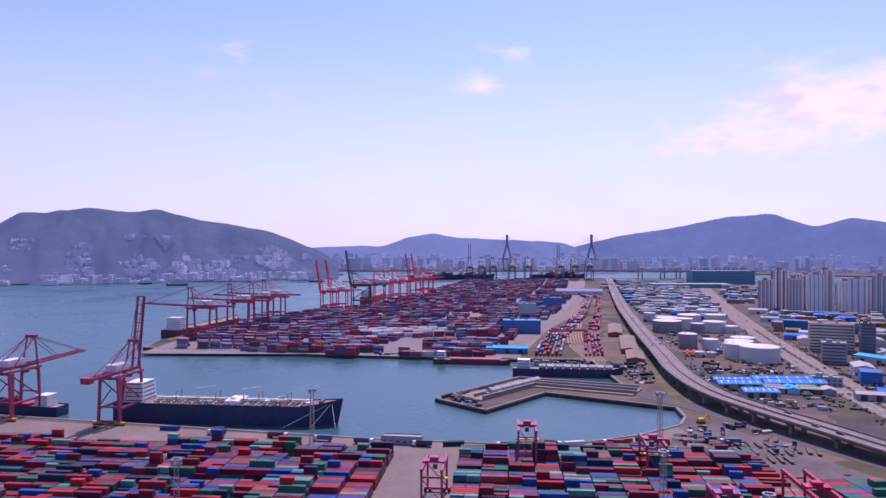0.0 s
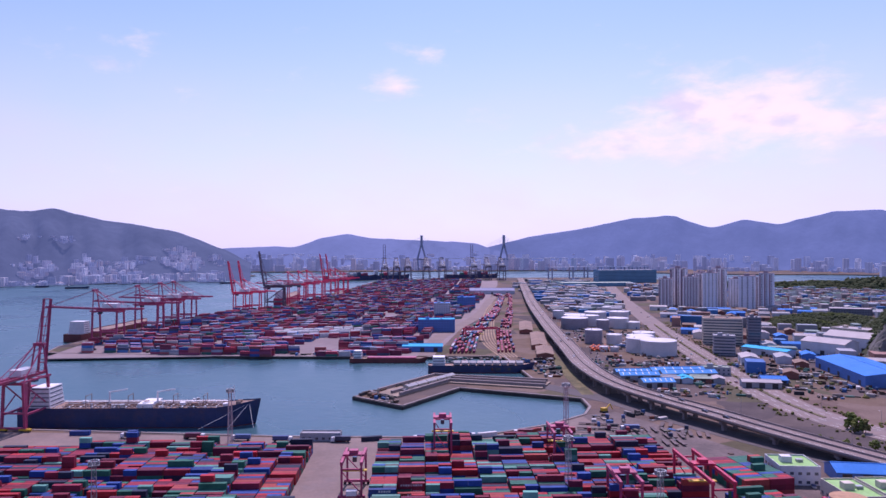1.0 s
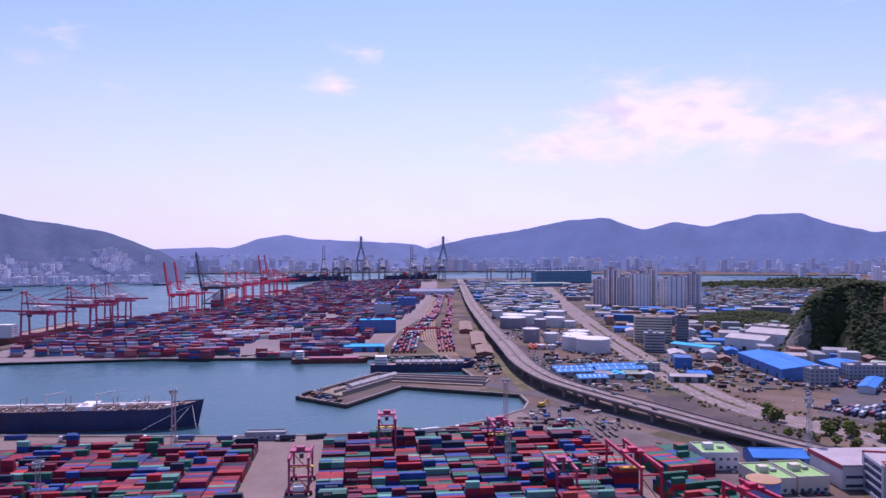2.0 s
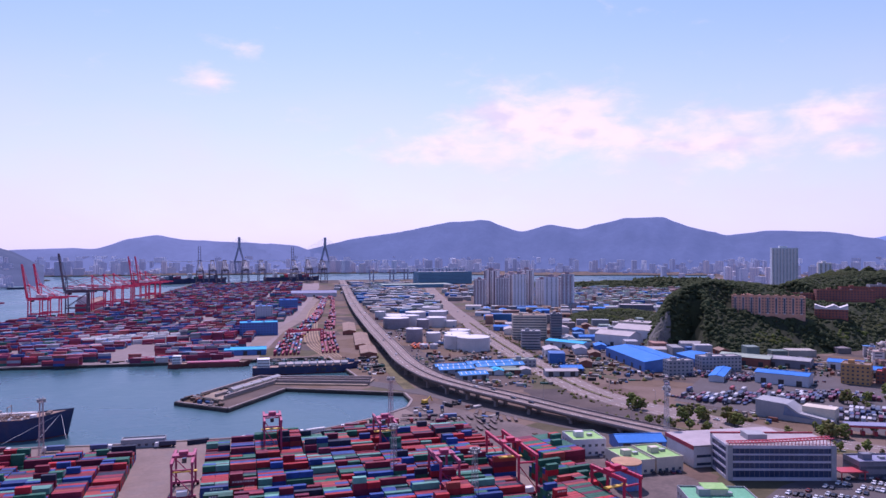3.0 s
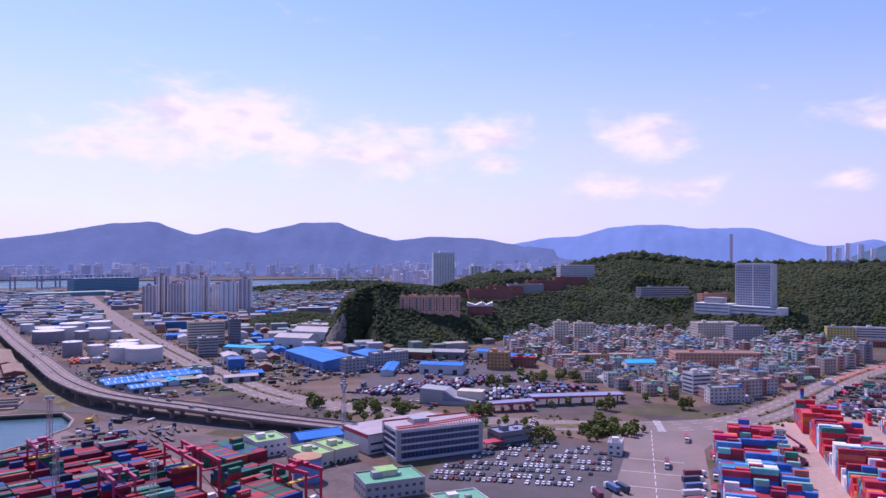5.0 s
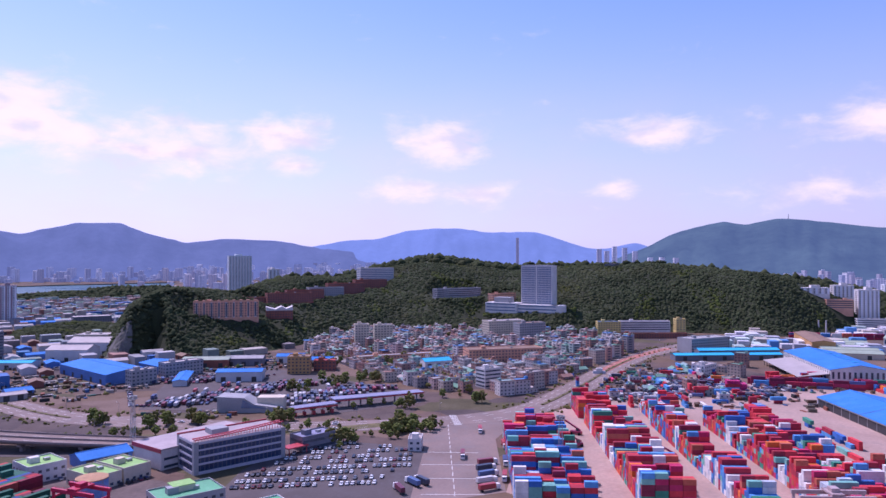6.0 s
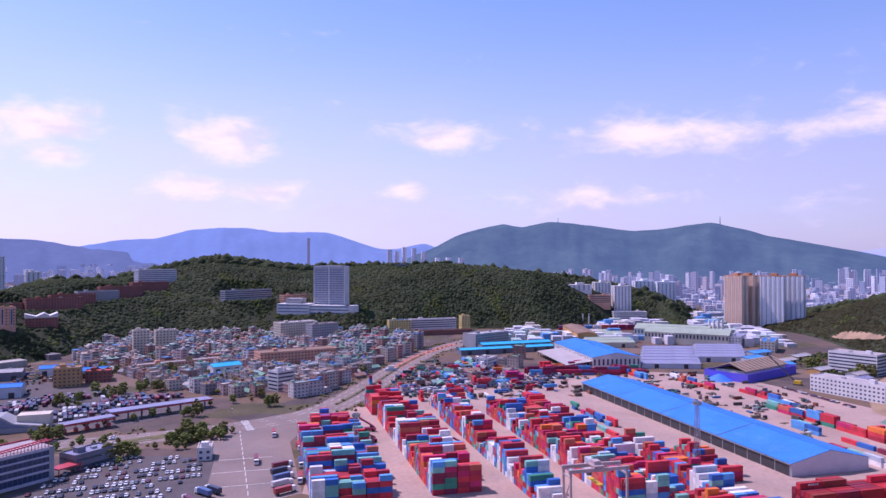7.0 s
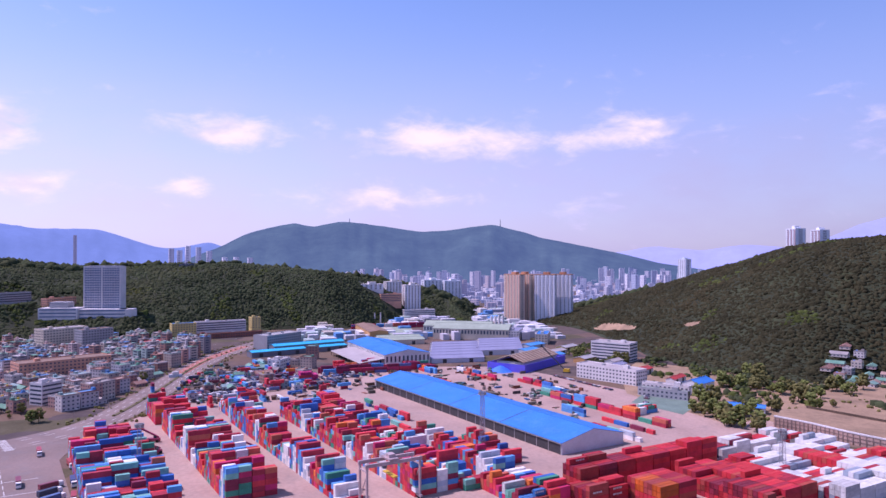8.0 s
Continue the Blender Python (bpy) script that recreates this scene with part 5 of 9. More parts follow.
# ---------------------------------------------------------------- cranes
def quay_crane(x, y, rz, scale, raised, paint, word, label, far_off=False):
    """A ship-to-shore crane; its boom points along local +y, over the water."""
    t = thing("quay_crane", x, y, 0, rz, label, "crane", "quay cranes")
    s = scale
    for sx in (-8, 8):
        for sy in (0, -26):
            part("leg", Geo().bar((sx * s, sy * s, 1), (sx * 0.8 * s, sy * s, 33 * s), 1.5 * s), paint, t)
            if not far_off:
                part("bogie", Geo().box(sx * s - 3.2 * s, sx * s + 3.2 * s, sy * s - 0.8 * s, sy * s + 0.8 * s, 0, 1.6 * s), M_DARK, t, "dark wheel bogie on the rail")
        part("tie_beam", Geo().bar((sx * 0.95 * s, 0, 11 * s), (sx * 0.95 * s, -26 * s, 11 * s), 1.3 * s), paint, t)
        if not far_off:
            part("brace", Geo().bar((sx * 0.95 * s, 0, 12 * s), (sx * 0.82 * s, -26 * s, 31 * s), 0.7 * s), paint, t)
        part("top_beam", Geo().bar((sx * 0.8 * s, 3 * s, 32 * s), (sx * 0.8 * s, -28 * s, 32 * s), 1.3 * s), paint, t)
    for sy in (0, -26):
        part("portal_beam", Geo().bar((-7 * s, sy * s, 31 * s), (7 * s, sy * s, 31 * s), 1.6 * s), paint, t)
        part("sill_beam", Geo().bar((-8 * s, sy * s, 2.4 * s), (8 * s, sy * s, 2.4 * s), 1.2 * s), paint, t)
    back = Geo()
    for sx in (-2.6, 2.6):
        back.bar((sx * s, 3 * s, 34 * s), (sx * s, -50 * s, 34 * s), 1.1 * s, 1.8 * s)
    for k in range(8):
        back.bar((-2.6 * s, (2 - 6 * k) * s, 34 * s), (2.6 * s, (2 - 6 * k) * s, 34 * s), 0.6 * s)
    part("back_girder", back, paint, t)
    ang = radians(82 if raised else 2)
    reach = 50 * s
    ca, sa_ = math.cos(ang), math.sin(ang)
    def on(d, off=0.0):
        return (3 * s + d * ca - off * sa_, 34 * s + d * sa_ + off * ca)
    boom = Geo()
    for sx in (-2.4, 2.4):
        boom.bar((sx * s, *on(0)), (sx * s, *on(reach)), 1.0 * s, 1.6 * s)
    for k in range(9):
        d = reach * k / 8
        boom.bar((-2.4 * s, *on(d)), (2.4 * s, *on(d)), 0.6 * s)
    part("boom", boom, paint, t)
    frame_a = Geo()
    for sx in (-5, 5):
        frame_a.bar((sx * s * 1.2, 0, 33 * s), (sx * 0.6 * s, 1 * s, 53 * s), 0.9 * s)
        frame_a.bar((sx * 0.6 * s, 1 * s, 53 * s), (sx * 1.2 * s, -24 * s, 33 * s), 0.6 * s)
    frame_a.box(-4 * s, 4 * s, -0.2 * s, 2.4 * s, 52 * s, 54 * s)
    part("a_frame", frame_a, paint, t)
    for d in (0.95,) if far_off else (0.45, 0.95):
        for sx in (-2.2, 2.2):
            part("stay", Geo().bar((sx * s, 1 * s, 53 * s), (sx * s, *on(reach * d, 0.8 * s)), 0.34 * s), paint, t)
    for sx in (-2.2, 2.2):
        part("back_stay", Geo().bar((sx * s, 1 * s, 53 * s), (sx * s, -38 * s, 35 * s), 0.34 * s), paint, t)
    if not far_off:
        for sx in (-8, 8):
            for sy in (0, -26):
                part("bogie_guard", Geo().box(sx * s - 3.8 * s, sx * s + 3.8 * s, sy * s - 1.1 * s, sy * s + 1.1 * s, 1.0 * s, 2.2 * s), M_YELLOW, t, "yellow bogie cover")
            part("brace", Geo().bar((sx * 0.95 * s, -26 * s, 12 * s), (sx * 0.88 * s, -13 * s, 22 * s), 0.6 * s), paint, t)
        part("stair_tower", Geo().box(6.2 * s, 7.4 * s, -25 * s, -22.6 * s, 2 * s, 31 * s), paint, t)
        part("portal_beam", Geo().bar((-7.6 * s, -26 * s, 12 * s), (7.6 * s, -26 * s, 12 * s), 1.1 * s).bar((-7.6 * s, 0, 15 * s), (7.6 * s, 0, 15 * s), 1.1 * s), paint, t)
        walk_ = Geo()
        for sx in (-3.9, 3.9):
            walk_.box(sx * s - 0.5 * s, sx * s + 0.5 * s, -50 * s, 3 * s, 35 * s, 35.2 * s)
            for k in range(14):
                walk_.bar((sx * 1.12 * s, (-50 + 4 * k) * s, 35 * s), (sx * 1.12 * s, (-50 + 4 * k) * s, 36.4 * s), 0.16 * s)
            walk_.bar((sx * 1.12 * s, -50 * s, 36.4 * s), (sx * 1.12 * s, 2 * s, 36.4 * s), 0.16 * s)
        part("walkway", walk_, paint, t)
        part("trolley", Geo().box(-3.4 * s, 3.4 * s, -34 * s, -28 * s, 32.2 * s, 33.6 * s), M_CRANE_DARK, t, "dark hoist trolley under the girder")
        part("counterweight", Geo().box(-3 * s, 3 * s, -50 * s, -45 * s, 31.5 * s, 35.4 * s), paint, t)
        part("boom_walkway", Geo().bar((3.2 * s, *on(1)), (3.2 * s, *on(reach)), 0.7 * s, 0.3 * s), paint, t)
    part("machinery_house", Geo().box(-4 * s, 4 * s, -24 * s, -9 * s, 35 * s, 39.5 * s), M_TRIM, t, "pale machinery house")
    part("cab", Geo().box(-1.5 * s, 1.5 * s, -6 * s, -2.5 * s, 28.5 * s, 31.5 * s), M_GLASS, t, "glazed operator cab")
    return t


quay_crane(-212, 484, -10.5, 0.97, True, M_CRANE, "faded red", "faded red ship-to-shore crane with its boom raised beside the tanker")
quay_crane(-289, 496, -10.5, 1.0, False, M_CRANE, "faded red", "faded red ship-to-shore crane with its boom lowered over a small ship")
quay_crane(-368, 510, -10.5, 1.0, False, M_CRANE, "faded red", "faded red ship-to-shore crane at the quay edge")
for k, (x, y) in enumerate(((-322, 905), (-300, 1000), (-290, 1075), (-282, 1120))):
    quay_crane(x, y, 78, 1.2, False, M_CRANE, "faded red", "faded red ship-to-shore crane with lowered boom on the far terminal quay", True)
for x, y in ((-216, 1264), (-204, 1296)):
    quay_crane(x, y, 84, 1.1, True, M_CRANE_BRIGHT, "bright red", "bright red ship-to-shore crane with raised boom on the far quay", True)
quay_crane(-172, 1346, 84, 1.3, True, M_CRANE_DARK, "dark", "dark grey ship-to-shore crane with raised boom")
for x, y in ((-140, 1441), (-124, 1500), (-110, 1550)):
    quay_crane(x, y, 84, 1.25, False, M_CRANE_BRIGHT, "bright red", "bright red ship-to-shore crane with lowered boom on the far quay", True)
for x, y in ((-78, 1680), (-66, 1720), (-56, 1765)):
    quay_crane(x, y, 84, 1.2, y < 1750, M_CRANE_BRIGHT, "bright red", "bright red ship-to-shore crane far along the terminal", True)
for x, y, r in ((90, 2400, True), (130, 2410, False), (170, 2430, False), (235, 2440, False), (290, 2440, False), (400, 2450, True), (450, 2450, False), (500, 2450, False)):
    quay_crane(x, y, 0, 1.5, r, M_CRANE_DARK, "dark", "dark far-off ship-to-shore crane on the end quay", True)


def yard_gantry(x, y, rz, span, high, base, paint, label):
    """A rubber-tyred gantry: two girders on four legs, with a trolley; the girders run along local x."""
    t = thing("yard_gantry", x, y, 0, rz, label, "gantry crane", "yard gantries")
    a, b = span / 2, base / 2
    for sx in (-a, a):
        for sy in (-b, b):
            part("leg", Geo().bar((sx, sy, 1.2), (sx, sy, high), 0.95), paint, t)
            for w_ in (-1.1, 1.1):
                wheel = part("wheel", Geo().round(0, 0, -0.3, 0.3, 0.75, 12), M_TYRE, t)
                wheel.matrix_basis = pose(sx, sy + w_, 0.75, 0, 90, 0)
        part("sill_beam", Geo().box(sx - 0.6, sx + 0.6, -b - 1.6, b + 1.6, 1.2, 2.3), paint, t)
        part("tie_beam", Geo().bar((sx, -b, high - 2), (sx, b, high - 2), 0.7), paint, t)
        part("brace", Geo().bar((sx, -b, 3), (sx, b, high - 3), 0.4), paint, t)
    for sy in (-b, b):
        g = Geo().box(-a - 1, a + 1, sy - 0.6, sy + 0.6, high, high + 1.6)
        part("girder", g, paint, t)
        rail = Geo()
        for k in range(int(span / 2.5) + 1):
            rail.box(-a + k * 2.5 - 0.04, -a + k * 2.5 + 0.04, sy + 0.55, sy + 0.63, high + 1.6, high + 2.6)
        rail.box(-a, a, sy + 0.55, sy + 0.62, high + 2.55, high + 2.65)
        part("handrail", rail, paint, t)
    part("trolley", Geo().box(-2.5, 2.5, -b - 0.5, b + 0.5, high + 1.65, high + 2.4).box(-1.8, 1.5, -2, 2, high + 2.4, high + 4), paint, t)
    part("cab", Geo().box(2.2, 4, -1, 1, high - 2.6, high - 0.3), M_GLASS, t, "glazed operator cab")
    part("spreader", Geo().box(-1.2, 1.2, -6, 6, high - 6, high - 5.5), M_YELLOW, t, "yellow container spreader")
    part("generator", Geo().box(-a - 1.6, -a + 1.2, -2.4, 2.4, 2.4, 4.6), M_TRIM, t, "white generator box")
    return t


yard_gantry(148, 281, 84, 46, 18, 9, M_CRANE_RED, "bright red rail gantry crane straddling a truck lane")
yard_gantry(176, 232, 95, 22, 15, 9, M_CRANE_RED, "bright red yard gantry crane at the end of a container rank")
yard_gantry(-4, 322, 84, 22, 16, 9, M_CRANE, "faded maroon yard gantry crane at the block corner")
yard_gantry(44, 372, 84, 22, 20, 9, M_CRANE, "faded red yard gantry crane over the seaward containers")
yard_gantry(112, 280, 84, 22, 16, 9, M_CRANE, "faded maroon yard gantry crane over the containers")
yard_gantry(104, 352, 84, 22, 18, 9, M_CRANE, "faded maroon yard gantry crane beside a lattice mast")
yard_gantry(301, -58, 114, 28, 19, 8, M_CRANE_PALE, "pale pink-grey yard gantry crane over a depot lane")
yard_gantry(150, 850, 10, 44, 14, 9, M_CRANE_RED, "red rail gantry crane across the port railway")


def lattice_mast(x, y, high, paint, label, head=True):
    """A square lattice lighting mast with a lamp head."""
    t = thing("lighting_mast", x, y, 0, 20, label, "lighting mast", "lattice masts")
    for sx in (-1.3, 1.3):
        for sy in (-1.3, 1.3):
            part("post", Geo().bar((sx, sy, 0), (sx * 0.6, sy * 0.6, high), 0.22), paint, t)
    k = int(high / 2.6)
    for side in range(4):
        g = Geo()
        for i in range(k):
            z0, z1 = high * i / k, high * (i + 1) / k
            w0, w1 = 1.3 - 0.52 * i / k, 1.3 - 0.52 * (i + 1) / k
            a, b = ((-w0, -w0, z0), (w1, -w1, z1)) if i % 2 else ((w0, -w0, z0), (-w1, -w1, z1))
            g.bar(a, b, 0.11).bar((-w1, -w1, z1), (w1, -w1, z1), 0.1)
        ob = part("bracing", g, paint, t)
        ob.matrix_basis = pose(0, 0, 0, 0, 0, 90 * side)
    part("platform", Geo().box(-2.2, 2.2, -2.2, 2.2, high, high + 0.2), paint, t)
    lamps = Geo()
    for a in range(12):
        for zz in (0.7, 1.5):
            m = pose(0, 0, high + zz, 0, 0, 30 * a)
            lamps.box(1.6, 2.3, -0.35, 0.35, -0.3, 0.35, m)
    part("lamp_head", lamps, M_GALV, t, "ring of grey floodlights")
    return t


for x, y, h in ((-77, 416, 30), (112, 366, 38), (92, 296, 28), (262, 304, 33), (115, 250, 26), (372, -115, 36), (338, 68, 30), (312, -265, 24), (-110, 292, 26)):
    lattice_mast(x, y, h, M_GALV if x > 200 or y < 300 else M_CRANE_PALE, "tall steel lattice floodlight mast standing in the container yard")


# ---------------------------------------------------------------- ships
def hull(t, length, beam, deck, draught, mat, red, bow=0.16):
    """A ship's hull along local x, bow at +x, built in rings from stern to bow."""
    rings, a = [], length / 2
    for i in range(15):
        u = i / 14
        x = -a + length * u
        f = 1.0 if u < 1 - bow else math.cos((u - 1 + bow) / bow * math.pi / 2) ** 0.75
        f = max(f * (0.86 + 0.14 * min(1, u / 0.1)), 0.02)
        sheer = deck + (0.28 * deck * ((u - 0.85) / 0.15) ** 1.5 if u > 0.85 else 0)
        rake = (u > 0.9) * (u - 0.9) * 50
        rings.append([(x + rake * 0.0, -beam / 2 * f * 0.9, -draught), (x + rake * 0.3, -beam / 2 * f, 0.6), (x + rake, -beam / 2 * f, sheer), (x + rake, beam / 2 * f, sheer), (x + rake * 0.3, beam / 2 * f, 0.6), (x, beam / 2 * f * 0.9, -draught)])
    top, low, dk = Geo(), Geo(), Geo()
    for r in rings:
        top.v += r[1:5]
        low.v += [r[0], r[1], r[4], r[5]]
        dk.v += [(r[2][0], r[2][1] * 0.97, r[2][2] - 0.8), (r[3][0], r[3][1] * 0.97, r[3][2] - 0.8)]
    k = len(rings)
    for i in range(k - 1):
        b = 4 * i
        top.f += [(b, b + 4, b + 5, b + 1), (b + 2, b + 6, b + 7, b + 3)]
        low.f += [(b, b + 4, b + 5, b + 1), (b + 2, b + 6, b + 7, b + 3)]
        dk.f.append((2 * i, 2 * i + 2, 2 * i + 3, 2 * i + 1))
    top.f.append((0, 1, 2, 3))
    part("hull", top, mat, t)
    part("boot_topping", low, red, t, "rusty red antifouling band")
    part("deck", dk, M_SHIPDECK, t, "rusty deck")


def house(t, x, wide, deep, floors, z0, name="superstructure"):
    g = Geo()
    for k in range(floors):
        q = 1 - 0.03 * k
        g.box(x - deep / 2 * q, x + deep / 2 * q, -wide / 2 * q, wide / 2 * q, z0 + 2.7 * k, z0 + 2.7 * k + 2.55)
    s = part(name, g, M_TRIM, t, "white ship's superstructure")
    for k in range(floors):
        q = 1 - 0.03 * k
        part("window", Geo().box(x + deep / 2 * q, x + deep / 2 * q + 0.06, -wide / 2 * q * 0.9, wide / 2 * q * 0.9, z0 + 2.7 * k + 1.2, z0 + 2.7 * k + 1.9).box(x - deep / 2 * q * 0.9, x + deep / 2 * q * 0.9, -wide / 2 * q - 0.05, -wide / 2 * q, z0 + 2.7 * k + 1.2, z0 + 2.7 * k + 1.9), M_GLASS, s)
    return s


t = thing("tanker", -147, 481, -2.6, -6.5, "dark blue tanker with a rusty piped deck, moored at the quay", "ship")
hull(t, 152, 23, 13.2, 3, M_HULL, M_HULL_RED)
house(t, -62, 18, 14, 5, 12.6, "superstructure")
part("funnel", Geo().box(-75, -70, -3, 3, 12.6, 26), M_CRANE_RED, t, "red funnel")
for k in range(28):
    part("deck_pipe", Geo().box(-46 + 3.7 * k - 0.3, -46 + 3.7 * k + 0.3, -10, 10, 13.1, 14.0), M_TRIM if k % 2 else M_SHIPDECK, t)
for yy in (-3.5, -1.8, 0, 1.8, 3.5, 7.5, -7.5):
    part("cargo_pipe", Geo().box(-48, 56, yy - 0.3, yy + 0.3, 13.5, 14.2), M_SHIPDECK if yy else M_TRIM, t)
for sy in (-1, 1):
    g = Geo()
    for k in range(50):
        g.box(-72 + 2.6 * k, -71.9 + 2.6 * k, sy * 10.6 - 0.06, sy * 10.6 + 0.06, 12.6, 13.9)
    g.box(-72, 58, sy * 10.6 - 0.06, sy * 10.6 + 0.06, 13.8, 13.95)
    part("rail", g, M_TRIM, t)
rnd = random.Random(77)
for k in range(46):
    x, yy = rnd.uniform(-44, 62), rnd.uniform(-9, 9)
    w_, h_ = rnd.choice((0.8, 1.2, 2.0)), rnd.choice((0.8, 1.4, 2.2, 3.0))
    part("tank_hatch", Geo().round(x, yy, 12.6, 12.6 + h_, w_, 8), rnd.choice((M_TRIM, M_SHIPDECK, M_SHIPDECK, M_GALV)), t)
for x in (-34, -6, 24, 44):
    part("deck_post", Geo().bar((x, -4, 12.6), (x, -4, 20), 0.35).bar((x, 4, 12.6), (x, 4, 20), 0.35).bar((x, -4, 19.6), (x, 4, 19.6), 0.3), M_SHIPDECK, t)
part("catwalk", Geo().box(-50, 60, -0.8, 0.8, 15.2, 15.5), M_TRIM, t, "pale raised catwalk")
part("manifold", Geo().box(2, 12, -9, 9, 12.6, 15.4), M_TRIM, t, "white loading manifold")
for x in (-20, 12):
    part("hose_crane", Geo().round(x, 0, 12.6, 22, 0.6, 10).bar((x, 0, 21.5), (x + 11, 2, 23), 0.7), M_TRIM, t, "pale deck crane")
part("foremast", Geo().bar((63, 0, 12), (63, 0, 25), 0.5), M_TRIM, t)
part("windlass", Geo().box(65, 68, -3, -1, 13.5, 15.5).box(65, 68, 1, 3, 13.5, 15.5), M_SHIPDECK, t)
for k, (x, yy) in enumerate(((82, -24), (66, -26), (48, -27))):
    part("mooring_line", Geo().bar((74, -3, 14.5), (x, yy, 3), 0.14), M_TRIM, t)

t = thing("coaster", -309, 505, -2.6, 169, "small blue and red coaster moored under a quay crane", "ship")
hull(t, 86, 14, 7, 3, M_HULL, M_HULL_RED)
house(t, -30, 11, 10, 3, 6.5)
part("hatch_cover", Geo().box(-20, 26, -5, 5, 6.2, 8.2), M_CRANE_RED, t, "red hatch cover")
part("mast", Geo().bar((31, 0, 7), (31, 0, 16), 0.4), M_TRIM, t)
container(-321, 507, 5.7, 169, "blue")
container(-307, 504, 5.7, 169, "red")

t = thing("feeder_ship", -338, 1010, -2.6, 78, "dull red feeder container ship lying at the far quay", "ship")
hull(t, 180, 27, 10, 3, M_HULL_RED, M_HULL_RED)
house(t, -74, 22, 14, 6, 9)
t = thing("feeder_ship", -152, 1560, -2.6, 84, "red-hulled feeder container ship lying under the red cranes", "ship")
hull(t, 180, 27, 14, 3, M_CRANE_RED, M_HULL_RED)
house(t, -74, 22, 14, 6, 13)

t = thing("repair_ship", 112, 648, -2.6, -8, "old dark ship with white covered deck in the inner dock", "ship")
hull(t, 96, 16, 7, 3, M_HULL, M_HULL_RED)
house(t, -38, 12, 12, 3, 6.5)
for k in range(9):
    part("deck_cover", Geo().profile([(-4 + 0, 7), (4, 7), (4, 9), (0, 10.5), (-4, 9)], 0, 6.4), M_ROOFS["white"] if k % 2 else M_ROOFS["grey"], t, "pale gabled deck shelter").matrix_basis = pose(-24 + 7.4 * k, 0, 0, 0, 0, -90)
t = thing("barge", 28, 716, -2.6, -9, "long dull red flat barge along the far quay", "ship")
hull(t, 76, 13, 4.5, 2, M_HULL_RED, M_HULL_RED, 0.08)
house(t, -30, 9, 8, 3, 4)
part("coaming", Geo().box(-20, 30, -4.5, 4.5, 3.7, 5.5), M_CRANE, t)
for x, y, r, n_ in ((-820, 2180, 20, 60), (-430, 2400, 5, 45), (-950, 2260, 12, 34)):
    t = thing("cargo_ship", x, y, -2.6, r, "small dark cargo ship far out on the channel", "ship")
    hull(t, n_, 9, 5, 2, M_HULL, M_HULL_RED)
    house(t, -n_ * 0.36, 7, 6, 2, 4.5)
for x, y, r, n_ in ((-30, 2560, 8, 190), (110, 2590, 6, 150), (420, 2610, 2, 200)):
    t = thing("container_ship", x, y, -2.6, r, "large dark container ship beyond the end quay", "ship")
    hull(t, n_, 32, 17, 2, M_HULL, M_HULL_RED)
    house(t, -n_ * 0.3, 26, 14, 7, 16)
    heap = Geo()
    for k in range(int(n_ * 0.55 / 13)):
        heap.box(-n_ * 0.2 + 13 * k, -n_ * 0.2 + 13 * k + 12.2, -14, 14, 16, 16 + 2.7 * (3 + k % 3))
    tagged(part("deck_cargo", heap, M_STACK3, t), "stacked deck containers", kind="stuff")


# ---------------------------------------------------------------- breakwater pier
pier = structure("pavement_pier", Geo().prism([(66, 616), (10, 548), (28, 528), (74, 580), (146, 545), (160, 570), (84, 604)], -1, 1.2), M_PIER, "raised concrete top of the dog-leg pier", "pier")
t = thing("pier_wall", 0, 0, 1.2, 0, "low stepped concrete wall along the dog-leg pier", "wall")
for line in ([(30, 532), (76, 585), (150, 550)], [(24, 540), (74, 597), (154, 562)], [(14, 550), (66, 612), (86, 602), (158, 572)]):
    for a, b in zip(line, line[1:]):
        part("wall_segment", Geo().bar((*a, 0.9), (*b, 0.9), 1.8, 2.6), M_DECK, t)
for k in range(5):
    sh = thing("pier_shed", 40 + 9 * k, 556 + 10 * k, 1.2, 48, "long low pale shed on the pier", "shed")
    part("wall", Geo().box(-6, 6, -3, 3, 0, 3), M_WALLS["cream"], sh)
    part("roof", Geo().profile([(-3.4, 3), (3.4, 3), (0, 4.3)], -6.4, 6.4), M_ROOFS["grey"], sh).matrix_basis = pose(0, 0, 0, 0, 0, 90)
fender = thing("quay_fender_row", 0, 0, 0, 0, "row of black rubber fenders along the quay edge", "fender")
for k in range(24):
    x = -290 + 11 * k
    y = float(np.interp(x, [-304, -49, 22], [487, 428, 417]))
    part("fender", Geo().box(x - 0.6, x + 0.6, y - 0.1, y + 0.7, -2.2, -0.2), M_TYRE, fender)


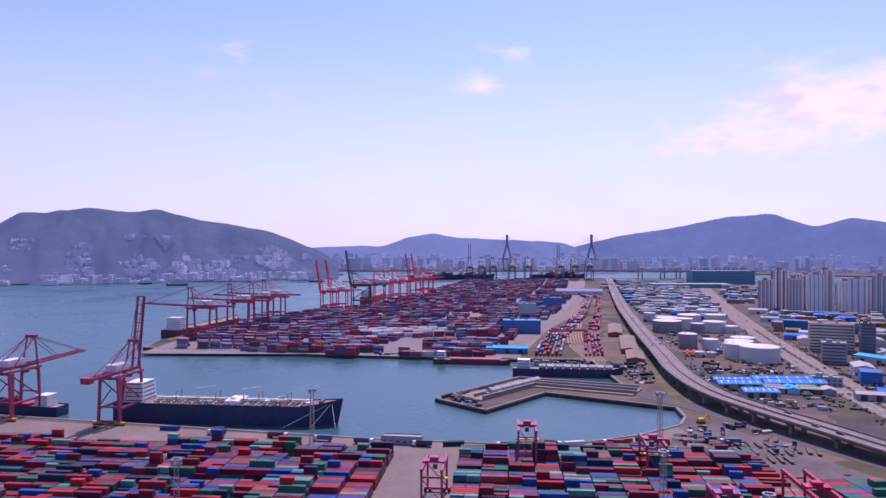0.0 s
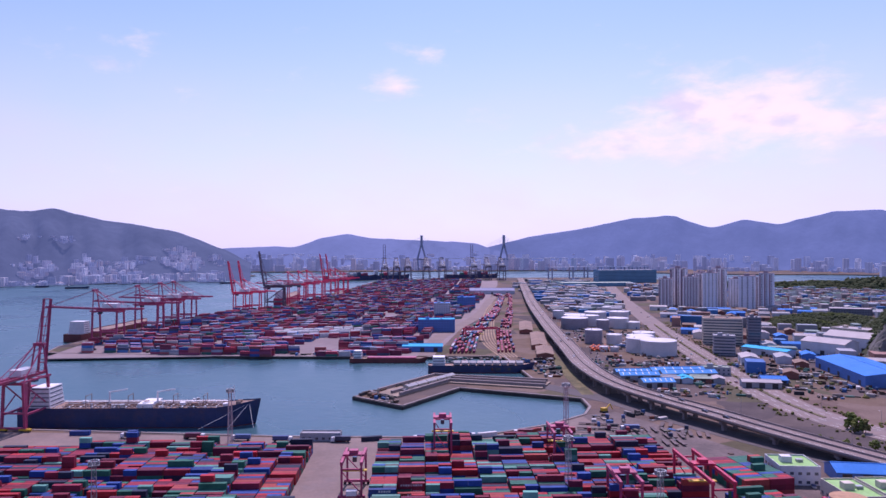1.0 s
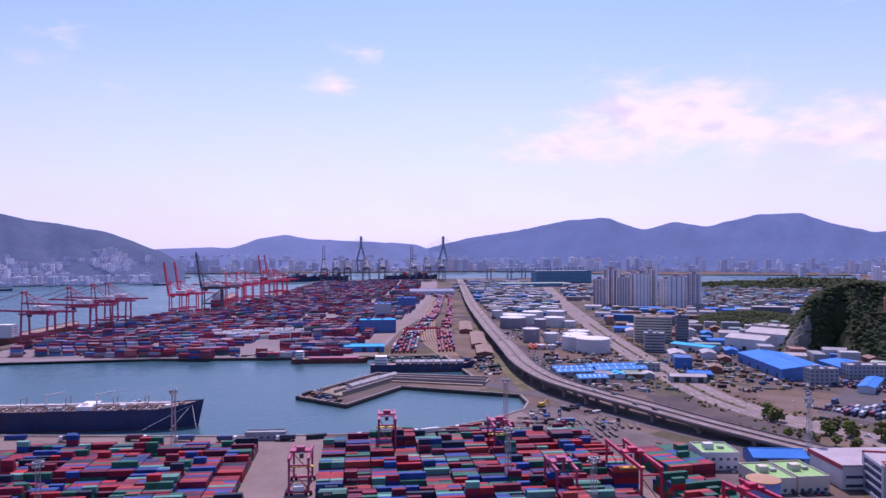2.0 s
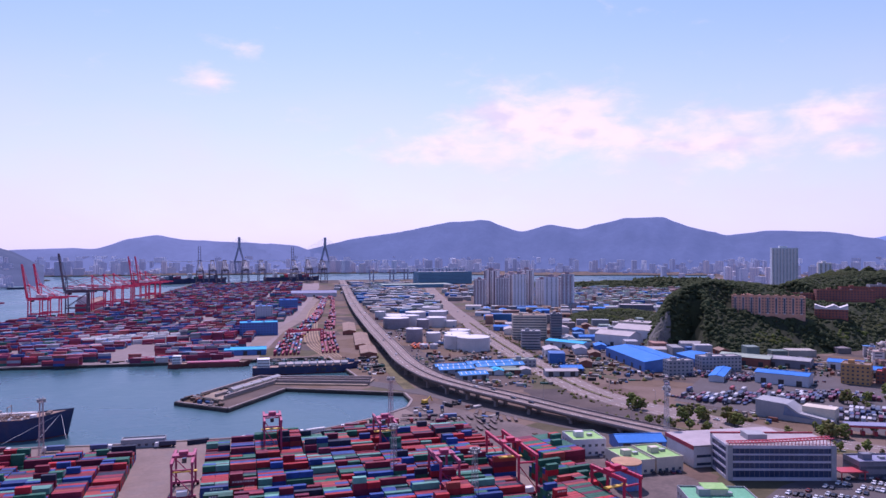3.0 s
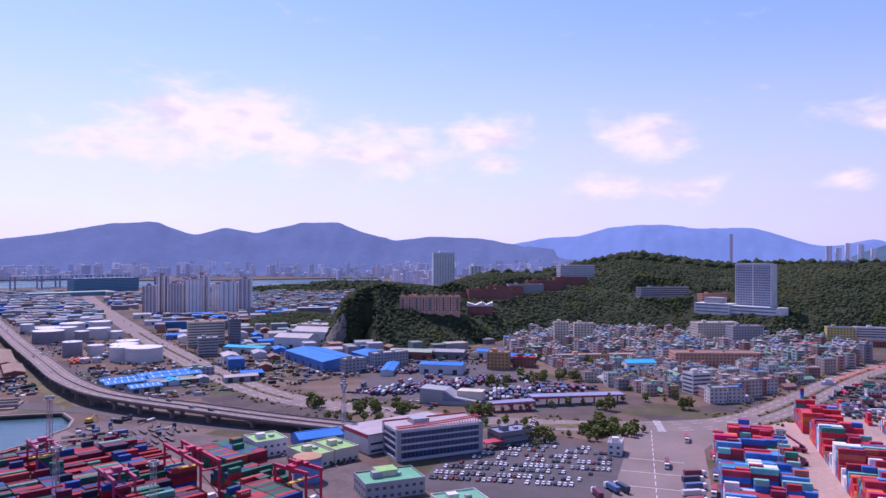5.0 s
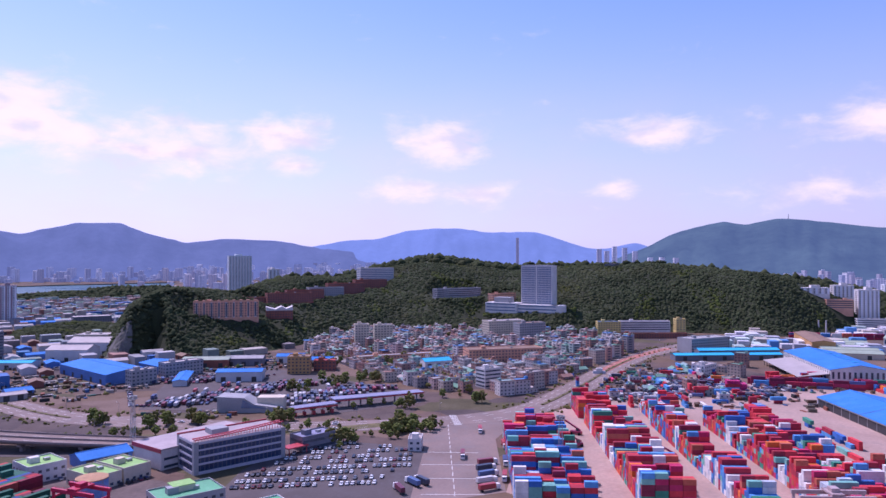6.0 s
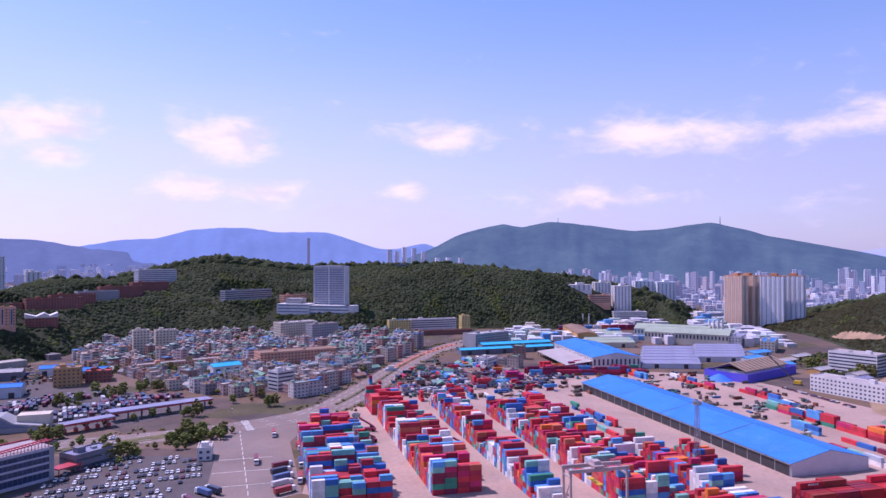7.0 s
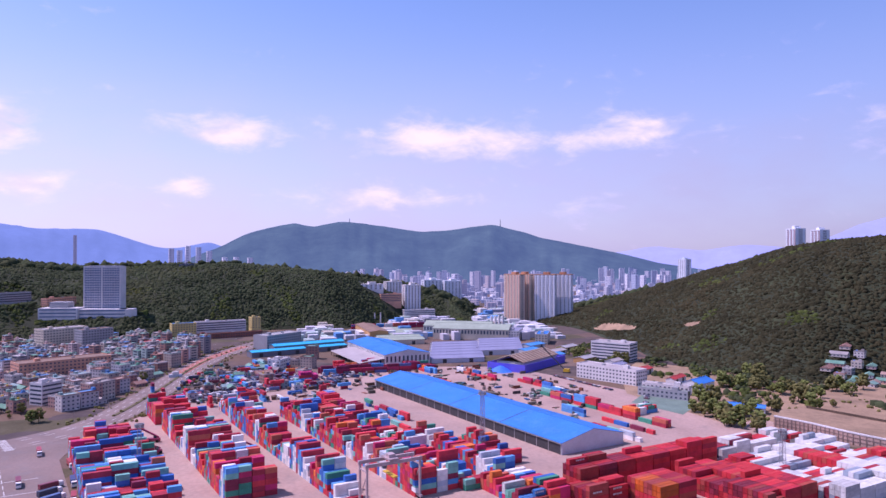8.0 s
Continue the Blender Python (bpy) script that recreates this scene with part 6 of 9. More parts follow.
# ---------------------------------------------------------------- harbour bridge
br = thing("cable_stayed_bridge", 0, 0, 0, 0, "hazy grey cable-stayed harbour bridge with two tall towers", "bridge")
M_BRIDGE = material("bridge_concrete", (0.30, 0.31, 0.42), rough=0.9, vary=0.15, big=0.02, fine=0.2)
# pale deck concrete; the main deck's distance haze is put into this bluish colour
M_PALE_HAZED_DECK = material("pale_hazed_bridge_concrete", (0.62, 0.62, 0.72), rough=0.9, vary=0.15, big=0.02, fine=0.2)
t0, t1 = Vector((318, 3521, 0)), Vector((725, 3463, 0))
axis = (t1 - t0).normalized()
side = Vector((-axis.y, axis.x, 0))
for base in (t0, t1):
    g = Geo()
    for s in (-1, 1):
        g.bar(base + side * 9 * s + axis * 14 * s, base + side * 9 * s + axis * 20 * s + Vector((0, 0, 58)), 8)
        g.bar(base + side * 9 * s + axis * 20 * s + Vector((0, 0, 58)), base + axis * 3 * s + Vector((0, 0, 125)), 7)
    g.bar(base + Vector((0, 0, 120)), base + Vector((0, 0, 176)), 11)
    g.bar(base - axis * 22 + Vector((0, 0, 56)), base + axis * 22 + Vector((0, 0, 56)), 6)
    part("tower", g, M_BRIDGE, br)
    for k in range(9):
        for s in (-1, 1):
            part("stay_cable", Geo().bar(base + Vector((0, 0, 172 - 4 * k)), base + axis * s * (200 - 18 * k) + Vector((0, 0, 62)), 0.5), M_BRIDGE, br)
part("deck", Geo().bar(t0 - axis * 420 + Vector((0, 0, 60)), t1 + axis * 330 + Vector((0, 0, 60)), 16, 2.4), M_PALE_HAZED_DECK, br)
ap = thing("approach_viaduct", 0, 0, 0, 0, "long pale approach viaduct over the bay on paired piers", "bridge")
AP = smooth_line([(690, 2480, 42), (780, 2520, 42), (900, 2620, 40), (1050, 2750, 36), (1250, 2950, 30)], 40)
for a, b in zip(AP, AP[1:]):
    part("deck", Geo().bar(a, b, 16, 3), M_PALE_HAZED_DECK, ap)
for k, p in enumerate(AP):
    if k % 2 == 0:
        g = Geo().box(p[0] - 9, p[0] - 5, p[1] - 2, p[1] + 2, -6, p[2] - 1).box(p[0] + 5, p[0] + 9, p[1] - 2, p[1] + 2, -6, p[2] - 1)
        part("pier", g, M_BRIDGE, ap)


# ---------------------------------------------------------------- storage tanks
def storage_tank(x, y, r, h, mat=M_TANK, label="white cylindrical oil storage tank with a domed roof"):
    t = thing("storage_tank", x, y, 0, random.uniform(0, 360), label, "storage tank", "oil storage tanks")
    shell = Geo().round(0, 0, 0, h, r, 36)
    part("shell", shell, mat, t)
    part("roof", Geo().round(0, 0, h, h + 0.35, r * 1.012, 36, r * 1.0, dome=r * 0.09), M_TANK, t)
    for zz in (0.33, 0.66, 0.97):
        part("wind_girder", Geo().round(0, 0, h * zz, h * zz + 0.25, r + 0.22, 36), mat, t)
    g = Geo()
    n_ = int(h * 2.2)
    for k in range(n_):
        a = 1.6 * k / n_
        g.box(-0.5, 0.5, -0.2, 0.2, 0, 0.12, Matrix.Translation(((r + 0.6) * math.cos(a), (r + 0.6) * math.sin(a), h * (k + 0.5) / n_)) @ Matrix.Rotation(a, 4, "Z"))
    part("stair", g, M_GALV, t, "spiral steel stair")
    g = Geo()
    for k in range(36):
        a = 2 * math.pi * k / 36
        g.box(-0.05, 0.05, -0.05, 0.05, h, h + 1.3, Matrix.Translation((r * math.cos(a), r * math.sin(a), 0)))
    tagged(part("railing", g, M_TRIM, t), kind="stuff")
    part("manway", Geo().round(r * 0.5, 0, h + r * 0.04, h + r * 0.05 + 1.0, 0.7, 10), M_GALV, t)
    return t


random.seed(3)
for x, y, r, h, grey in ((318, 712, 19, 15, 0), (306, 733, 15, 15, 0), (318, 762, 15, 14, 0), (334, 790, 13, 14, 0), (279, 808, 10.5, 16, 1), (301, 798, 9, 11, 0), (304, 962, 19, 15, 1), (318, 1000, 18, 15, 0), (339, 944, 9, 13, 1), (366, 958, 15, 14, 0),
                       (384, 948, 10, 9, 0), (336, 990, 13, 15, 0), (319, 1096, 9, 13, 0), (370, 1066, 17, 13, 0), (409, 1066, 15, 13, 0), (268, 742, 5, 5, 0), (279, 738, 4.5, 5, 0)):
    storage_tank(x, y, r, h, M_TANK_GREY if grey else M_TANK, "weathered grey cylindrical oil storage tank with a pale roof" if grey else "white cylindrical oil storage tank with a domed roof")
pipes = thing("pipe_stack", 266, 752, 0, 62, "long stack of bright orange-red pipes beside the tanks", "pipes")
for k in range(9):
    part("pipe", Geo().round(0, 0, -13, 13, 0.9, 8), M_ORANGE, pipes).matrix_basis = pose(0, -9 + 2.1 * k, 0.9 + 1.5 * (k % 3), 0, 90, 0)
t = thing("cylinder_silo", 197, 253, 0, 0, "sun-bleached blue round tank with a rusty flat roof", "storage tank")
part("shell", Geo().round(0, 0, 0, 12, 7.2, 32), M_BLUE_DRUM, t)
part("roof", Geo().round(0, 0, 12, 12.5, 7.35, 32, dome=0.5), M_RUST_TOP, t, "rusty orange-brown roof")
part("rim", Geo().round(0, 0, 11.4, 11.7, 7.4, 32), M_BLUE_DRUM, t)
ladder = Geo().box(-0.3, -0.22, -7.6, -7.5, 0, 12.6).box(0.22, 0.3, -7.6, -7.5, 0, 12.6)
for k in range(30):
    ladder.box(-0.3, 0.3, -7.58, -7.52, 0.4 * k, 0.4 * k + 0.05)
part("ladder", ladder, M_GALV, t)
# ---------------------------------------------------------------- buildings
def windows(t, w, d, floors, fh, style, glass, sides=(0, 1, 2, 3), z0=0.0):
    """A ring of windows for each floor of a w by d block: style is 'band' or 'punched'."""
    for k in range(floors):
        g = Geo()
        za, zb = z0 + k * fh, z0 + k * fh
        for s in sides:
            span = w if s % 2 == 0 else d
            off = (d if s % 2 == 0 else w) / 2
            m = pose(0, 0, 0, 0, 0, 90 * s)
            if style == "band":
                g.box(-span / 2 + 0.7, span / 2 - 0.7, -off - 0.06, -off + 0.02, za + 1.0, za + 2.4, m)
                for i in range(1, max(2, int(span / 3))):
                    x = -span / 2 + 0.7 + (span - 1.4) * i / max(2, int(span / 3))
                    g.box(x - 0.06, x + 0.06, -off - 0.12, -off, za + 1.0, za + 2.4, m)
            else:
                c = max(1, int(span / 3.6))
                for i in range(c):
                    x = -span / 2 + span * (i + 0.5) / c
                    g.box(x - 0.85, x + 0.85, -off - 0.06, -off + 0.02, za + 0.9, za + 2.3, m)
        tagged(part("window_band", g, glass, t), kind="stuff")


def building(name, x, y, z, rz, w, d, floors, wall, roof, label, category="building", style="punched", fh=3.3, glass=None, sides=(0, 1, 2, 3), extra=True, base=6.0):
    """A flat-roofed block with parapet, window rows, roof stair-house and plant."""
    t = thing(name, x, y, z, rz, label, category)
    h = floors * fh
    part("wall", Geo().box(-w / 2, w / 2, -d / 2, d / 2, -base if z > 1 else 0, h), M_WALLS[wall], t)
    part("roof", Geo().box(-w / 2 + 0.3, w / 2 - 0.3, -d / 2 + 0.3, d / 2 - 0.3, h, h + 0.25), M_ROOFS[roof], t)
    par = Geo()
    for a0, a1, b0, b1 in ((-w / 2, w / 2, -d / 2, -d / 2 + 0.3), (-w / 2, w / 2, d / 2 - 0.3, d / 2), (-w / 2, -w / 2 + 0.3, -d / 2 + 0.3, d / 2 - 0.3), (w / 2 - 0.3, w / 2, -d / 2 + 0.3, d / 2 - 0.3)):
        par.box(a0, a1, b0, b1, h + 0.003, h + 1.0)
    part("parapet", par, M_WALLS[wall], t)
    windows(t, w, d, floors, fh, style, glass or M_GLASS, sides)
    if extra:
        part("stair_house", Geo().box(-w * 0.3, -w * 0.3 + min(5, w * 0.3), -2, 2, h + 0.25, h + 3.2), M_WALLS[wall], t)
        part("roof_plant", Geo().box(w * 0.1, w * 0.1 + min(3, w * 0.2), -1.2, 1.0, h + 0.25, h + 1.6), M_GALV, t)
    return t


def shed(name, x, y, rz, w, d, eave, ridge, wall, roof, label, category="warehouse", z=0.0, doors=3, skylights=0, clerestory=False):
    """A gabled shed, ridge along local x."""
    t = thing(name, x, y, z, rz, label, category)
    g = Geo().profile([(-d / 2, 0), (d / 2, 0), (d / 2, eave), (0, ridge), (-d / 2, eave)], -w / 2, w / 2)
    part("wall", g, M_WALLS[wall], t).matrix_basis = pose(0, 0, 0, 0, 0, 90)
    rise = ridge - eave
    k = 0.6 / (d / 2)
    for s in (-1, 1):
        outline = [(0, ridge + 0.05), (s * (d / 2 + 0.6), eave - rise * k + 0.05), (s * (d / 2 + 0.6), eave - rise * k + 0.28), (0, ridge + 0.28)]
        if s > 0:
            outline = outline[::-1]
        part("roof_slope", Geo().profile(outline, -w / 2 - 0.5, w / 2 + 0.5), M_ROOFS[roof], t).matrix_basis = pose(0, 0, 0, 0, 0, 90)
    part("ridge_cap", Geo().box(-w / 2 - 0.5, w / 2 + 0.5, -0.4, 0.4, ridge + 0.2, ridge + 0.45), M_ROOFS[roof], t)
    for i in range(doors):
        xx = -w / 2 + w * (i + 0.5) / doors
        for s in (-1, 1):
            part("door", Geo().box(xx - 2.2, xx + 2.2, s * d / 2 - 0.08, s * d / 2 + 0.08, 0, min(4.6, eave - 0.6)), M_DARK, t)
    for i in range(skylights):
        xx = -w / 2 + w * (i + 0.5) / skylights
        for s in (-1, 1):
            y0, y1 = s * d * 0.1, s * d * 0.4
            zz = lambda q: ridge - rise * abs(q) / (d / 2) + 0.33
            g = Geo().put([(xx - 0.35, y0, zz(y0)), (xx + 0.35, y0, zz(y0)), (xx + 0.35, y1, zz(y1)), (xx - 0.35, y1, zz(y1))], [(0, 1, 2, 3) if s > 0 else (3, 2, 1, 0)])
            part("skylight", g, M_TRIM, t)
    if clerestory:
        for s in (-1, 1):
            g = Geo()
            c = int(w / 4.5)
            for i in range(c):
                xx = -w / 2 + w * (i + 0.5) / c
                g.box(xx - 1.0, xx + 1.0, s * d / 2 - 0.07, s * d / 2 + 0.07, eave * 0.55, eave * 0.88)
            tagged(part("window_row", g, M_GLASS, t), kind="stuff")
        g = Geo()
        c = int(d / 4.5)
        for i in range(c):
            yy = -d / 2 + d * (i + 0.5) / c
            for s in (-1, 1):
                g.box(s * w / 2 - 0.07, s * w / 2 + 0.07, yy - 1.0, yy + 1.0, eave * 0.35, eave * 0.85)
        tagged(part("window_row", g, M_GLASS, t), kind="stuff")
    return t


# ---- the port office with its swept red roof edge
def port_office():
    t = thing("port_office", 279, 243, 0, -22, "grey port office with blue glass bands and red roof edge", "office building")
    w, d, h = 54, 24, 17
    # wall between the glass bands
    for k in range(5):
        z0 = (0, 5.0, 8.8, 12.6, 16.0)[k]
        z1 = (1.6, 6.0, 9.8, 13.4, 17.4)[k]
        part("spandrel", Geo().box(-w / 2, w / 2, -d / 2, d / 2, z0, z1), M_WALLS["lavender"], t)
    for k in range(4):
        z0 = (1.6, 6.0, 9.8, 13.4)[k]
        z1 = (5.0, 8.8, 12.6, 16.0)[k]
        band_ = part("window_band", Geo().box(-w / 2 + 0.5, w / 2 - 0.5, -d / 2 + 0.5, d / 2 - 0.5, z0, z1), M_GLASS_NAVY, t, "dark blue glass window band")
        g = Geo()
        for i in range(22):
            x = -w / 2 + w * (i + 0.5) / 22
            g.box(x - 0.07, x + 0.07, -d / 2 + 0.3, -d / 2 + 0.6, z0, z1)
        for i in range(12):
            yy = -d / 2 + d * (i + 0.5) / 12
            g.box(-w / 2 + 0.3, -w / 2 + 0.6, yy - 0.12, yy + 0.12, z0, z1)
        tagged(part("mullion_grid", g, M_WALLS["dark"], band_), kind="stuff")
    for sx in (-w / 2, w / 2 - 2.5):
        for sy in (-d / 2, d / 2 - 2.5):
            part("corner_pier", Geo().box(sx - 0.05, sx + 2.55, sy - 0.05, sy + 2.55, 0, h + 0.4), M_WALLS["grey"], t)
    part("roof", Geo().box(-w / 2 + 0.4, w / 2 - 0.4, -d / 2 + 0.4, d / 2 - 0.4, h + 0.4, h + 0.55), M_ROOFS["office"], t, "pale flat roof")
    part("plant_room", Geo().box(-w / 2 + 14, -w / 2 + 24, -2, 7, h + 0.5, h + 3.5), M_WALLS["grey"], t)
    rim = Geo()
    for k in range(30):
        x0, x1 = -w / 2 + 1 + (w - 2) * k / 30, -w / 2 + 1 + (w - 2) * (k + 1) / 30
        lift = 2.4 * (k / 30) ** 1.6
        rim.bar((x0, -d / 2 + 0.6, h + 1.6 + lift), (x1, -d / 2 + 0.6, h + 1.7 + lift), 0.7, 0.5)
        rim.bar((x0, -d / 2 + 4.6, h + 1.6 + lift), (x1, -d / 2 + 4.6, h + 1.7 + lift), 0.7, 0.5)
        rim.bar((x0, -d / 2 + 0.6, h + 1.6 + lift), (x0, -d / 2 + 4.6, h + 1.6 + lift), 0.4)
        rim.bar((x0, -d / 2 + 0.6, h), (x0, -d / 2 + 0.6, h + 1.6 + lift), 0.25)
    part("roof_pergola", rim, M_RED_TRIM, t, "red steel roof pergola sweeping upwards")
    for sy in (d / 2 - 0.5,):
        part("roof_edge", Geo().box(-w / 2, w / 2, sy, sy + 0.6, h + 0.6, h + 1.4), M_RED_TRIM, t)
    hall = thing("port_hall", 282, 273, 0, -10, "low white hall with pale roof and red band behind offices", "hall")
    part("wall", Geo().box(-32, 30, -14, 14, 0, 11), M_WALLS["white"], hall)
    part("roof", Geo().box(-32.6, 30.6, -14.6, 14.6, 11, 11.8), M_ROOFS["office"], hall)
    part("eaves_band", Geo().box(-32.8, -32.6, -14.8, 14.8, 9.6, 11.9), M_RED_TRIM, hall)
    windows(hall, 62, 28, 2, 4.2, "band", M_GLASS, (0, 1, 3))
    return t


port_office()
t = building("annex", 326, 222, 0, -19, 24, 14, 2, "dark", "lilac", "low dark grey annex with pale blue roof by the cars", "building", "band", 4.0)
t = thing("canopy", 309, 222, 0, -19, "red flat entrance canopy on posts", "canopy")
part("roof", Geo().box(-7, 7, -4, 4, 4, 4.6), M_RED_TRIM, t)
for sx in (-6, 6):
    for sy in (-3, 3):
        part("post", Geo().box(sx - 0.2, sx + 0.2, sy - 0.2, sy + 0.2, 0, 4), M_RED_TRIM, t)
building("gatehouse", 350, 163, 0, 24, 13, 8, 2, "white", "white", "small white two-storey gatehouse by the truck gate", "gatehouse")
building("workshop", 211, 313, 0, -12, 19, 20, 2, "white", "green", "white two-storey workshop with a light green roof", "workshop", fh=4.2)
shed("workshop", 245, 309, -16, 28, 17, 5, 7.5, "blue", "blue", "blue workshop with a shallow bright blue roof", "workshop")
building("workshop", 217, 278, 0, -6, 15, 25, 1, "cream", "green", "cream single-storey workshop with a bright green roof", "workshop", fh=6.5)
building("workshop", 233, 276, 0, -6, 15.5, 25, 1, "cream", "green", "cream single-storey workshop with a vivid green roof", "workshop", fh=7.0)
t = building("repair_shop", 214, 210, 0, -24, 30, 20, 2, "grey", "jade", "pale block with jade roof terraces beside the car park", "workshop", fh=3.7)
part("penthouse", Geo().box(-6, 4, -1, 7, 7.7, 10.4), M_WALLS["cream"], t)
part("penthouse_roof", Geo().box(-6.3, 4.3, -1.3, 7.3, 10.4, 10.7), M_ROOFS["green"], t)
building("repair_shop", 217, 166, 0, -24, 22, 18, 1, "white", "jade", "white block with a jade green roof", "workshop", fh=6.0)

# ---- the long blue shed of the depot
c24, s24 = math.cos(radians(U2)), math.sin(radians(U2))
x, y = depot(146, -146)
t = shed("depot_shed", x, y, U2, 252, 50, 7, 12.6, "steel", "blue", "very long open-sided depot shed with a bright blue sheet roof", "shed", doors=0)
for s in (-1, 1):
    # closed wall: a thin dark sheet stands for the shade inside open bays
    part("open_side", Geo().box(-125, 125, s * 25 - 0.1, s * 25 + 0.1, 0, 6.2), M_DARK, t, "flat dark sheet standing for the shade in open side bays")
    for k in range(23):
        part("post", Geo().box(-125.4 + 11.3 * k, -124.9 + 11.3 * k, s * 25.05 - 0.2, s * 25.05 + 0.2, 0, 6.6), M_GALV, t)
for k in (-64, 0, 64):
    for s in (-1, 1):
        g = Geo().put([(k - 0.35, 0, 12.92), (k + 0.35, 0, 12.92), (k + 0.35, s * 25.5, 7.25), (k - 0.35, s * 25.5, 7.25)], [(0, 1, 2, 3) if s > 0 else (3, 2, 1, 0)])
        part("expansion_joint", g, M_DARK, t)
part("gutter", Geo().box(-126, 126, 25.4, 26.0, 6.3, 6.7), M_GALV, t)
# ---- the big blue-roofed hall beyond it
t = shed("market_hall", 785, -74, 18, 134, 52, 12.5, 17, "white", "blue", "large white hall with arched windows and a bright blue roof", "hall", doors=0, clerestory=True)
part("lean_to", Geo().profile([(26, 8.4), (54, 5.0), (54, 5.4), (26, 8.8)], -44, 66), M_ROOFS["white"], t, "wide pale lilac lean-to roof").matrix_basis = pose(0, 0, 0, 0, 0, 90)
for k in range(12):
    part("post", Geo().box(-65 + 9.8 * k, -64.5 + 9.8 * k, 52.6, 53.1, 0, 5.2), M_DARK, t)
for k in range(9):
    part("roof_panel", Geo().profile([(-2 - 20 * (k % 2), 16.92 - 3.46 * (k % 2)), (-9 - 14 * (k % 2), 15.7 - 2.44 * (k % 2)), (-9 - 14 * (k % 2), 15.8 - 2.44 * (k % 2)), (-2 - 20 * (k % 2), 17.02 - 3.46 * (k % 2))], -50 + 11 * k, -45 + 11 * k), M_ROOFS["cyan"], t, "paler replaced roof sheet").matrix_basis = pose(0, 0, 0.24, 0, 0, 90)
shed("cyan_shed", 820, 54, -60, 68, 15, 6, 7.5, "dark", "cyan", "long dark shed with a turquoise roof", "shed")
shed("cyan_shed", 852, -2, -60, 50, 15, 6, 7.5, "dark", "cyan", "long dark shed with a turquoise roof", "shed")
shed("cyan_shed", 874, 22, -60, 96, 15, 7, 9, "dark", "cyan", "longer dark shed with a turquoise roof behind others", "shed")
building("yard_office", 716, 40, 0, -20, 24, 14, 3, "white", "white", "white three-storey yard office with red stripe windows", "office building")

# ---- warehouses between the viaduct and the hill
shed("blue_hall", 441, 560, 76, 102, 44, 9.5, 12.5, "blue", "blue", "big industrial hall with a vivid blue roof", "warehouse", doors=5)
shed("blue_hall", 492, 535, 76, 44, 34, 8, 10.5, "blue", "blue", "blue-roofed industrial hall beside the truck park", "warehouse")
building("factory_office", 428, 494, 0, -14, 24, 12, 4, "grey", "white", "pale grey five-storey factory office", "office building")
building("factory_office", 482, 502, 0, -14, 40, 14, 4, "grey", "white", "pale grey factory block with a white roof stair", "office building")
shed("white_hall", 500, 690, -62, 46, 30, 13, 17, "steel", "white", "white gabled factory hall", "factory")
shed("white_hall", 548, 715, -62, 52, 34, 15, 20, "steel", "white", "white gabled factory hall with pale roof", "factory")
building("factory", 590, 770, 0, -62, 44, 30, 5, "cream", "white", "cream multi-storey factory below the cliff", "factory")
building("cold_store", 432, 790, 0, -25, 44, 34, 9, "cream", "brown", "tall beige cold store with a brown roof box", "building", "band")
building("cold_store", 455, 760, 0, -25, 14, 20, 10, "dark", "grey", "dark grey tower block beside the cold store", "building", "band")
building("factory_office", 388, 704, 0, -25, 22, 18, 6, "grey", "grey", "grey six-storey office with window bands", "office building", "band")
shed("low_shed", 430, 690, -62, 50, 18, 7, 8.5, "steel", "cyan", "low pale shed with a turquoise roof", "warehouse")
for x, y, w, d in ((281, 590, 48, 13), (284, 575, 48, 13), (238, 586, 30, 13), (238, 572, 34, 13), (241, 541, 26, 15)):
    shed("timber_shed", x, y, -4, w, d, 5.5, 7.6, "grey", "azure", "low warehouse with a bright blue sheet roof and skylights", "warehouse", skylights=6)
building("terminal_office", 106, 956, 0, -6, 50, 26, 5, "blue", "cyan", "blue terminal office block on the far yard", "office building")
building("terminal_office", 132, 1110, 0, -6, 26, 24, 8, "steel", "blue", "tall pale blue terminal building on the far yard", "office building")
building("terminal_office", 205, 1330, 0, -6, 34, 28, 6, "blue", "blue", "blue terminal warehouse far along the yard", "warehouse")
shed("transit_shed", 70, 772, -9, 44, 16, 6, 8, "blue", "cyan", "small blue transit shed by the far quay", "warehouse")
shed("transit_shed", 330, 1720, -10, 110, 44, 9, 14, "steel", "lilac", "wide pale transit shed at the head of the terminal", "warehouse")
building("sub_station", 318, 590, 0, -19, 24, 12, 2, "grey", "sage", "weathered grey block beside the blue sheds", "building")
shed("low_shed", 342, 540, -19, 20, 16, 5, 7, "blue", "blue", "small blue-roofed shed beside the boulevard", "warehouse")
shed("low_shed", 325, 530, -19, 30, 12, 5, 6.5, "grey", "white", "pale shed with an arched roof", "warehouse")
shed("bus_hall", 486, 428, -58, 42, 22, 9, 10.5, "steel", "blue", "long bus hall with a blue roof", "depot")
shed("bus_hall", 455, 470, 40, 54, 12, 5, 6, "steel", "blue", "narrow blue-roofed vehicle shelter", "depot")
building("depot_block", 545, 405, 0, -58, 22, 20, 5, "ochre", "brown", "ochre square depot block", "building")
shed("low_shed", 590, 420, -58, 40, 20, 7, 9, "white", "blue", "blue-roofed warehouse below the wooded hill", "warehouse")
shed("low_shed", 600, 460, -58, 30, 18, 7, 9, "white", "blue", "blue-roofed warehouse below the wooded hill", "warehouse")
shed("low_shed", 535, 520, -58, 48, 24, 8, 10, "brick", "sage", "long warehouse with a faded green roof below the cliff", "warehouse")
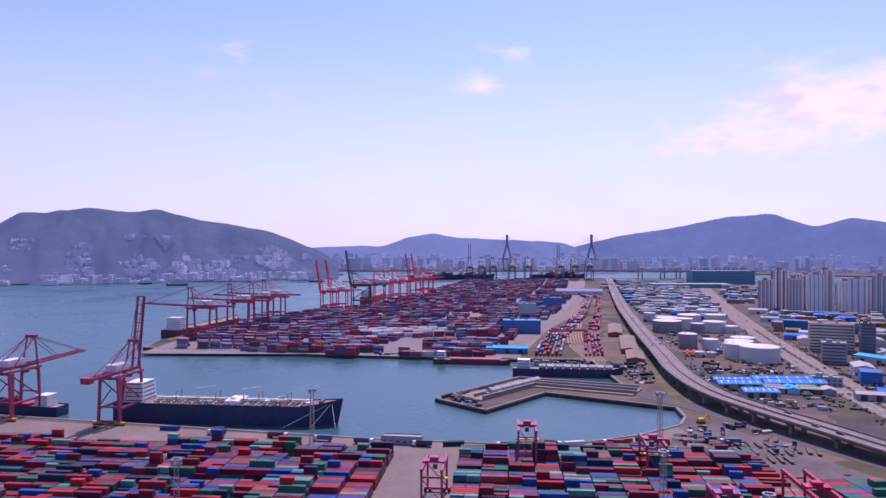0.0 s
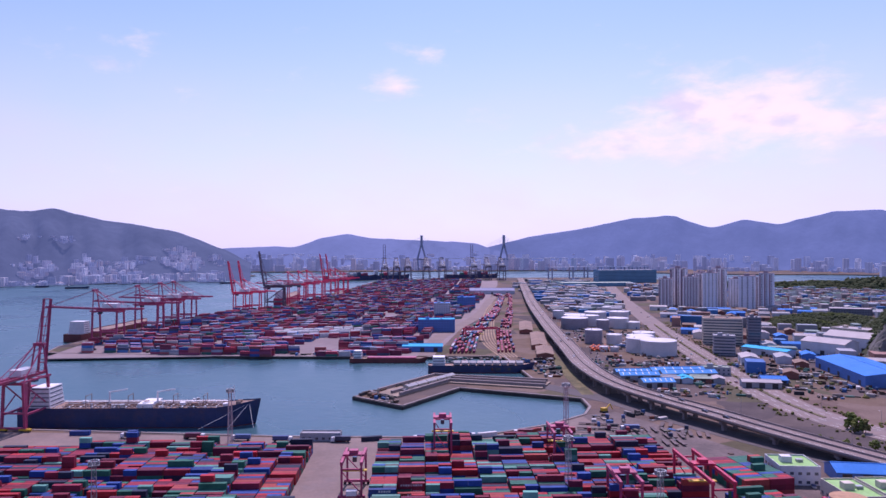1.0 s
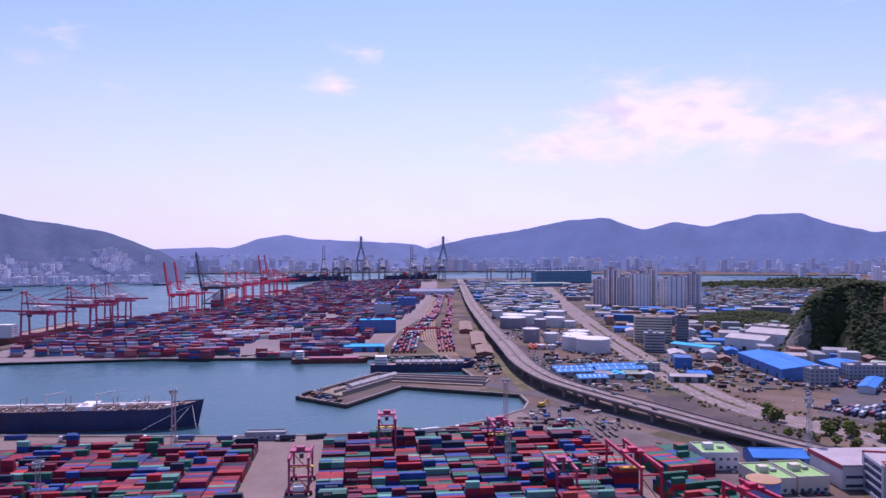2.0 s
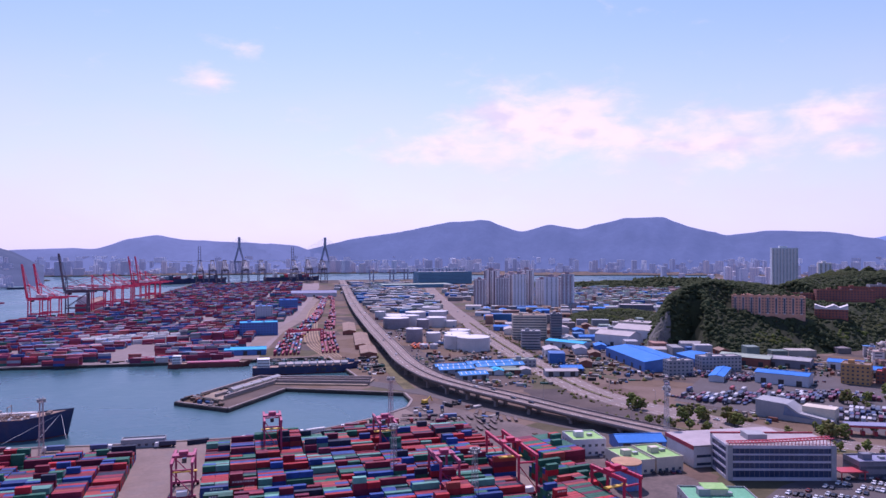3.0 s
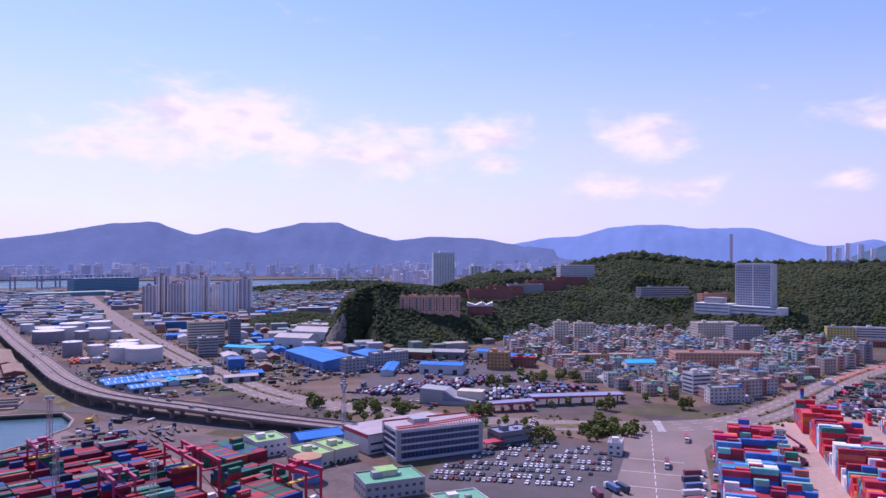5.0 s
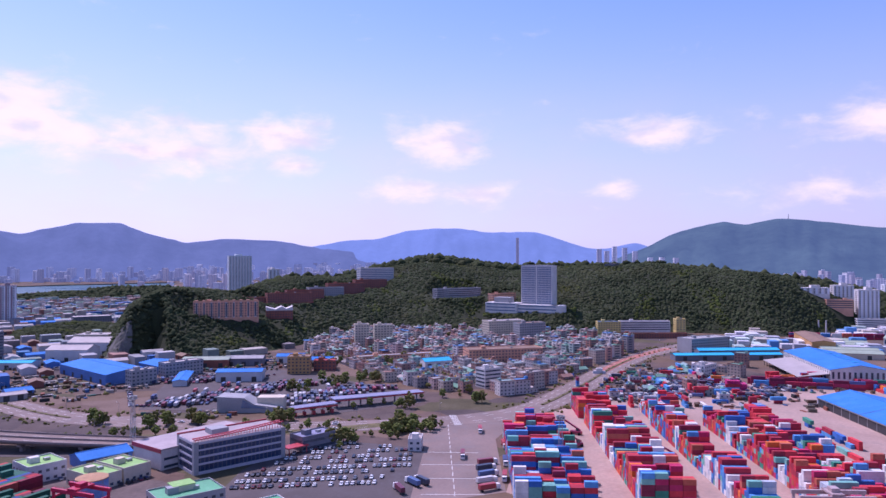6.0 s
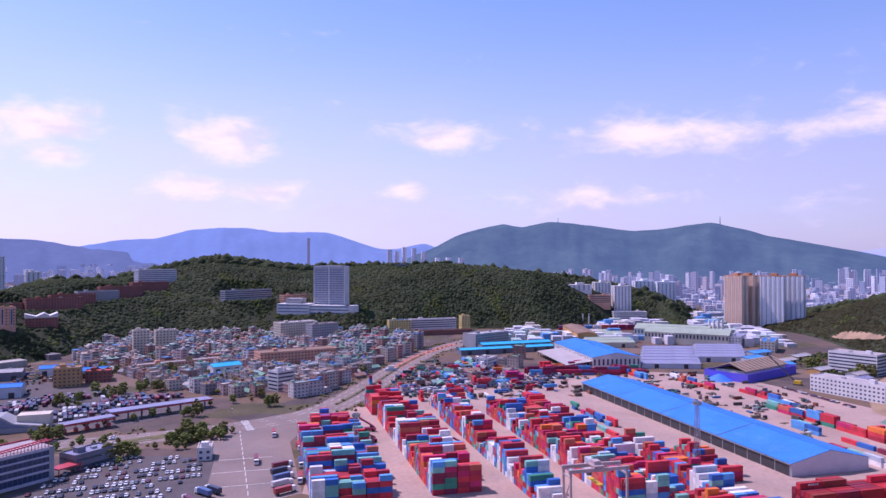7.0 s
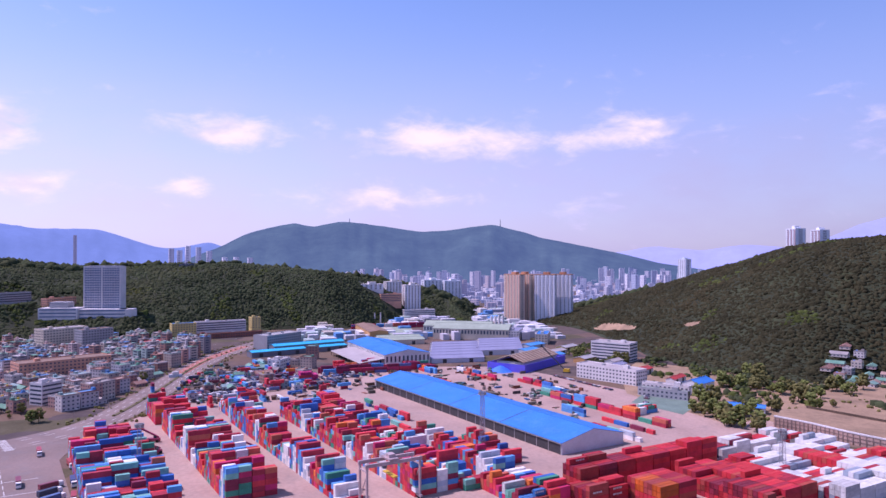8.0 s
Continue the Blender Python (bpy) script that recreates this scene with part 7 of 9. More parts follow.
shed("low_shed", 560, 490, -58, 40, 20, 8, 10, "dark", "grey", "warehouse with a grey roof below the cliff", "warehouse")
building("red_block", 570, 392, 0, -58, 22, 14, 3, "brick", "red", "low red-roofed building beside the depot", "building")

# ---- long low rail sheds of the port terminal
for x, y, w in ((214, 820, 120), (232, 958, 110), (196, 724, 60)):
    shed("rail_shed", x, y, 77, w, 17, 5, 6.5, "brick", "brown", "long low rail shed with a faded pinkish roof", "shed", doors=6)
for k in range(7):
    shed("tin_shed", 262 + 13 * (k % 4), 560 + 15 * (k // 4) - 2 * k, -19 + 90 * (k % 2), 14, 9, 4, 5.2, ("grey", "steel", "brick")[k % 3], ("grey", "cyan", "sage", "white")[k % 4], "small tin shed in the works yard", "shed", doors=1)
# ---- bus station with a sloping grey front, and the long blue canopy
t = thing("station_building", 388, 326, 0, -62, "modern pale station building with a sloping blue-grey front", "station")
part("wall", Geo().profile([(-24, 0), (24, 0), (24, 3.5), (4, 6), (-4, 11), (-24, 12)], -9, 9), M_WALLS["grey"], t)
part("glazing", Geo().profile([(-6, 3.5), (14, 3.0), (3, 5.6), (-5, 9.6)], -9.15, -9.0), M_GLASS_BLUE, t, "slanted dark glazing")
part("block", Geo().box(4, 24, -2, 9.4, 0, 10), M_WALLS["cream"], t)
t = thing("bus_canopy", 452, 254, 0, -36, "long pale blue canopy over the vehicle gates", "canopy")
part("roof", Geo().profile([(-38, 7.0), (38, 6.4), (38, 7.0), (-38, 7.8)], -6, 6), M_ROOFS["lilac"], t, "pale blue roof sheet")
for k in range(8):
    part("post", Geo().box(-34 + 9.7 * k - 0.5, -34 + 9.7 * k + 0.5, -0.5, 0.5, 0, 6.6), M_WALLS["dark"], t)
part("fascia", Geo().box(-38, 38, -6.2, -6.0, 5.8, 6.9), M_RED_TRIM, t)
t = thing("gate_canopy", 398, 276, 0, -36, "white and red toll gate canopy on posts", "canopy")
part("roof", Geo().profile([(-17, 6.0), (17, 7.0), (17, 7.6), (-17, 6.6)], -5, 5), M_ROOFS["lilac"], t)
part("fascia", Geo().box(-17, 17, -5.2, -5.0, 5.4, 6.6), M_RED_TRIM, t)
for k in range(5):
    part("booth", Geo().box(-14 + 7 * k - 0.9, -14 + 7 * k + 0.9, -2, 2, 0, 2.8), M_RED_TRIM, t)
    part("post", Geo().box(-14 + 7 * k - 0.25, -14 + 7 * k + 0.25, -0.25, 0.25, 2.8, 6.4), M_GALV, t)


# ---- apartment slabs
def tower_block(x, y, z, rz, w, d, h, bays, wall, stripe, label, crown=None, name="apartment_tower", base=8):
    """A tall housing block: projecting bays, recessed window strips floor by floor, crown on the roof."""
    t = thing(name, x, y, z, rz, label, "apartment building")
    part("wall", Geo().box(-w / 2, w / 2, -d / 2, d / 2, -base, h), wall, t)
    bw = w / bays
    floors = int(h / 3)
    for b in range(bays):
        x0 = -w / 2 + bw * b
        for s in (-1, 1):
            part("bay", Geo().box(x0 + bw * 0.04, x0 + bw * 0.4, s * d / 2 - 0.5 * (s < 0) , s * d / 2 + 0.5 * (s > 0) + 0.01, 0, h * (0.995 if b % 2 else 0.98)), stripe, t)
            g = Geo()
            for k in range(floors):
                g.box(x0 + bw * 0.48, x0 + bw * 0.76, s * d / 2 - 0.06, s * d / 2 + 0.06, 3 * k + 0.9, 3 * k + 2.5)
            tagged(part("window_column", g, M_GLASS, t), kind="stuff")
    for s in (-1, 1):
        g = Geo()
        for k in range(floors):
            g.box(s * w / 2 - 0.06, s * w / 2 + 0.06, -d * 0.2, d * 0.2, 3 * k + 0.9, 3 * k + 2.3)
        tagged(part("window_column", g, M_GLASS, t), kind="stuff")
    part("lift_house", Geo().box(-w * 0.2, w * 0.1, -d * 0.3, d * 0.3, h, h + 5), crown or wall, t)
    part("parapet", Geo().box(-w / 2 - 0.2, w / 2 + 0.2, -d / 2 - 0.2, d / 2 + 0.2, h, h + 1.1), crown or wall, t)
    return t


M_APT = material("apartment_paint", (0.88, 0.84, 0.85), rough=0.85, vary=0.12, big=0.03, fine=0.4)
M_APT2 = material("apartment_lilac", (0.78, 0.80, 0.86), rough=0.85, vary=0.12, big=0.03, fine=0.4)
M_APT_DARK = material("apartment_stripe", (0.36, 0.27, 0.30), rough=0.85, vary=0.12, big=0.03, fine=0.4)
M_APT_TAUPE = material("apartment_taupe", (0.22, 0.17, 0.21), rough=0.85, vary=0.12, big=0.03, fine=0.4)
M_APT_TAN = material("apartment_tan", (0.80, 0.62, 0.48), rough=0.85, vary=0.12, big=0.03, fine=0.4)
M_APT_ROSE = material("apartment_rose", (0.66, 0.40, 0.30), rough=0.85, vary=0.12, big=0.03, fine=0.4)
M_APT_CAP = material("apartment_orange_crown", (0.55, 0.25, 0.13), rough=0.8, vary=0.2, big=0.1, fine=1)
random.seed(12)
for k, (x, y, w, h, mat) in enumerate(((600, 1304, 30, 56, M_APT), (642, 1322, 36, 76, M_APT), (630, 1252, 30, 62, M_APT), (664, 1232, 30, 70, M_APT), (698, 1252, 30, 78, M_APT), (690, 1300, 34, 66, M_APT), (736, 1310, 30, 58, M_APT2), (738, 1212, 32, 64, M_APT2), (772, 1240, 30, 60, M_APT2), (712, 1346, 34, 66, M_APT), (764, 1186, 28, 70, M_APT2), (752, 1272, 30, 56, M_APT2))):
    tower_block(594 + (x - 600) * 0.84, y, 0, (-25, -38, -18)[k % 3], w * 0.86, 15, h * 0.95, (4, 3, 5)[k % 3], mat, (M_APT_DARK, M_APT_TAUPE, M_APT_DARK, M_APT2)[k % 4], "tall cream and brown striped apartment block" if mat is M_APT else "tall pale lilac apartment block", crown=M_APT_DARK)
for k, (x, y) in enumerate(((1205, -318), (1216, -338), (1192, -372), (1200, -404))):
    tower_block(x, y, 0, 38 if k < 2 else 60, 36, 15, 84, 5, M_APT_TAN if k < 2 else M_APT, M_APT_ROSE if k < 2 else M_APT2, "tall tan apartment tower with an orange crown" if k < 2 else "tall white apartment tower with an orange crown", crown=M_APT_CAP)
M_GLASSY = material("blue_tower_cladding", (0.66, 0.72, 0.76), rough=0.5, vary=0.15, big=0.03, fine=0.4)
tower_block(1240, 1130, 30, -40, 52, 30, 88, 8, M_GLASSY, M_WALLS["white"], "tall dark blue-grey apartment tower with pale ribs beyond the hill")
tower_block(1300, 1080, 30, -40, 26, 18, 56, 3, M_WALLS["white"], M_APT2, "white apartment tower beyond the hill")


# ---- the hospital slab on the slope
def slab_tower():
    t = thing("hospital", 1058, 330, 36, -92, "tall white slab building with blue window bands on the wooded slope", "office building")
    w, d, h = 52, 22, 64
    for k in range(19):
        part("floor_band", Geo().box(-w / 2, w / 2, -d / 2, d / 2, 3.6 * k, 3.6 * k + 1.3), M_WALLS["lavender"], t)
    part("glazing", Geo().box(-w / 2 + 0.5, w / 2 - 0.5, -d / 2 + 0.5, d / 2 - 0.5, 0, h), M_GLASS_BLUE, t, "blue glass window bands")
    for sx in (-w / 2 - 0.1, w / 2 - 1.4, -w * 0.02):
        part("fin", Geo().box(sx, sx + 1.5, -d / 2 - 0.2, d / 2 + 0.2, 0, h + 2), M_WALLS["white"], t)
    for side in (-1, 1):
        g = Geo()
        for i in range(22):
            x = -w / 2 + w * (i + 0.5) / 22
            g.box(x - 0.25, x + 0.25, side * d / 2 - 0.15, side * d / 2 + 0.15, 0, h)
        tagged(part("pilaster", g, M_WALLS["white"], t), kind="stuff")
    part("roof", Geo().box(-w / 2, w / 2, -d / 2, d / 2, h, h + 1.2), M_WALLS["white"], t)
    part("roof_plant", Geo().box(-20, 24, -6, 6, h + 1.2, h + 3), M_GALV, t)
    part("podium_wing", Geo().box(-78, -24, -36, -8, -10, 7), M_WALLS["white"], t)
    part("wing_penthouse", Geo().box(-66, -40, -28, -8, 7, 15), M_WALLS["grey"], t)
    part("podium", Geo().box(-24, 40, -32, -8, -22, 5).round(40, -20, -22, 5, 12, 28), M_WALLS["white"], t, "low white podium with a rounded end")
    for z0 in (-8, -3, 2):
        part("podium_band", Geo().box(-23, 40, -32.1, -31.9, z0, z0 + 1.8), M_GLASS_BLUE, t)
    for z0 in (-6, -1, 4):
        part("wing_band", Geo().box(-76, -26, -36.1, -35.9, z0, z0 + 1.6), M_GLASS_BLUE, t)


slab_tower()
# ---- campus on the hill
t = building("dormitory", 660, 614, 39, -44, 80, 15, 6, "pink", "brown", "salmon brick dormitory with white window columns among trees", "building", base=14)
for k in range(9):
    part("window_column", Geo().box(-36 + 9 * k - 1.2, -36 + 9 * k + 1.2, -7.72, -7.45, 0, 19.4), M_WALLS["white"], t, "white painted window column")
    part("window_strip", Geo().box(-36 + 9 * k - 0.9, -36 + 9 * k + 0.9, -7.8, -7.7, 1, 18.8), M_GLASS, t)
    part("dormer", Geo().box(-36 + 9 * k - 2, -36 + 9 * k + 2, -7, -3, 20.05, 22.4), M_WALLS["pink"], t)
t = building("chapel", 752, 604, 32, -48, 36, 18, 3, "brick", "white", "brick hall with a white folded roof among trees", "hall", base=14, extra=False)
part("folded_roof", Geo().profile([(-18, 10.2), (18, 10.2), (18, 16), (9, 12.5), (3, 16), (-6, 12), (-18, 15.5)], -10, 10), M_WALLS["white"], t, "white folded roof")
for x, y, z, w, f, wall in ((828, 648, 48, 70, 4, "brick"), (880, 660, 50, 60, 4, "brick"), (935, 660, 52, 60, 4, "grey"), (985, 655, 54, 66, 5, "brick"), (1040, 640, 62, 60, 4, "brick"), (790, 690, 42, 50, 4, "brick")):
    building("campus_block", x, y, z, -36, w, 16, f, wall, "brown" if wall == "brick" else "white", "red brick campus block on the hilltop" if wall == "brick" else "grey campus block on the hilltop", "building", base=20)
building("campus_tower", 1090, 660, 72, -36, 66, 20, 7, "white", "white", "long white campus building with window bands on the hill", "building", "band", base=20, glass=M_GLASS_BLUE)
building("campus_block", 1062, 478, 49, -30, 90, 14, 4, "grey", "white", "long pale campus block in the woods", "building", "band", base=20)
building("campus_block", 1085, 405, 44, -26, 52, 12, 3, "pink", "brown", "long tan campus block in the woods", "building", base=7)
building("campus_block", 1286, 266, 79, -10, 34, 16, 7, "dark", "white", "dark square block with white frame on the ridge", "building", "band", base=20)
# ---- school at the end of the avenue
building("school", 1060, 165, 6, -62, 74, 14, 4, "white", "white", "white four-storey school with window bands", "school", "band")
building("school_wing", 1030, 212, 6, -62, 34, 14, 4, "yellow", "blue", "yellow and white school wing with a blue roof", "school")
building("school_wing", 1085, 118, 6, -62, 14, 14, 5, "yellow", "brown", "yellow stair tower of the school", "school")
building("retaining_block", 1010, 150, 0, -62, 110, 10, 2, "brick", "brown", "brown terraced wall below the school", "building")
building("bank", 900, 62, 0, -38, 62, 24, 5, "grey", "grey", "blank grey concrete warehouse block", "warehouse", extra=True, sides=(0,))
# ---- blocks in the town
building("market_block", 718, 255, 0, -50, 86, 26, 4, "pink", "brown", "long salmon-pink market building", "building")
building("town_tower", 738, 458, 0, -50, 18, 13, 9, "cream", "white", "slim white apartment tower in the town", "apartment building")
building("town_tower", 775, 449, 0, -50, 24, 14, 8, "cream", "white", "white apartment block in the town", "apartment building")
building("town_block", 905, 330, 0, -40, 56, 22, 8, "cream", "white", "large stepped pale apartment block", "apartment building")
building("town_block", 888, 285, 0, -40, 40, 18, 8, "grey", "brown", "large grey apartment block with a red crown", "apartment building")
shed("red_hall", 905, 215, -40, 44, 16, 8, 10, "brick", "red", "red sheet-roofed hall in the town", "hall")
shed("teal_hall", 640, 300, -40, 30, 16, 7, 9.5, "white", "cyan", "small hall with a pale turquoise roof", "hall")
building("brick_school", 660, 360, 0, -40, 90, 12, 2, "pink", "grey", "long low red brick building in the town", "school")
building("corner_block", 560, 205, 0, -30, 18, 14, 5, "white", "white", "white corner office with dark window bands", "office building", "band")
# ---- factories and offices south of the hall
shed("mill", 962, -204, 69, 108, 38, 15, 21, "cream", "sage", "cream mill with rows of windows and a pale green roof", "factory", doors=0, clerestory=True)
shed("mill", 1003, -190, 69, 100, 36, 15, 21, "cream", "sage", "cream mill with a pale green roof", "factory", doors=0, clerestory=True)
for k in range(6):
    shed("saw_shed", 745 + 24 * k, -150 - 3 * k, 96, 60, 20, 5, 7.6, "steel", "lilac", "pale lilac saw-tooth factory shed", "factory", doors=2)
for k in range(5):
    shed("saw_shed", 800 + 22 * k, -210 - 4 * k, 96, 54, 20, 6, 8.6, "white", "lilac", "white factory shed with a lilac roof", "factory", doors=2)
for k in range(6):
    shed("saw_shed", 910 + 26 * k, -98 + 2 * k, 100, 60, 22, 6.5, 9, "cream", "sage", "factory shed with a pale green roof", "factory", doors=2)
shed("brown_hall", 1010, -60, 10, 120, 26, 12, 14, "ochre", "brown", "long brown factory hall", "factory")
for k in range(4):
    part("shaft", Geo().round(0, 0, 0, 27, 2.2, 16, 1.8), M_WALLS["white"], thing("chimney", 1010 + 6 * k, -240 - 7 * k, 0, 0, "pale green factory vent stack", "chimney"))
for y in (-69, -79):
    part("shaft", Geo().round(0, 0, -4, 20, 1.3, 12, 1.0), M_WALLS["white"], thing("chimney", 1186, y, 0, 0, "slim white factory chimney", "chimney"))
building("white_works", 608, -279, 0, 35.5, 66, 18, 4, "white", "white", "long white four-storey works office", "office building")
building("white_office", 738, -330, 0, 46, 46, 22, 6, "white", "white", "white six-storey office with window bands below the woods", "office building", "band")
building("yellow_block", 900, -290, 0, -20, 46, 16, 4, "cream", "blue", "cream and yellow block with a blue roof", "building")
building("white_block", 950, -260, 0, -20, 50, 22, 4, "white", "lilac", "white block with a pale roof", "building")
t = thing("construction_site", 705, -222, 0, -42, "brown-roofed building wrapped in violet-blue site hoarding", "construction site")
for x0, x1, y0, y1 in ((-46, 46, -22, -21.5), (-46, 46, 21.5, 22), (-46, -45.5, -21.5, 21.5), (45.5, 46, -21.5, 21.5)):
    part("hoarding", Geo().box(x0, x1, y0, y1, 0, 8), M_WALLS["violet"], t)
part("wall", Geo().box(-38, 38, -15, 15, 0, 9), M_WALLS["cream"], t)
for s in (-1, 1):
    part("roof_slope", Geo().profile([(0, 15), (s * 17, 9), (s * 17, 9.5), (0, 15.5)][::s], -40, 40), M_ROOFS["brown"], t).matrix_basis = pose(0, 0, 0, 0, 0, 90)
for k in range(12):
    part("truss", Geo().bar((-38 + 7 * k, -17, 9.4), (-38 + 7 * k, 0, 16), 0.4).bar((-38 + 7 * k, 17, 9.4), (-38 + 7 * k, 0, 16), 0.4), M_WALLS["cream"], t)
t = thing("crawler_crane", 655, -250, 0, 60, "small crawler crane with a long lattice boom", "crane")
part("body", Geo().box(-3, 3, -2, 2, 1, 4), M_YELLOW, t)
part("track", Geo().box(-3.5, 3.5, -2.4, -1.4, 0, 1.2), M_DARK, t)
part("track", Geo().box(-3.5, 3.5, 1.4, 2.4, 0, 1.2), M_DARK, t)
part("boom", Geo().bar((2, 0, 3), (26, 0, 26), 0.9), M_DARK, t)
heap = Geo().round(0, 0, 0, 5, 13, 20, 3, dome=1)
tagged(part("sand_mound", heap, M_TARP), "sand heap under a blue tarpaulin", "heap").matrix_basis = pose(672, -186, 0)
# foot of the right-hand ridge
shed("blue_store", 550, -337, -53, 27, 16, 8, 11, "white", "blue", "small white store with a blue roof", "store")
building("long_wall_office", 546, -306, 0, 49, 40, 9, 2, "white", "white", "low white row building behind the depot", "building")
building("green_yard_store", 525, -294, 0, 46, 42, 6, 2, "grey", "sage", "low grey store beside a green yard", "store")
shed("green_hut", 357, -313, -60, 22, 11, 6, 9, "white", "green", "white gabled hut with a moss green roof", "hut")
shed("tin_hut", 464, -332, 55, 26, 9, 5, 6.5, "white", "blue", "low hut with a bright blue roof among trees", "hut")
structure("pavement_court", Geo().prism([(462, -281), (509, -260), (538, -281), (505, -310), (490, -305)], -1, 0.11), M_COURT, "faded green sports court behind the depot", "court")
for x, y, w, d, wall_, roof_, lab in ((640, -322, 30, 12, "white", "red", "low white works with a red roof"), (672, -308, 26, 12, "cream", "lilac", "cream workshop with a pale roof"), (700, -316, 22, 11, "white", "white", "small white store beside the works"), (726, -292, 26, 14, "ochre", "grey", "tan workshop with a grey roof"),
                                      (752, -262, 30, 16, "white", "azure", "white workshop with a light blue roof"), (786, -276, 26, 14, "cream", "white", "cream block with a pale roof"), (822, -300, 30, 14, "yellow", "grey", "pale yellow works building"), (590, -335, 28, 8, "white", "red", "low row of white and red cabins"),
                                      (575, -352, 20, 8, "white", "white", "low white cabin row"), (848, -262, 34, 18, "steel", "azure", "steel works hall with a light blue roof"), (800, -244, 30, 16, "steel", "azure", "steel works hall with a light blue roof")):
    shed("works_store", x, y, -47, w, d, 5, 6.6, wall_, roof_, lab, "workshop", doors=2)
t = thing("retaining_wall", 0, 0, 0, 0, "long pale concrete retaining wall with panels", "wall")
RW = [(420, -327), (398, -339), (372, -348), (340, -364)]
for a, b in zip(RW, RW[1:]):
    part("wall_slab", Geo().bar((*a, 3.4), (*b, 3.4), 0.9, 6.9), M_DEPOT, t)
    part("coping", Geo().bar((*a, 7.3), (*b, 7.3), 1.5, 0.8), M_WALLS["white"], t, "pale coping rail")
    for k in range(9):
        x, y = a[0] + (b[0] - a[0]) * (k + 0.5) / 9, a[1] + (b[1] - a[1]) * (k + 0.5) / 9
        part("buttress", Geo().bar((x - 0.3, y + 0.7, 0), (x - 0.1, y + 0.45, 6.8), 0.5), M_YARD, t)
    for z in (2.2, 4.6):
        part("rib", Geo().bar((a[0] - 0.2, a[1] + 0.55, z), (b[0] - 0.2, b[1] + 0.55, z), 0.3), M_YARD, t)
t = thing("timber_fence", 0, 0, 7, 0, "brown timber fence along the earth terrace", "fence")
for a, b in zip(TERRACE[-5:], TERRACE[-4:]):
    part("fence_panel", Geo().bar((*a, 0.8), (*b, 0.8), 0.15, 1.7), M_BARK, t)
t = thing("hill_road", 0, 0, 0, 0, "pale road barrier cut across the wooded slope", "road")
for a, b in (((905, -690, 26), (865, -740, 26)), ((865, -740, 26), (800, -790, 27))):
    part("road_slab", Geo().bar(a, b, 7, 0.6), M_DECK, t)


# ---- far blocks beyond the saddle
random.seed(21)
for bear, away, w, top, mat in ((90.7, 1300, 46, 65, M_WALLS["white"]), (92.5, 1345, 32, 68, M_WALLS["white"]), (94.0, 1310, 32, 63, M_WALLS["white"]), (95.7, 1500, 44, 66, M_APT2), (97.3, 1510, 42, 64, M_APT2)):
    x, y = EYE_X + away * math.sin(radians(bear)), EYE_Y + away * math.cos(radians(bear))
    z = hill(x, y) - 2
    tower_block(x, y, z, 112, w, 14, top - z, 5, mat, M_APT2, "white mid-rise apartment slab on the tail of the wooded hill", base=14)
for bear, away, w, floors, wall, lab in ((94.6, 1285, 58, 4, "white", "long white four-storey block below the hill"), (92.3, 1292, 38, 4, "pink", "low pink block on the foot of the hill")):
    x, y = EYE_X + away * math.sin(radians(bear)), EYE_Y + away * math.cos(radians(bear))
    building("hillside_school", x, y, max(6, hill(x, y)), 100, w, 16, floors, wall, "white", lab, "building", "band", base=12)
shed("long_store", 1320, -143, -60, 84, 24, 14, 17, "white", "white", "long white store beyond the works", "warehouse")
for k, (x, y) in enumerate(((1935, -985), (1965, -1000))):
    tower_block(x, y, 20, 20, 30, 22, 88, 4, M_GLASSY, M_APT2, "dark glassy tower beyond the wooded ridge", base=20)
for k, (x, y) in enumerate(((966, -700), (1010, -770))):
    tower_block(x, y, 128, 0, 24, 16, 30, 3, M_APT2, M_APT_DARK, "apartment tower showing above the wooded ridge", base=40)
for x, y, z in ((3985, -848, 286), (4060, 15, 292)):
    part("shaft", Geo().round(0, 0, -40, 44, 4.5, 10, 1.2), M_GALV, thing("broadcast_mast", x, y, z, 0, "slim broadcast mast on the mountain top", "mast"))
t = building("green_terminal", 862, 2205, 0, -2, 190, 60, 9, "teal", "grey", "long teal-grey terminal building near the bay", "building", "band", fh=4.5, extra=False)
building("terminal_hall", 700, 2020, 0, -2, 220, 70, 3, "teal", "sage", "long low dark hall with a pale roof near the bay", "building", extra=False)
building("dark_hall", 800, 1060, 0, -30, 60, 34, 4, "dark", "white", "dark hall with a white flat roof beyond the factories", "building", extra=False)
# ---------------------------------------------------------------- vehicles
def mesh_thing(name, geo, mat, label, category, group=""):
    """A thing whose main body is a mesh that carries its other parts."""
    return tagged(part(name, geo, mat), label, category, group)


def make_car():
    g = Geo().profile([(-2.2, 0.3), (2.2, 0.3), (2.25, 0.75), (1.5, 0.92), (-1.7, 0.98), (-2.25, 0.85)], -0.88, 0.88)
    g.profile([(-1.2, 1.36), (0.45, 1.36), (0.35, 1.44), (-1.1, 1.44)], -0.68, 0.68)
    t = mesh_thing("car", g, M_CAR, "parked saloon car on the asphalt", "car", "parked cars")
    part("glass", Geo().profile([(-1.65, 0.95), (1.2, 0.92), (0.45, 1.37), (-1.2, 1.37)], -0.76, 0.76), M_GLASS, t, "dark glazed cabin")
    wheel = Geo().round(0, 0, -0.92, -0.7, 0.32, 10).round(0, 0, 0.7, 0.92, 0.32, 10).mesh("wheel_pair")
    for sx in (-1.35, 1.35):
        part("wheel_pair", wheel, M_TYRE, t).matrix_basis = pose(sx, 0, 0.32, 90)
    return t


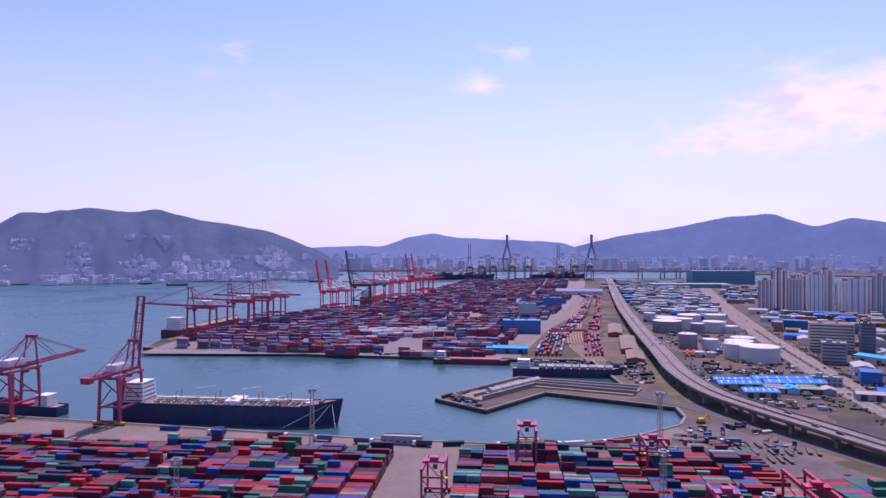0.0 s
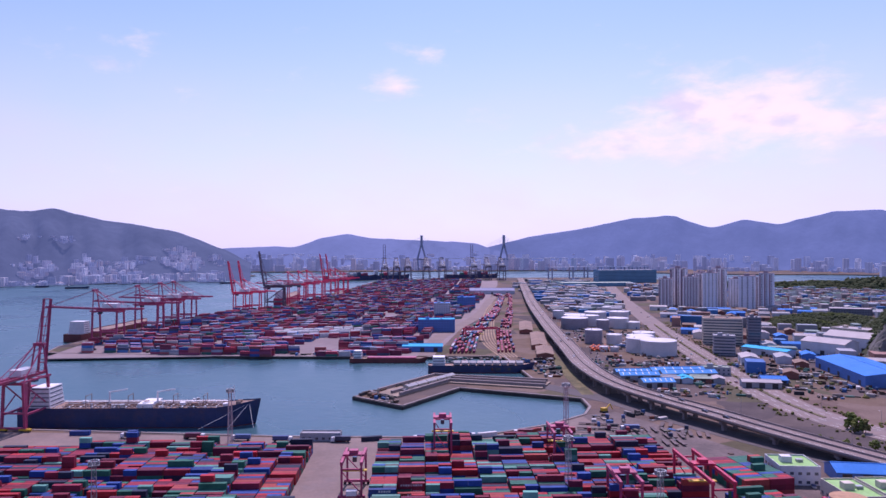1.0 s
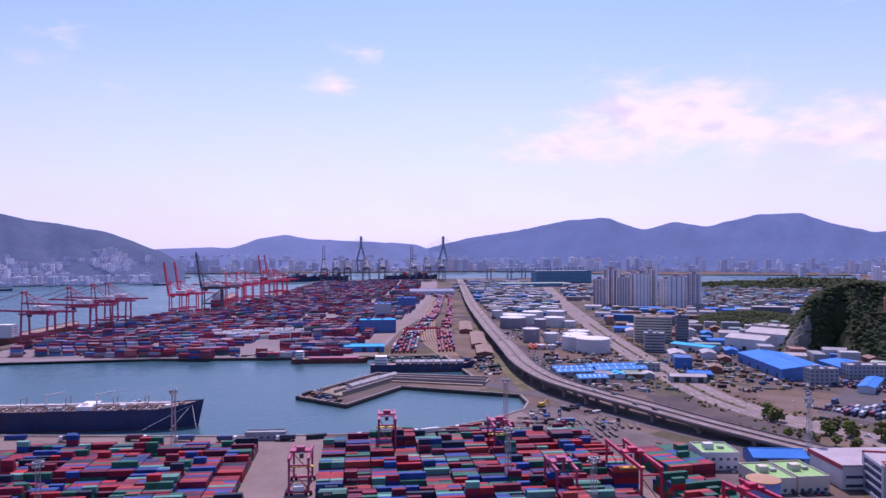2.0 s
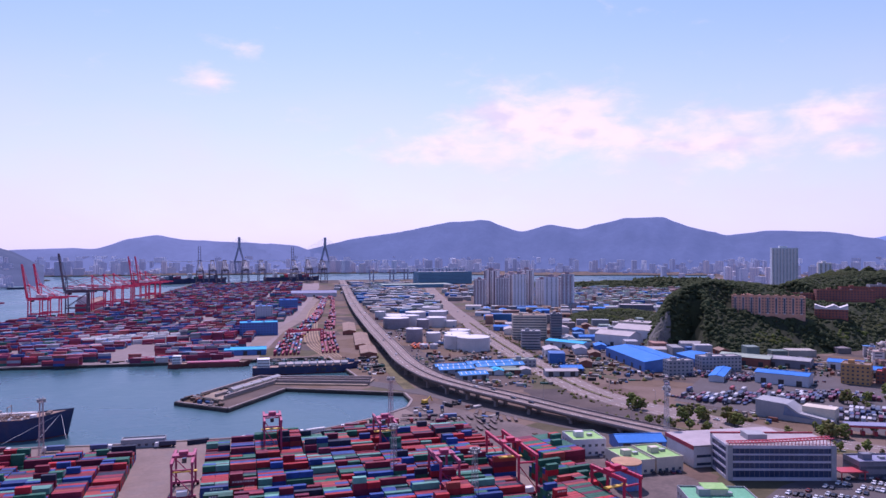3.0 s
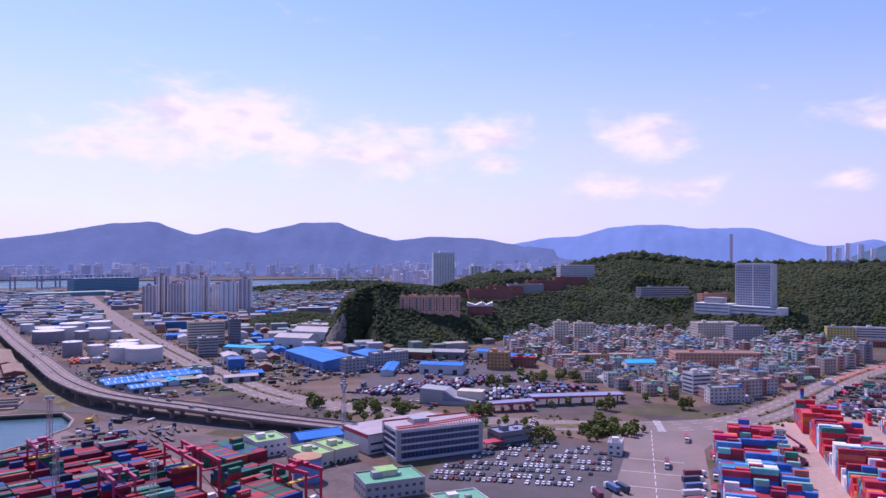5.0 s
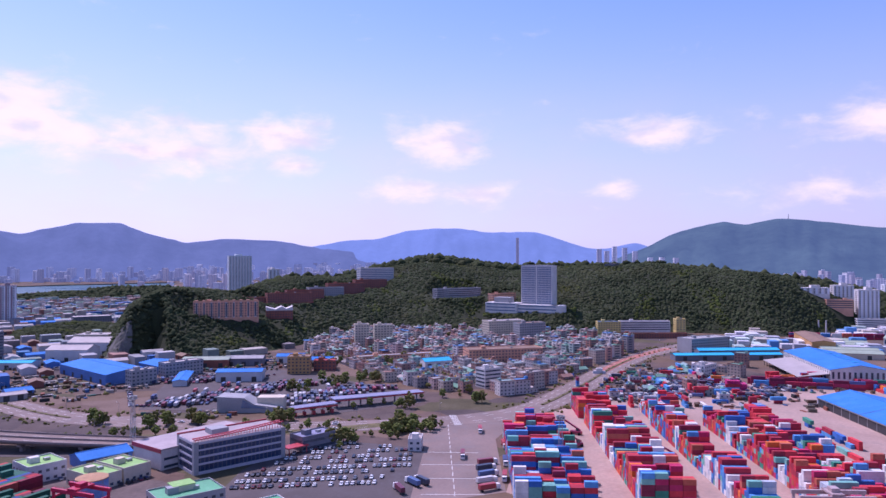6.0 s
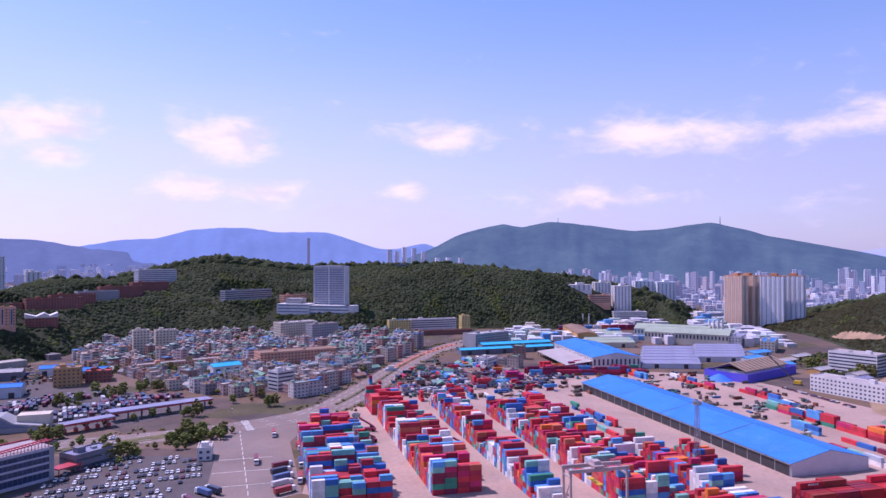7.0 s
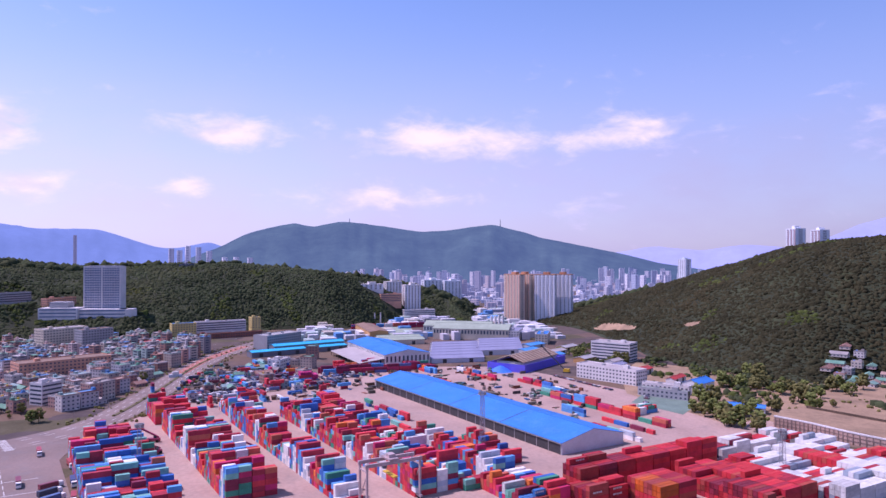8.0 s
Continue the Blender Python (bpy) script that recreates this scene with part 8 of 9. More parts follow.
def make_truck(box=True):
    t = mesh_thing("truck" if box else "trailer_truck", Geo().box(-6, 3.6, -0.5, 0.5, 0.75, 1.15).box(-6, -5.6, -1.2, 1.2, 1.0, 1.3).box(1.2, 1.6, -1.2, 1.2, 1.0, 1.3), M_DARK,
                   "parked truck with a white cab and coloured load box" if box else "parked empty container trailer with its tractor", "truck", "parked trucks")
    cab = part("cab", Geo().profile([(3.4, 0.6), (5.6, 0.6), (5.65, 1.9), (5.35, 3.0), (3.4, 3.1)], -1.2, 1.2), M_TRIM if box else M_TRUCK, t, "boxy cab")
    part("windscreen", Geo().profile([(5.6, 1.9), (5.72, 1.9), (5.44, 2.85), (5.3, 2.85)], -1.05, 1.05), M_GLASS, cab)
    if box:
        part("load_box", Geo().box(-6.1, 3.0, -1.22, 1.22, 1.31, 3.6), M_TRUCK, t, "painted steel load box")
    axle = Geo().round(0, 0, -1.2, -0.75, 0.5, 10).round(0, 0, 0.75, 1.2, 0.5, 10).mesh("wheel_pair")
    for x in (-4.6, 4.6):
        part("wheel_pair", axle, M_TYRE, t).matrix_basis = pose(x, 0, 0.5, 90)
    return t


random.seed(31)
car = make_car()
car.matrix_basis = pose(266, 213, 0.08, 0, 0, 62)
# car park rows run across the slope of the lot
cars = 0
row_dir = Vector((0.55, -0.835))
for r in range(10):
    base = Vector((240 + 11.2 * r, 214 + 1.2 * r - (r % 2) * 2.0))
    for k in range(30):
        p_ = base + row_dir * (2.75 * k)
        x, y = p_
        if not (x > 226 and y > 128 and x < 346 and y < 222 + 0.1 * (x - 300)) or y < 128 + 0.46 * (x - 285) + 6 or (x - 276) ** 2 / 36 ** 2 + (y - 246) ** 2 / 22 ** 2 < 1:
            continue
        if noise.noise(Vector((x / 14, y / 14, 4))) > 0.3 or random.random() < 0.13 or k % 11 == 10:
            continue
        copy_thing(car, pose(x + random.uniform(-0.4, 0.4), y + random.uniform(-0.4, 0.4), 0.08, 0, 0, 26 + 180 * random.randint(0, 1) + random.uniform(-4, 4)))
        cars += 1
# cars on the roads
for line, offs, z, n_ in ((BOULEVARD, (-8, -3, 4, 9), 0.13, 34), (HIGHWAY, (-7, -3, 3, 7), 0.12, 26)):
    for k in range(n_):
        i = random.randint(int(len(line) * (0.35 if line is HIGHWAY else 0.2)), len(line) - 8)
        off = random.choice(offs)
        e_, _ = ribbon(line, off)
        ang = math.degrees(math.atan2(line[i + 1][1] - line[i][1], line[i + 1][0] - line[i][0]))
        zz = (line[i][2] if line is HIGHWAY else 0) + z
        copy_thing(car, pose(e_[i][0], e_[i][1], zz, 0, 0, ang + (180 if off > 0 else 0)))

truck = make_truck(True)
truck.matrix_basis = pose(277, 132, 0.1, 0, 0, 50)
tractor = make_truck(False)
tractor.matrix_basis = pose(160, 410, 0.1, 0, 0, -10)
# truck depot: slanting rows
for x0, y0, dx, dy, k_, rz in ((362, 404, 2.6, -3.6, 9, 35), (385, 428, 2.6, -3.2, 12, 35), (420, 418, 2.6, -3.2, 10, 35), (446, 428, 2.4, -3.2, 8, 35), (436, 500, 3.0, -2.4, 10, 55), (412, 350, 2.8, -3.0, 8, 35), (444, 332, 2.6, -3.4, 12, 40), (474, 318, 2.4, -3.4, 10, 40), (490, 330, 2.2, -3.4, 9, 40), (428, 300, 2.8, -2.6, 7, 40)):
    for k in range(k_):
        if random.random() < 0.5:
            copy_thing(truck, pose(x0 + dx * k * 1.05, y0 + dy * k * 1.05, 0.06, 0, 0, rz + random.uniform(-2, 2)))
for x, y, rz in ((289, 131, 62), (293, 128, 62), (345, 129, 205), (404, 144, 205), (344, 102, 205), (318, 92, 200), (377, 116, 210)):
    copy_thing(truck, pose(x, y, 0.1, 0, 0, rz))
# the lot of empty trailers below the viaduct
for x, y, rz in ((150, 416, -8), (172, 436, 70), (200, 404, 60), (184, 388, 84), (136, 412, -6), (160, 446, -30)):
    copy_thing(tractor, pose(x, y, 0.1, 0, 0, rz))
# trucks waiting along the depot fence, and others around the sheds
for k in range(5):
    copy_thing(truck, pose(*depot(62 + 11.0 * k, 139 + (k % 2)), 0.1, 0, 0, U2 - 60 + random.uniform(-6, 6)))
for k in range(26):
    x, y = depot(random.uniform(270, 420), random.uniform(-80, 40))
    copy_thing(random.choice((truck, truck, tractor)), pose(x, y, 0.05, 0, 0, random.choice((U2, U2 + 90)) + random.uniform(-15, 15)))
for k in range(10):
    copy_thing(truck, pose(-140 + 34 * k + random.uniform(-9, 9), float(np.interp(-140 + 34 * k, [-304, -49, 22, 120], [468, 416, 405, 412])), 0.1, 0, 0, -8 + random.choice((0, 180))))


M_ROWS = material("parked_vehicle_paint", (0.5, 0.5, 0.5), rough=0.4, vary=0.1, island=True, palette=[(0.22, 0.04, 0.06), (0.03, 0.05, 0.13), (0.55, 0.53, 0.53), (0.03, 0.035, 0.05), (0.05, 0.05, 0.07), (0.05, 0.07, 0.16), (0.12, 0.12, 0.15), (0.5, 0.49, 0.5), (0.15, 0.03, 0.06), (0.04, 0.04, 0.06), (0.14, 0.1, 0.1)])
rows = Stack()
rnd = random.Random(63)
def vehicle_row(x0, y0, x1, y1, turn, gap, big=False, skip=0.12):
    """A row of parked vehicles, each with body and cab or cabin."""
    n_ = int(math.hypot(x1 - x0, y1 - y0) / gap)
    c, s = math.cos(radians(turn)), math.sin(radians(turn))
    for k in range(n_):
        if rnd.random() < skip:
            continue
        x, y = x0 + (x1 - x0) * k / n_ + rnd.uniform(-0.4, 0.4), y0 + (y1 - y0) * k / n_ + rnd.uniform(-0.4, 0.4)
        if big:
            rows.add(x, y, 0.6, turn, 8.5, 2.4, rnd.choice((2.4, 2.8, 0.7)))
            rows.add(x + 5.6 * c, y + 5.6 * s, 0.4, turn, 2.1, 2.4, 2.5)
        else:
            rows.add(x, y, 0.25, turn, 4.4, 1.8, 0.7)
            rows.add(x - 0.2 * c, y - 0.2 * s, 0.9, turn, 2.3, 1.6, 0.55)
# truck depot, rank after rank
for k in range(9):
    vehicle_row(366 + 15 * k, 412 - 4 * k, 392 + 15 * k, 372 - 4 * k, 35, 3.4, True)
for k in range(7):
    vehicle_row(400 + 15 * k, 345 - 5 * k, 424 + 15 * k, 300 - 5 * k, 35, 3.4, True)
for k in range(4):
    vehicle_row(436 + 14 * k, 486 - 12 * k, 462 + 14 * k, 444 - 12 * k, 35, 3.4, True)
for k in range(4):
    vehicle_row(420 + 10 * k, 520 - 16 * k, 500 + 8 * k, 470 - 18 * k, 58, 2.9)
vehicle_row(356, 420, 440, 525, -40, 2.9)
vehicle_row(372, 392, 356, 418, 20, 2.9)
# works yards, and the truck park behind the ranks
for k in range(8):
    vehicle_row(548 + 16 * k, 96 - 6 * k, 566 + 16 * k, 44 - 6 * k, 24, 3.4, True, 0.25)
for k in range(7):
    vehicle_row(590 + 17 * k, 12 - 4 * k, 606 + 17 * k, -26 - 4 * k, 24, 3.4, True, 0.35)
for k in range(5):
    vehicle_row(640 + 18 * k, 70 + 3 * k, 662 + 18 * k, 24 + 3 * k, 24, 3.2, k % 2 == 0, 0.3)
for k in range(5):
    vehicle_row(214 + 2 * k, 300 - 9 * k, 230 + 2 * k, 296 - 9 * k, 70, 2.8, False, 0.3)
for k in range(6):
    vehicle_row(270 + 3 * k, 318 - 3 * k, 292 + 3 * k, 296 - 3 * k, 40, 2.8, False, 0.35)
vehicle_row(560, -262, 640, -232, 120, 2.8)
vehicle_row(500, -268, 560, -296, 40, 3.0)
for k in range(40):
    x, y = rnd.uniform(330, 620), rnd.uniform(560, 960)
    if x > float(np.interp(y, [505, 661, 1004], [311, 349, 438])) + 20 and hill(x, y) < 0:
        vehicle_row(x, y, x + 14, y - 8, 60, 2.8, rnd.random() < 0.3, 0.3)
for k in range(70):
    x = rnd.uniform(205, 330)
    y = rnd.uniform(560, 1200)
    if float(np.interp(y, [521, 603, 715, 941, 1308], [197, 201, 220, 259, 329])) + 14 < x < float(np.interp(y, [505, 661, 1004, 1300], [311, 349, 438, 520])) - 18:
        vehicle_row(x, y, x + 10, y - 4, 70, 2.9, rnd.random() < 0.5, 0.3)
chassis = Stack()
for x0, y0, dx, dy, many, turn in ((158, 384, 4.6, -0.6, 7, 84), (160, 398, 4.6, -0.6, 8, 84), (163, 412, 4.8, -0.8, 6, 84), (132, 392, 13.5, -2, 3, -8), (126, 404, 14, -2, 3, -8), (146, 430, 13, -3, 3, -20), (128, 422, 13, -3, 3, -14), (196, 400, 4.2, -2, 4, 70), (188, 424, 4.5, -2, 3, 60)):
    for k in range(many):
        if rnd.random() < 0.86:
            x, y = x0 + dx * k + rnd.uniform(-0.5, 0.5), y0 + dy * k + rnd.uniform(-0.8, 0.8)
            chassis.add(x, y, 0.9, turn + rnd.uniform(-3, 3), 12, 2.3, 0.4)
            chassis.add(x, y, 0.1, turn, 3.0, 2.3, 0.8)
chassis.done("trailer_chassis", M_CHASSIS, "rows of empty dark steel container chassis on the lot", "trailers")
rows.done("parked_vehicles", M_ROWS, "dense rows of parked trucks, trailers and cars in the yards", "vehicles")


# ---------------------------------------------------------------- loose goods lying about the works yards
M_CLUTTER = material("yard_goods", (0.3, 0.2, 0.15), rough=0.8, vary=0.3, big=0.3, fine=2, island=True, rnd=0.25, spec=0.2,
                     palette=[(0.16, 0.10, 0.07), (0.30, 0.25, 0.22), (0.10, 0.09, 0.09), (0.42, 0.38, 0.36), (0.24, 0.09, 0.06), (0.06, 0.14, 0.30), (0.05, 0.05, 0.055), (0.20, 0.17, 0.13), (0.55, 0.52, 0.5), (0.08, 0.20, 0.16), (0.12, 0.10, 0.10)])
clutter = Stack()
YARDS = [
    ([(232, 505), (300, 490), (300, 560), (330, 680), (245, 700), (212, 600)], 240, -19), ([(330, 480), (420, 470), (440, 520), (400, 640), (350, 640)], 200, -25),
    ([(170, 400), (226, 330), (206, 410), (186, 470), (172, 470)], 16, 20), ([(258, 700), (300, 690), (420, 1050), (330, 1200), (290, 950)], 260, -12),
    ([(500, 440), (600, 430), (640, 520), (560, 560), (500, 500)], 150, -58), ([(400, 640), (540, 560), (560, 640), (520, 760), (430, 760)], 240, -25),
]
YARDS += [
    ([(330, 300), (380, 330), (352, 400), (330, 400)], 50, 30), ([(560, -20), (720, 60), (760, 110), (600, 120), (540, 90)], 260, 24), ([(560, -60), (700, -180), (720, -40), (600, 10)], 150, 24),
    ([(440, -190), (560, -250), (700, -190), (640, -120), (520, -150)], 170, 24), ([(90, 640), (150, 640), (150, 718), (70, 722)], 60, -8), ([(160, 600), (186, 600), (200, 700), (160, 708)], 70, -8),
]
YARDS += [
    ([(-290, 470), (-60, 425), (20, 408), (110, 412), (60, 402), (-60, 414), (-280, 458)], 44, -10), ([(126, 400), (190, 400), (176, 458), (140, 440)], 10, -10), ([(-330, 820), (-136, 766), (60, 733), (70, 745), (-130, 782), (-322, 838)], 170, -10), ([(10, 545), (26, 532), (72, 586), (62, 606)], 60, 48), ([(0, 540), (28, 506), (36, 514), (6, 550)], 40, 48),
]
rnd = random.Random(19)
def within(poly, x, y):
    odd = False
    for (x0, y0), (x1, y1) in zip(poly, poly[1:] + poly[:1]):
        if (y0 > y) != (y1 > y) and x < x0 + (y - y0) / (y1 - y0) * (x1 - x0):
            odd = not odd
    return odd
lanes = [p_[:2] for p_ in BOULEVARD[::2]] + [p_[:2] for p_ in HIGHWAY[::2]]
for poly, many, turn in YARDS:
    xs, ys = [p_[0] for p_ in poly], [p_[1] for p_ in poly]
    for k in range(many):
        x, y = rnd.uniform(min(xs), max(xs)), rnd.uniform(min(ys), max(ys))
        if not within(poly, x, y) or any((x - a) ** 2 + (y - b) ** 2 < 20 ** 2 for a, b in lanes):
            continue
        for q in range(rnd.choice((1, 1, 2, 3, 4))):
            clutter.add(x + rnd.uniform(-4, 4), y + rnd.uniform(-4, 4), 0.05, turn + rnd.choice((0, 90)) + rnd.uniform(-12, 12), rnd.choice((1.5, 2.5, 4, 6, 7)), rnd.choice((1.2, 2, 2.4, 3)), rnd.choice((0.5, 1, 1.5, 2.4, 2.6)))
clutter.done("yard_goods", M_CLUTTER, "loose pallets, skips, cabins and machinery lying about the yards", "goods")


# ---------------------------------------------------------------- reach stackers and loose quay goods
def reach_stacker(x, y, rz):
    t = thing("reach_stacker", x, y, 0.05, rz, "dull red container reach stacker with a raised telescopic boom", "vehicle", "reach stackers")
    part("body", Geo().box(-4, 3.4, -1.6, 1.6, 0.9, 2.4), M_CRANE, t)
    part("boom", Geo().bar((-3.4, 0, 3.0), (7.5, 0, 8.5), 1.0), M_CRANE, t)
    part("cab", Geo().box(-2.2, -0.4, -0.8, 0.8, 2.4, 4.2), M_GLASS, t)
    part("spreader", Geo().box(7.2, 8.4, -4, 4, 7.2, 7.9), M_YELLOW, t)
    for sx in (-3, 2.4):
        for sy in (-1.6, 1.6):
            part("wheel", Geo().round(0, 0, -0.4, 0.4, 0.9, 12), M_TYRE, t).matrix_basis = pose(sx, sy, 0.9, 90)


for u, v, r in ((176, 80, 60), (120, 34, 75), (146, 84, 110), (215, 60, 30)):
    reach_stacker(*depot(u, v), U2 + r)
t = thing("excavator", 168, 462, 0, 20, "yellow excavator on the bare quay corner", "vehicle")
part("body", Geo().box(-2, 2, -1.5, 1.5, 1.1, 3.2), M_YELLOW, t)
part("track", Geo().box(-2.4, 2.4, -1.8, -1.1, 0, 1.1), M_DARK, t)
part("track", Geo().box(-2.4, 2.4, 1.1, 1.8, 0, 1.1), M_DARK, t)
part("boom", Geo().bar((1.5, 0, 2.4), (5.5, 0, 5.2), 0.6).bar((5.5, 0, 5.2), (7.5, 0, 1.4), 0.5), M_YELLOW, t)
for k, (x, y, c) in enumerate(((-172, 446, "blue"), (-140, 443, "blue"), (92, 408, "dark_red"), (64, 406, "navy"), (6, 410, "navy"), (-12, 411, "maroon"), (76, 410, "white"), (108, 416, "rust"), (120, 421, "green"))):
    container(x, y, 0.05, -6 + 3 * k, c, C_L if k % 2 == 0 else 6.06)
t = building("quay_shed", -24, 416, 0, -8, 24, 7, 1, "grey", "grey", "low weathered quay shed beside the water", "shed", fh=4.0, extra=False)


# ---------------------------------------------------------------- houses of the town
def make_house(w, d, floors, pitched, tank=False):
    fh = 2.9
    h = floors * fh
    t = mesh_thing("house", Geo().box(-w / 2, w / 2, -d / 2, d / 2, 0, h), M_HOUSE, "small flat-roofed town house in a crowded hillside quarter" if not pitched else "small pitched-roof town house in a crowded quarter", "house", "town houses")
    if pitched:
        part("roof", Geo().profile([(-d / 2 - 0.4, h), (d / 2 + 0.4, h), (0, h + d * 0.28)], -w / 2 - 0.4, w / 2 + 0.4), M_HOUSE_ROOF, t).matrix_basis = pose(0, 0, 0, 0, 0, 90)
    else:
        part("roof", Geo().box(-w / 2 + 0.2, w / 2 - 0.2, -d / 2 + 0.2, d / 2 - 0.2, h, h + 0.2).box(-w / 2 + 0.6, -w / 2 + 3.2, -1.2, 1.5, h + 0.2, h + 2.5), M_HOUSE_ROOF, t)
        p_ = Geo()
        for a0, a1, b0, b1 in ((-w / 2 - 0.1, w / 2 + 0.1, -d / 2 - 0.1, -d / 2 + 0.15), (-w / 2 - 0.1, w / 2 + 0.1, d / 2 - 0.15, d / 2 + 0.1), (-w / 2 - 0.1, -w / 2 + 0.15, -d / 2 + 0.15, d / 2 - 0.15), (w / 2 - 0.15, w / 2 + 0.1, -d / 2 + 0.15, d / 2 - 0.15)):
            p_.box(a0, a1, b0, b1, h - 0.1, h + 0.9)
        part("parapet", p_, M_HOUSE, t)
        if tank:
            part("water_tank", Geo().round(w * 0.25, d * 0.2, h + 0.2, h + 1.7, 0.8, 10), M_YELLOW if floors % 2 else M_BLUE_DRUM, t, "plastic rooftop water tank")
    g = Geo()
    for k in range(floors):
        for s in (-1, 1):
            c = max(2, int(w / 3))
            for i in range(c):
                x = -w / 2 + w * (i + 0.5) / c
                g.box(x - 0.7, x + 0.7, s * d / 2 - 0.06, s * d / 2 + 0.06, k * fh + 0.9, k * fh + 2.1)
            c = max(1, int(d / 3.5))
            for i in range(c):
                y = -d / 2 + d * (i + 0.5) / c
                g.box(s * w / 2 - 0.06, s * w / 2 + 0.06, y - 0.6, y + 0.6, k * fh + 0.9, k * fh + 2.1)
    tagged(part("glazing", g, M_GLASS, t), kind="stuff")
    return t


def inside(poly, x, y):
    hit = False
    for (x0, y0), (x1, y1) in zip(poly, poly[1:] + poly[:1]):
        if (y0 > y) != (y1 > y) and x < x0 + (y - y0) / (y1 - y0) * (x1 - x0):
            hit = not hit
    return hit


TOWN = [(522, 226), (508, 172), (600, 154), (720, 153), (860, 140), (950, 185), (1000, 235), (990, 330), (960, 405), (926, 520), (801, 560), (700, 515), (640, 470), (612, 405), (570, 345), (535, 300)]
BLOCKED = [(718, 255, 40), (738, 458, 13), (775, 449, 14), (905, 330, 28), (888, 285, 22), (905, 215, 20), (640, 300, 17), (660, 360, 36), (560, 205, 12), (590, 420, 20), (600, 460, 16), (570, 392, 14), (545, 405, 16)]
random.seed(77)
KINDS = [make_house(*a) for a in ((9, 8, 2, False, True), (11, 9, 2, False), (10, 9, 3, False, True), (12, 10, 3, False), (9, 8, 1, True), (12, 8, 1, True), (14, 10, 4, False), (10, 8, 2, False), (16, 9, 1, True), (13, 11, 5, False))]
spots = []
step = 12.9
for i in range(-50, 70):
    for j in range(-50, 70):
        u, v = i * step + random.uniform(-1.8, 1.8), j * step + random.uniform(-1.8, 1.8)
        a = radians(-36 + 14 * noise.noise(Vector((i * 0.07, j * 0.07, 1))))
        x, y = 740 + u * math.cos(radians(-36)) - v * math.sin(radians(-36)), 330 + u * math.sin(radians(-36)) + v * math.cos(radians(-36))
        if not inside(TOWN, x, y) or any((x - bx) ** 2 + (y - by) ** 2 < (r + 3) ** 2 for bx, by, r in BLOCKED) or hill(x, y) > 2.5 or i % 7 == 0 or random.random() < 0.06:
            continue
        spots.append((x, y, math.degrees(a)))
spots.sort(key=lambda p_: p_[0] * 0.93 + p_[1] * 0.36)
crowd, panes, slabs = Stack(), Stack(), Stack()
for k, (x, y, a) in enumerate(spots):
    edge = y < 205 and x < 900
    turn = a + random.choice((0, 90, 180, 270)) + random.uniform(-6, 6)
    if k < 170:
        kind = random.choice(KINDS[2:4] + KINDS[6:7] + KINDS[9:]) if edge and random.random() < 0.75 else random.choice(KINDS[:6] + KINDS[:8])
        copy_thing(kind, pose(x, y, max(0.0, hill(x, y)), 0, 0, turn))
        continue
    w, d, f = random.uniform(8, 12), random.uniform(7.5, 10), random.choice((1, 2, 2, 3, 3, 4, 5)) + (2 if edge else 0)
    z = max(0.0, hill(x, y))
    crowd.add(x, y, z, turn, w, d, f * 2.9)
    slabs.add(x, y, z + f * 2.9 - 0.05, turn, w + 0.5, d + 0.5, 0.35)
    c, s_ = math.cos(radians(turn)), math.sin(radians(turn))
    crowd.add(x + c * w * 0.25, y + s_ * w * 0.25, z + f * 2.9 + 0.25, turn, 3, 3, 2.3)
    for q in range(f):
        panes.add(x, y, z + 2.9 * q + 0.9, turn, w * 0.62, d + 0.12, 1.2)
        panes.add(x, y, z + 2.9 * q + 0.9, turn, w + 0.12, d * 0.45, 1.2)
village = [(720, 1160), (880, 1070), (1100, 1340), (1400, 1650), (1130, 1790), (900, 1450)]
for k in range(900):
    x, y = random.uniform(700, 1400), random.uniform(1060, 1800)
    if inside(village, x, y) and hill(x, y) < 0:
        turn, w, d, h = random.uniform(-40, 20), random.uniform(9, 16), random.uniform(8, 12), random.choice((3, 6, 6, 9, 12))
        crowd.add(x, y, 0, turn, w, d, h)
        slabs.add(x, y, h - 0.05, turn, w + 0.5, d + 0.5, 0.4)
M_CROWD = material("crowded_house_render", (0.6, 0.6, 0.6), rough=0.85, vary=0.2, big=0.12, fine=1.0, island=True, rnd=0.12,
                   palette=[(0.52, 0.47, 0.44), (0.40, 0.20, 0.16), (0.66, 0.61, 0.58), (0.48, 0.38, 0.32), (0.27, 0.25, 0.26), (0.48, 0.27, 0.23), (0.56, 0.48, 0.41), (0.36, 0.47, 0.44), (0.56, 0.40, 0.38), (0.60, 0.54, 0.53), (0.34, 0.17, 0.14)])
M_CROWD_ROOF = material("crowded_house_roofs", (0.5, 0.5, 0.5), rough=0.85, vary=0.25, big=0.15, fine=1.0, island=True, rnd=0.15,
                        palette=[(0.15, 0.34, 0.25), (0.30, 0.27, 0.26), (0.22, 0.40, 0.33), (0.42, 0.38, 0.37), (0.11, 0.28, 0.20), (0.34, 0.17, 0.13), (0.24, 0.36, 0.36), (0.46, 0.42, 0.41), (0.07, 0.23, 0.47), (0.25, 0.22, 0.22), (0.38, 0.25, 0.20)])
crowd.done("town_houses", M_CROWD, "crowded small rendered and brick houses of the town", "houses")
slabs.done("town_roofs", M_CROWD_ROOF, "flat roofs of crowded houses in green, grey and white", "roofs")
panes.done("town_windows", M_GLASS, "dark window rows of the crowded houses", "windows")
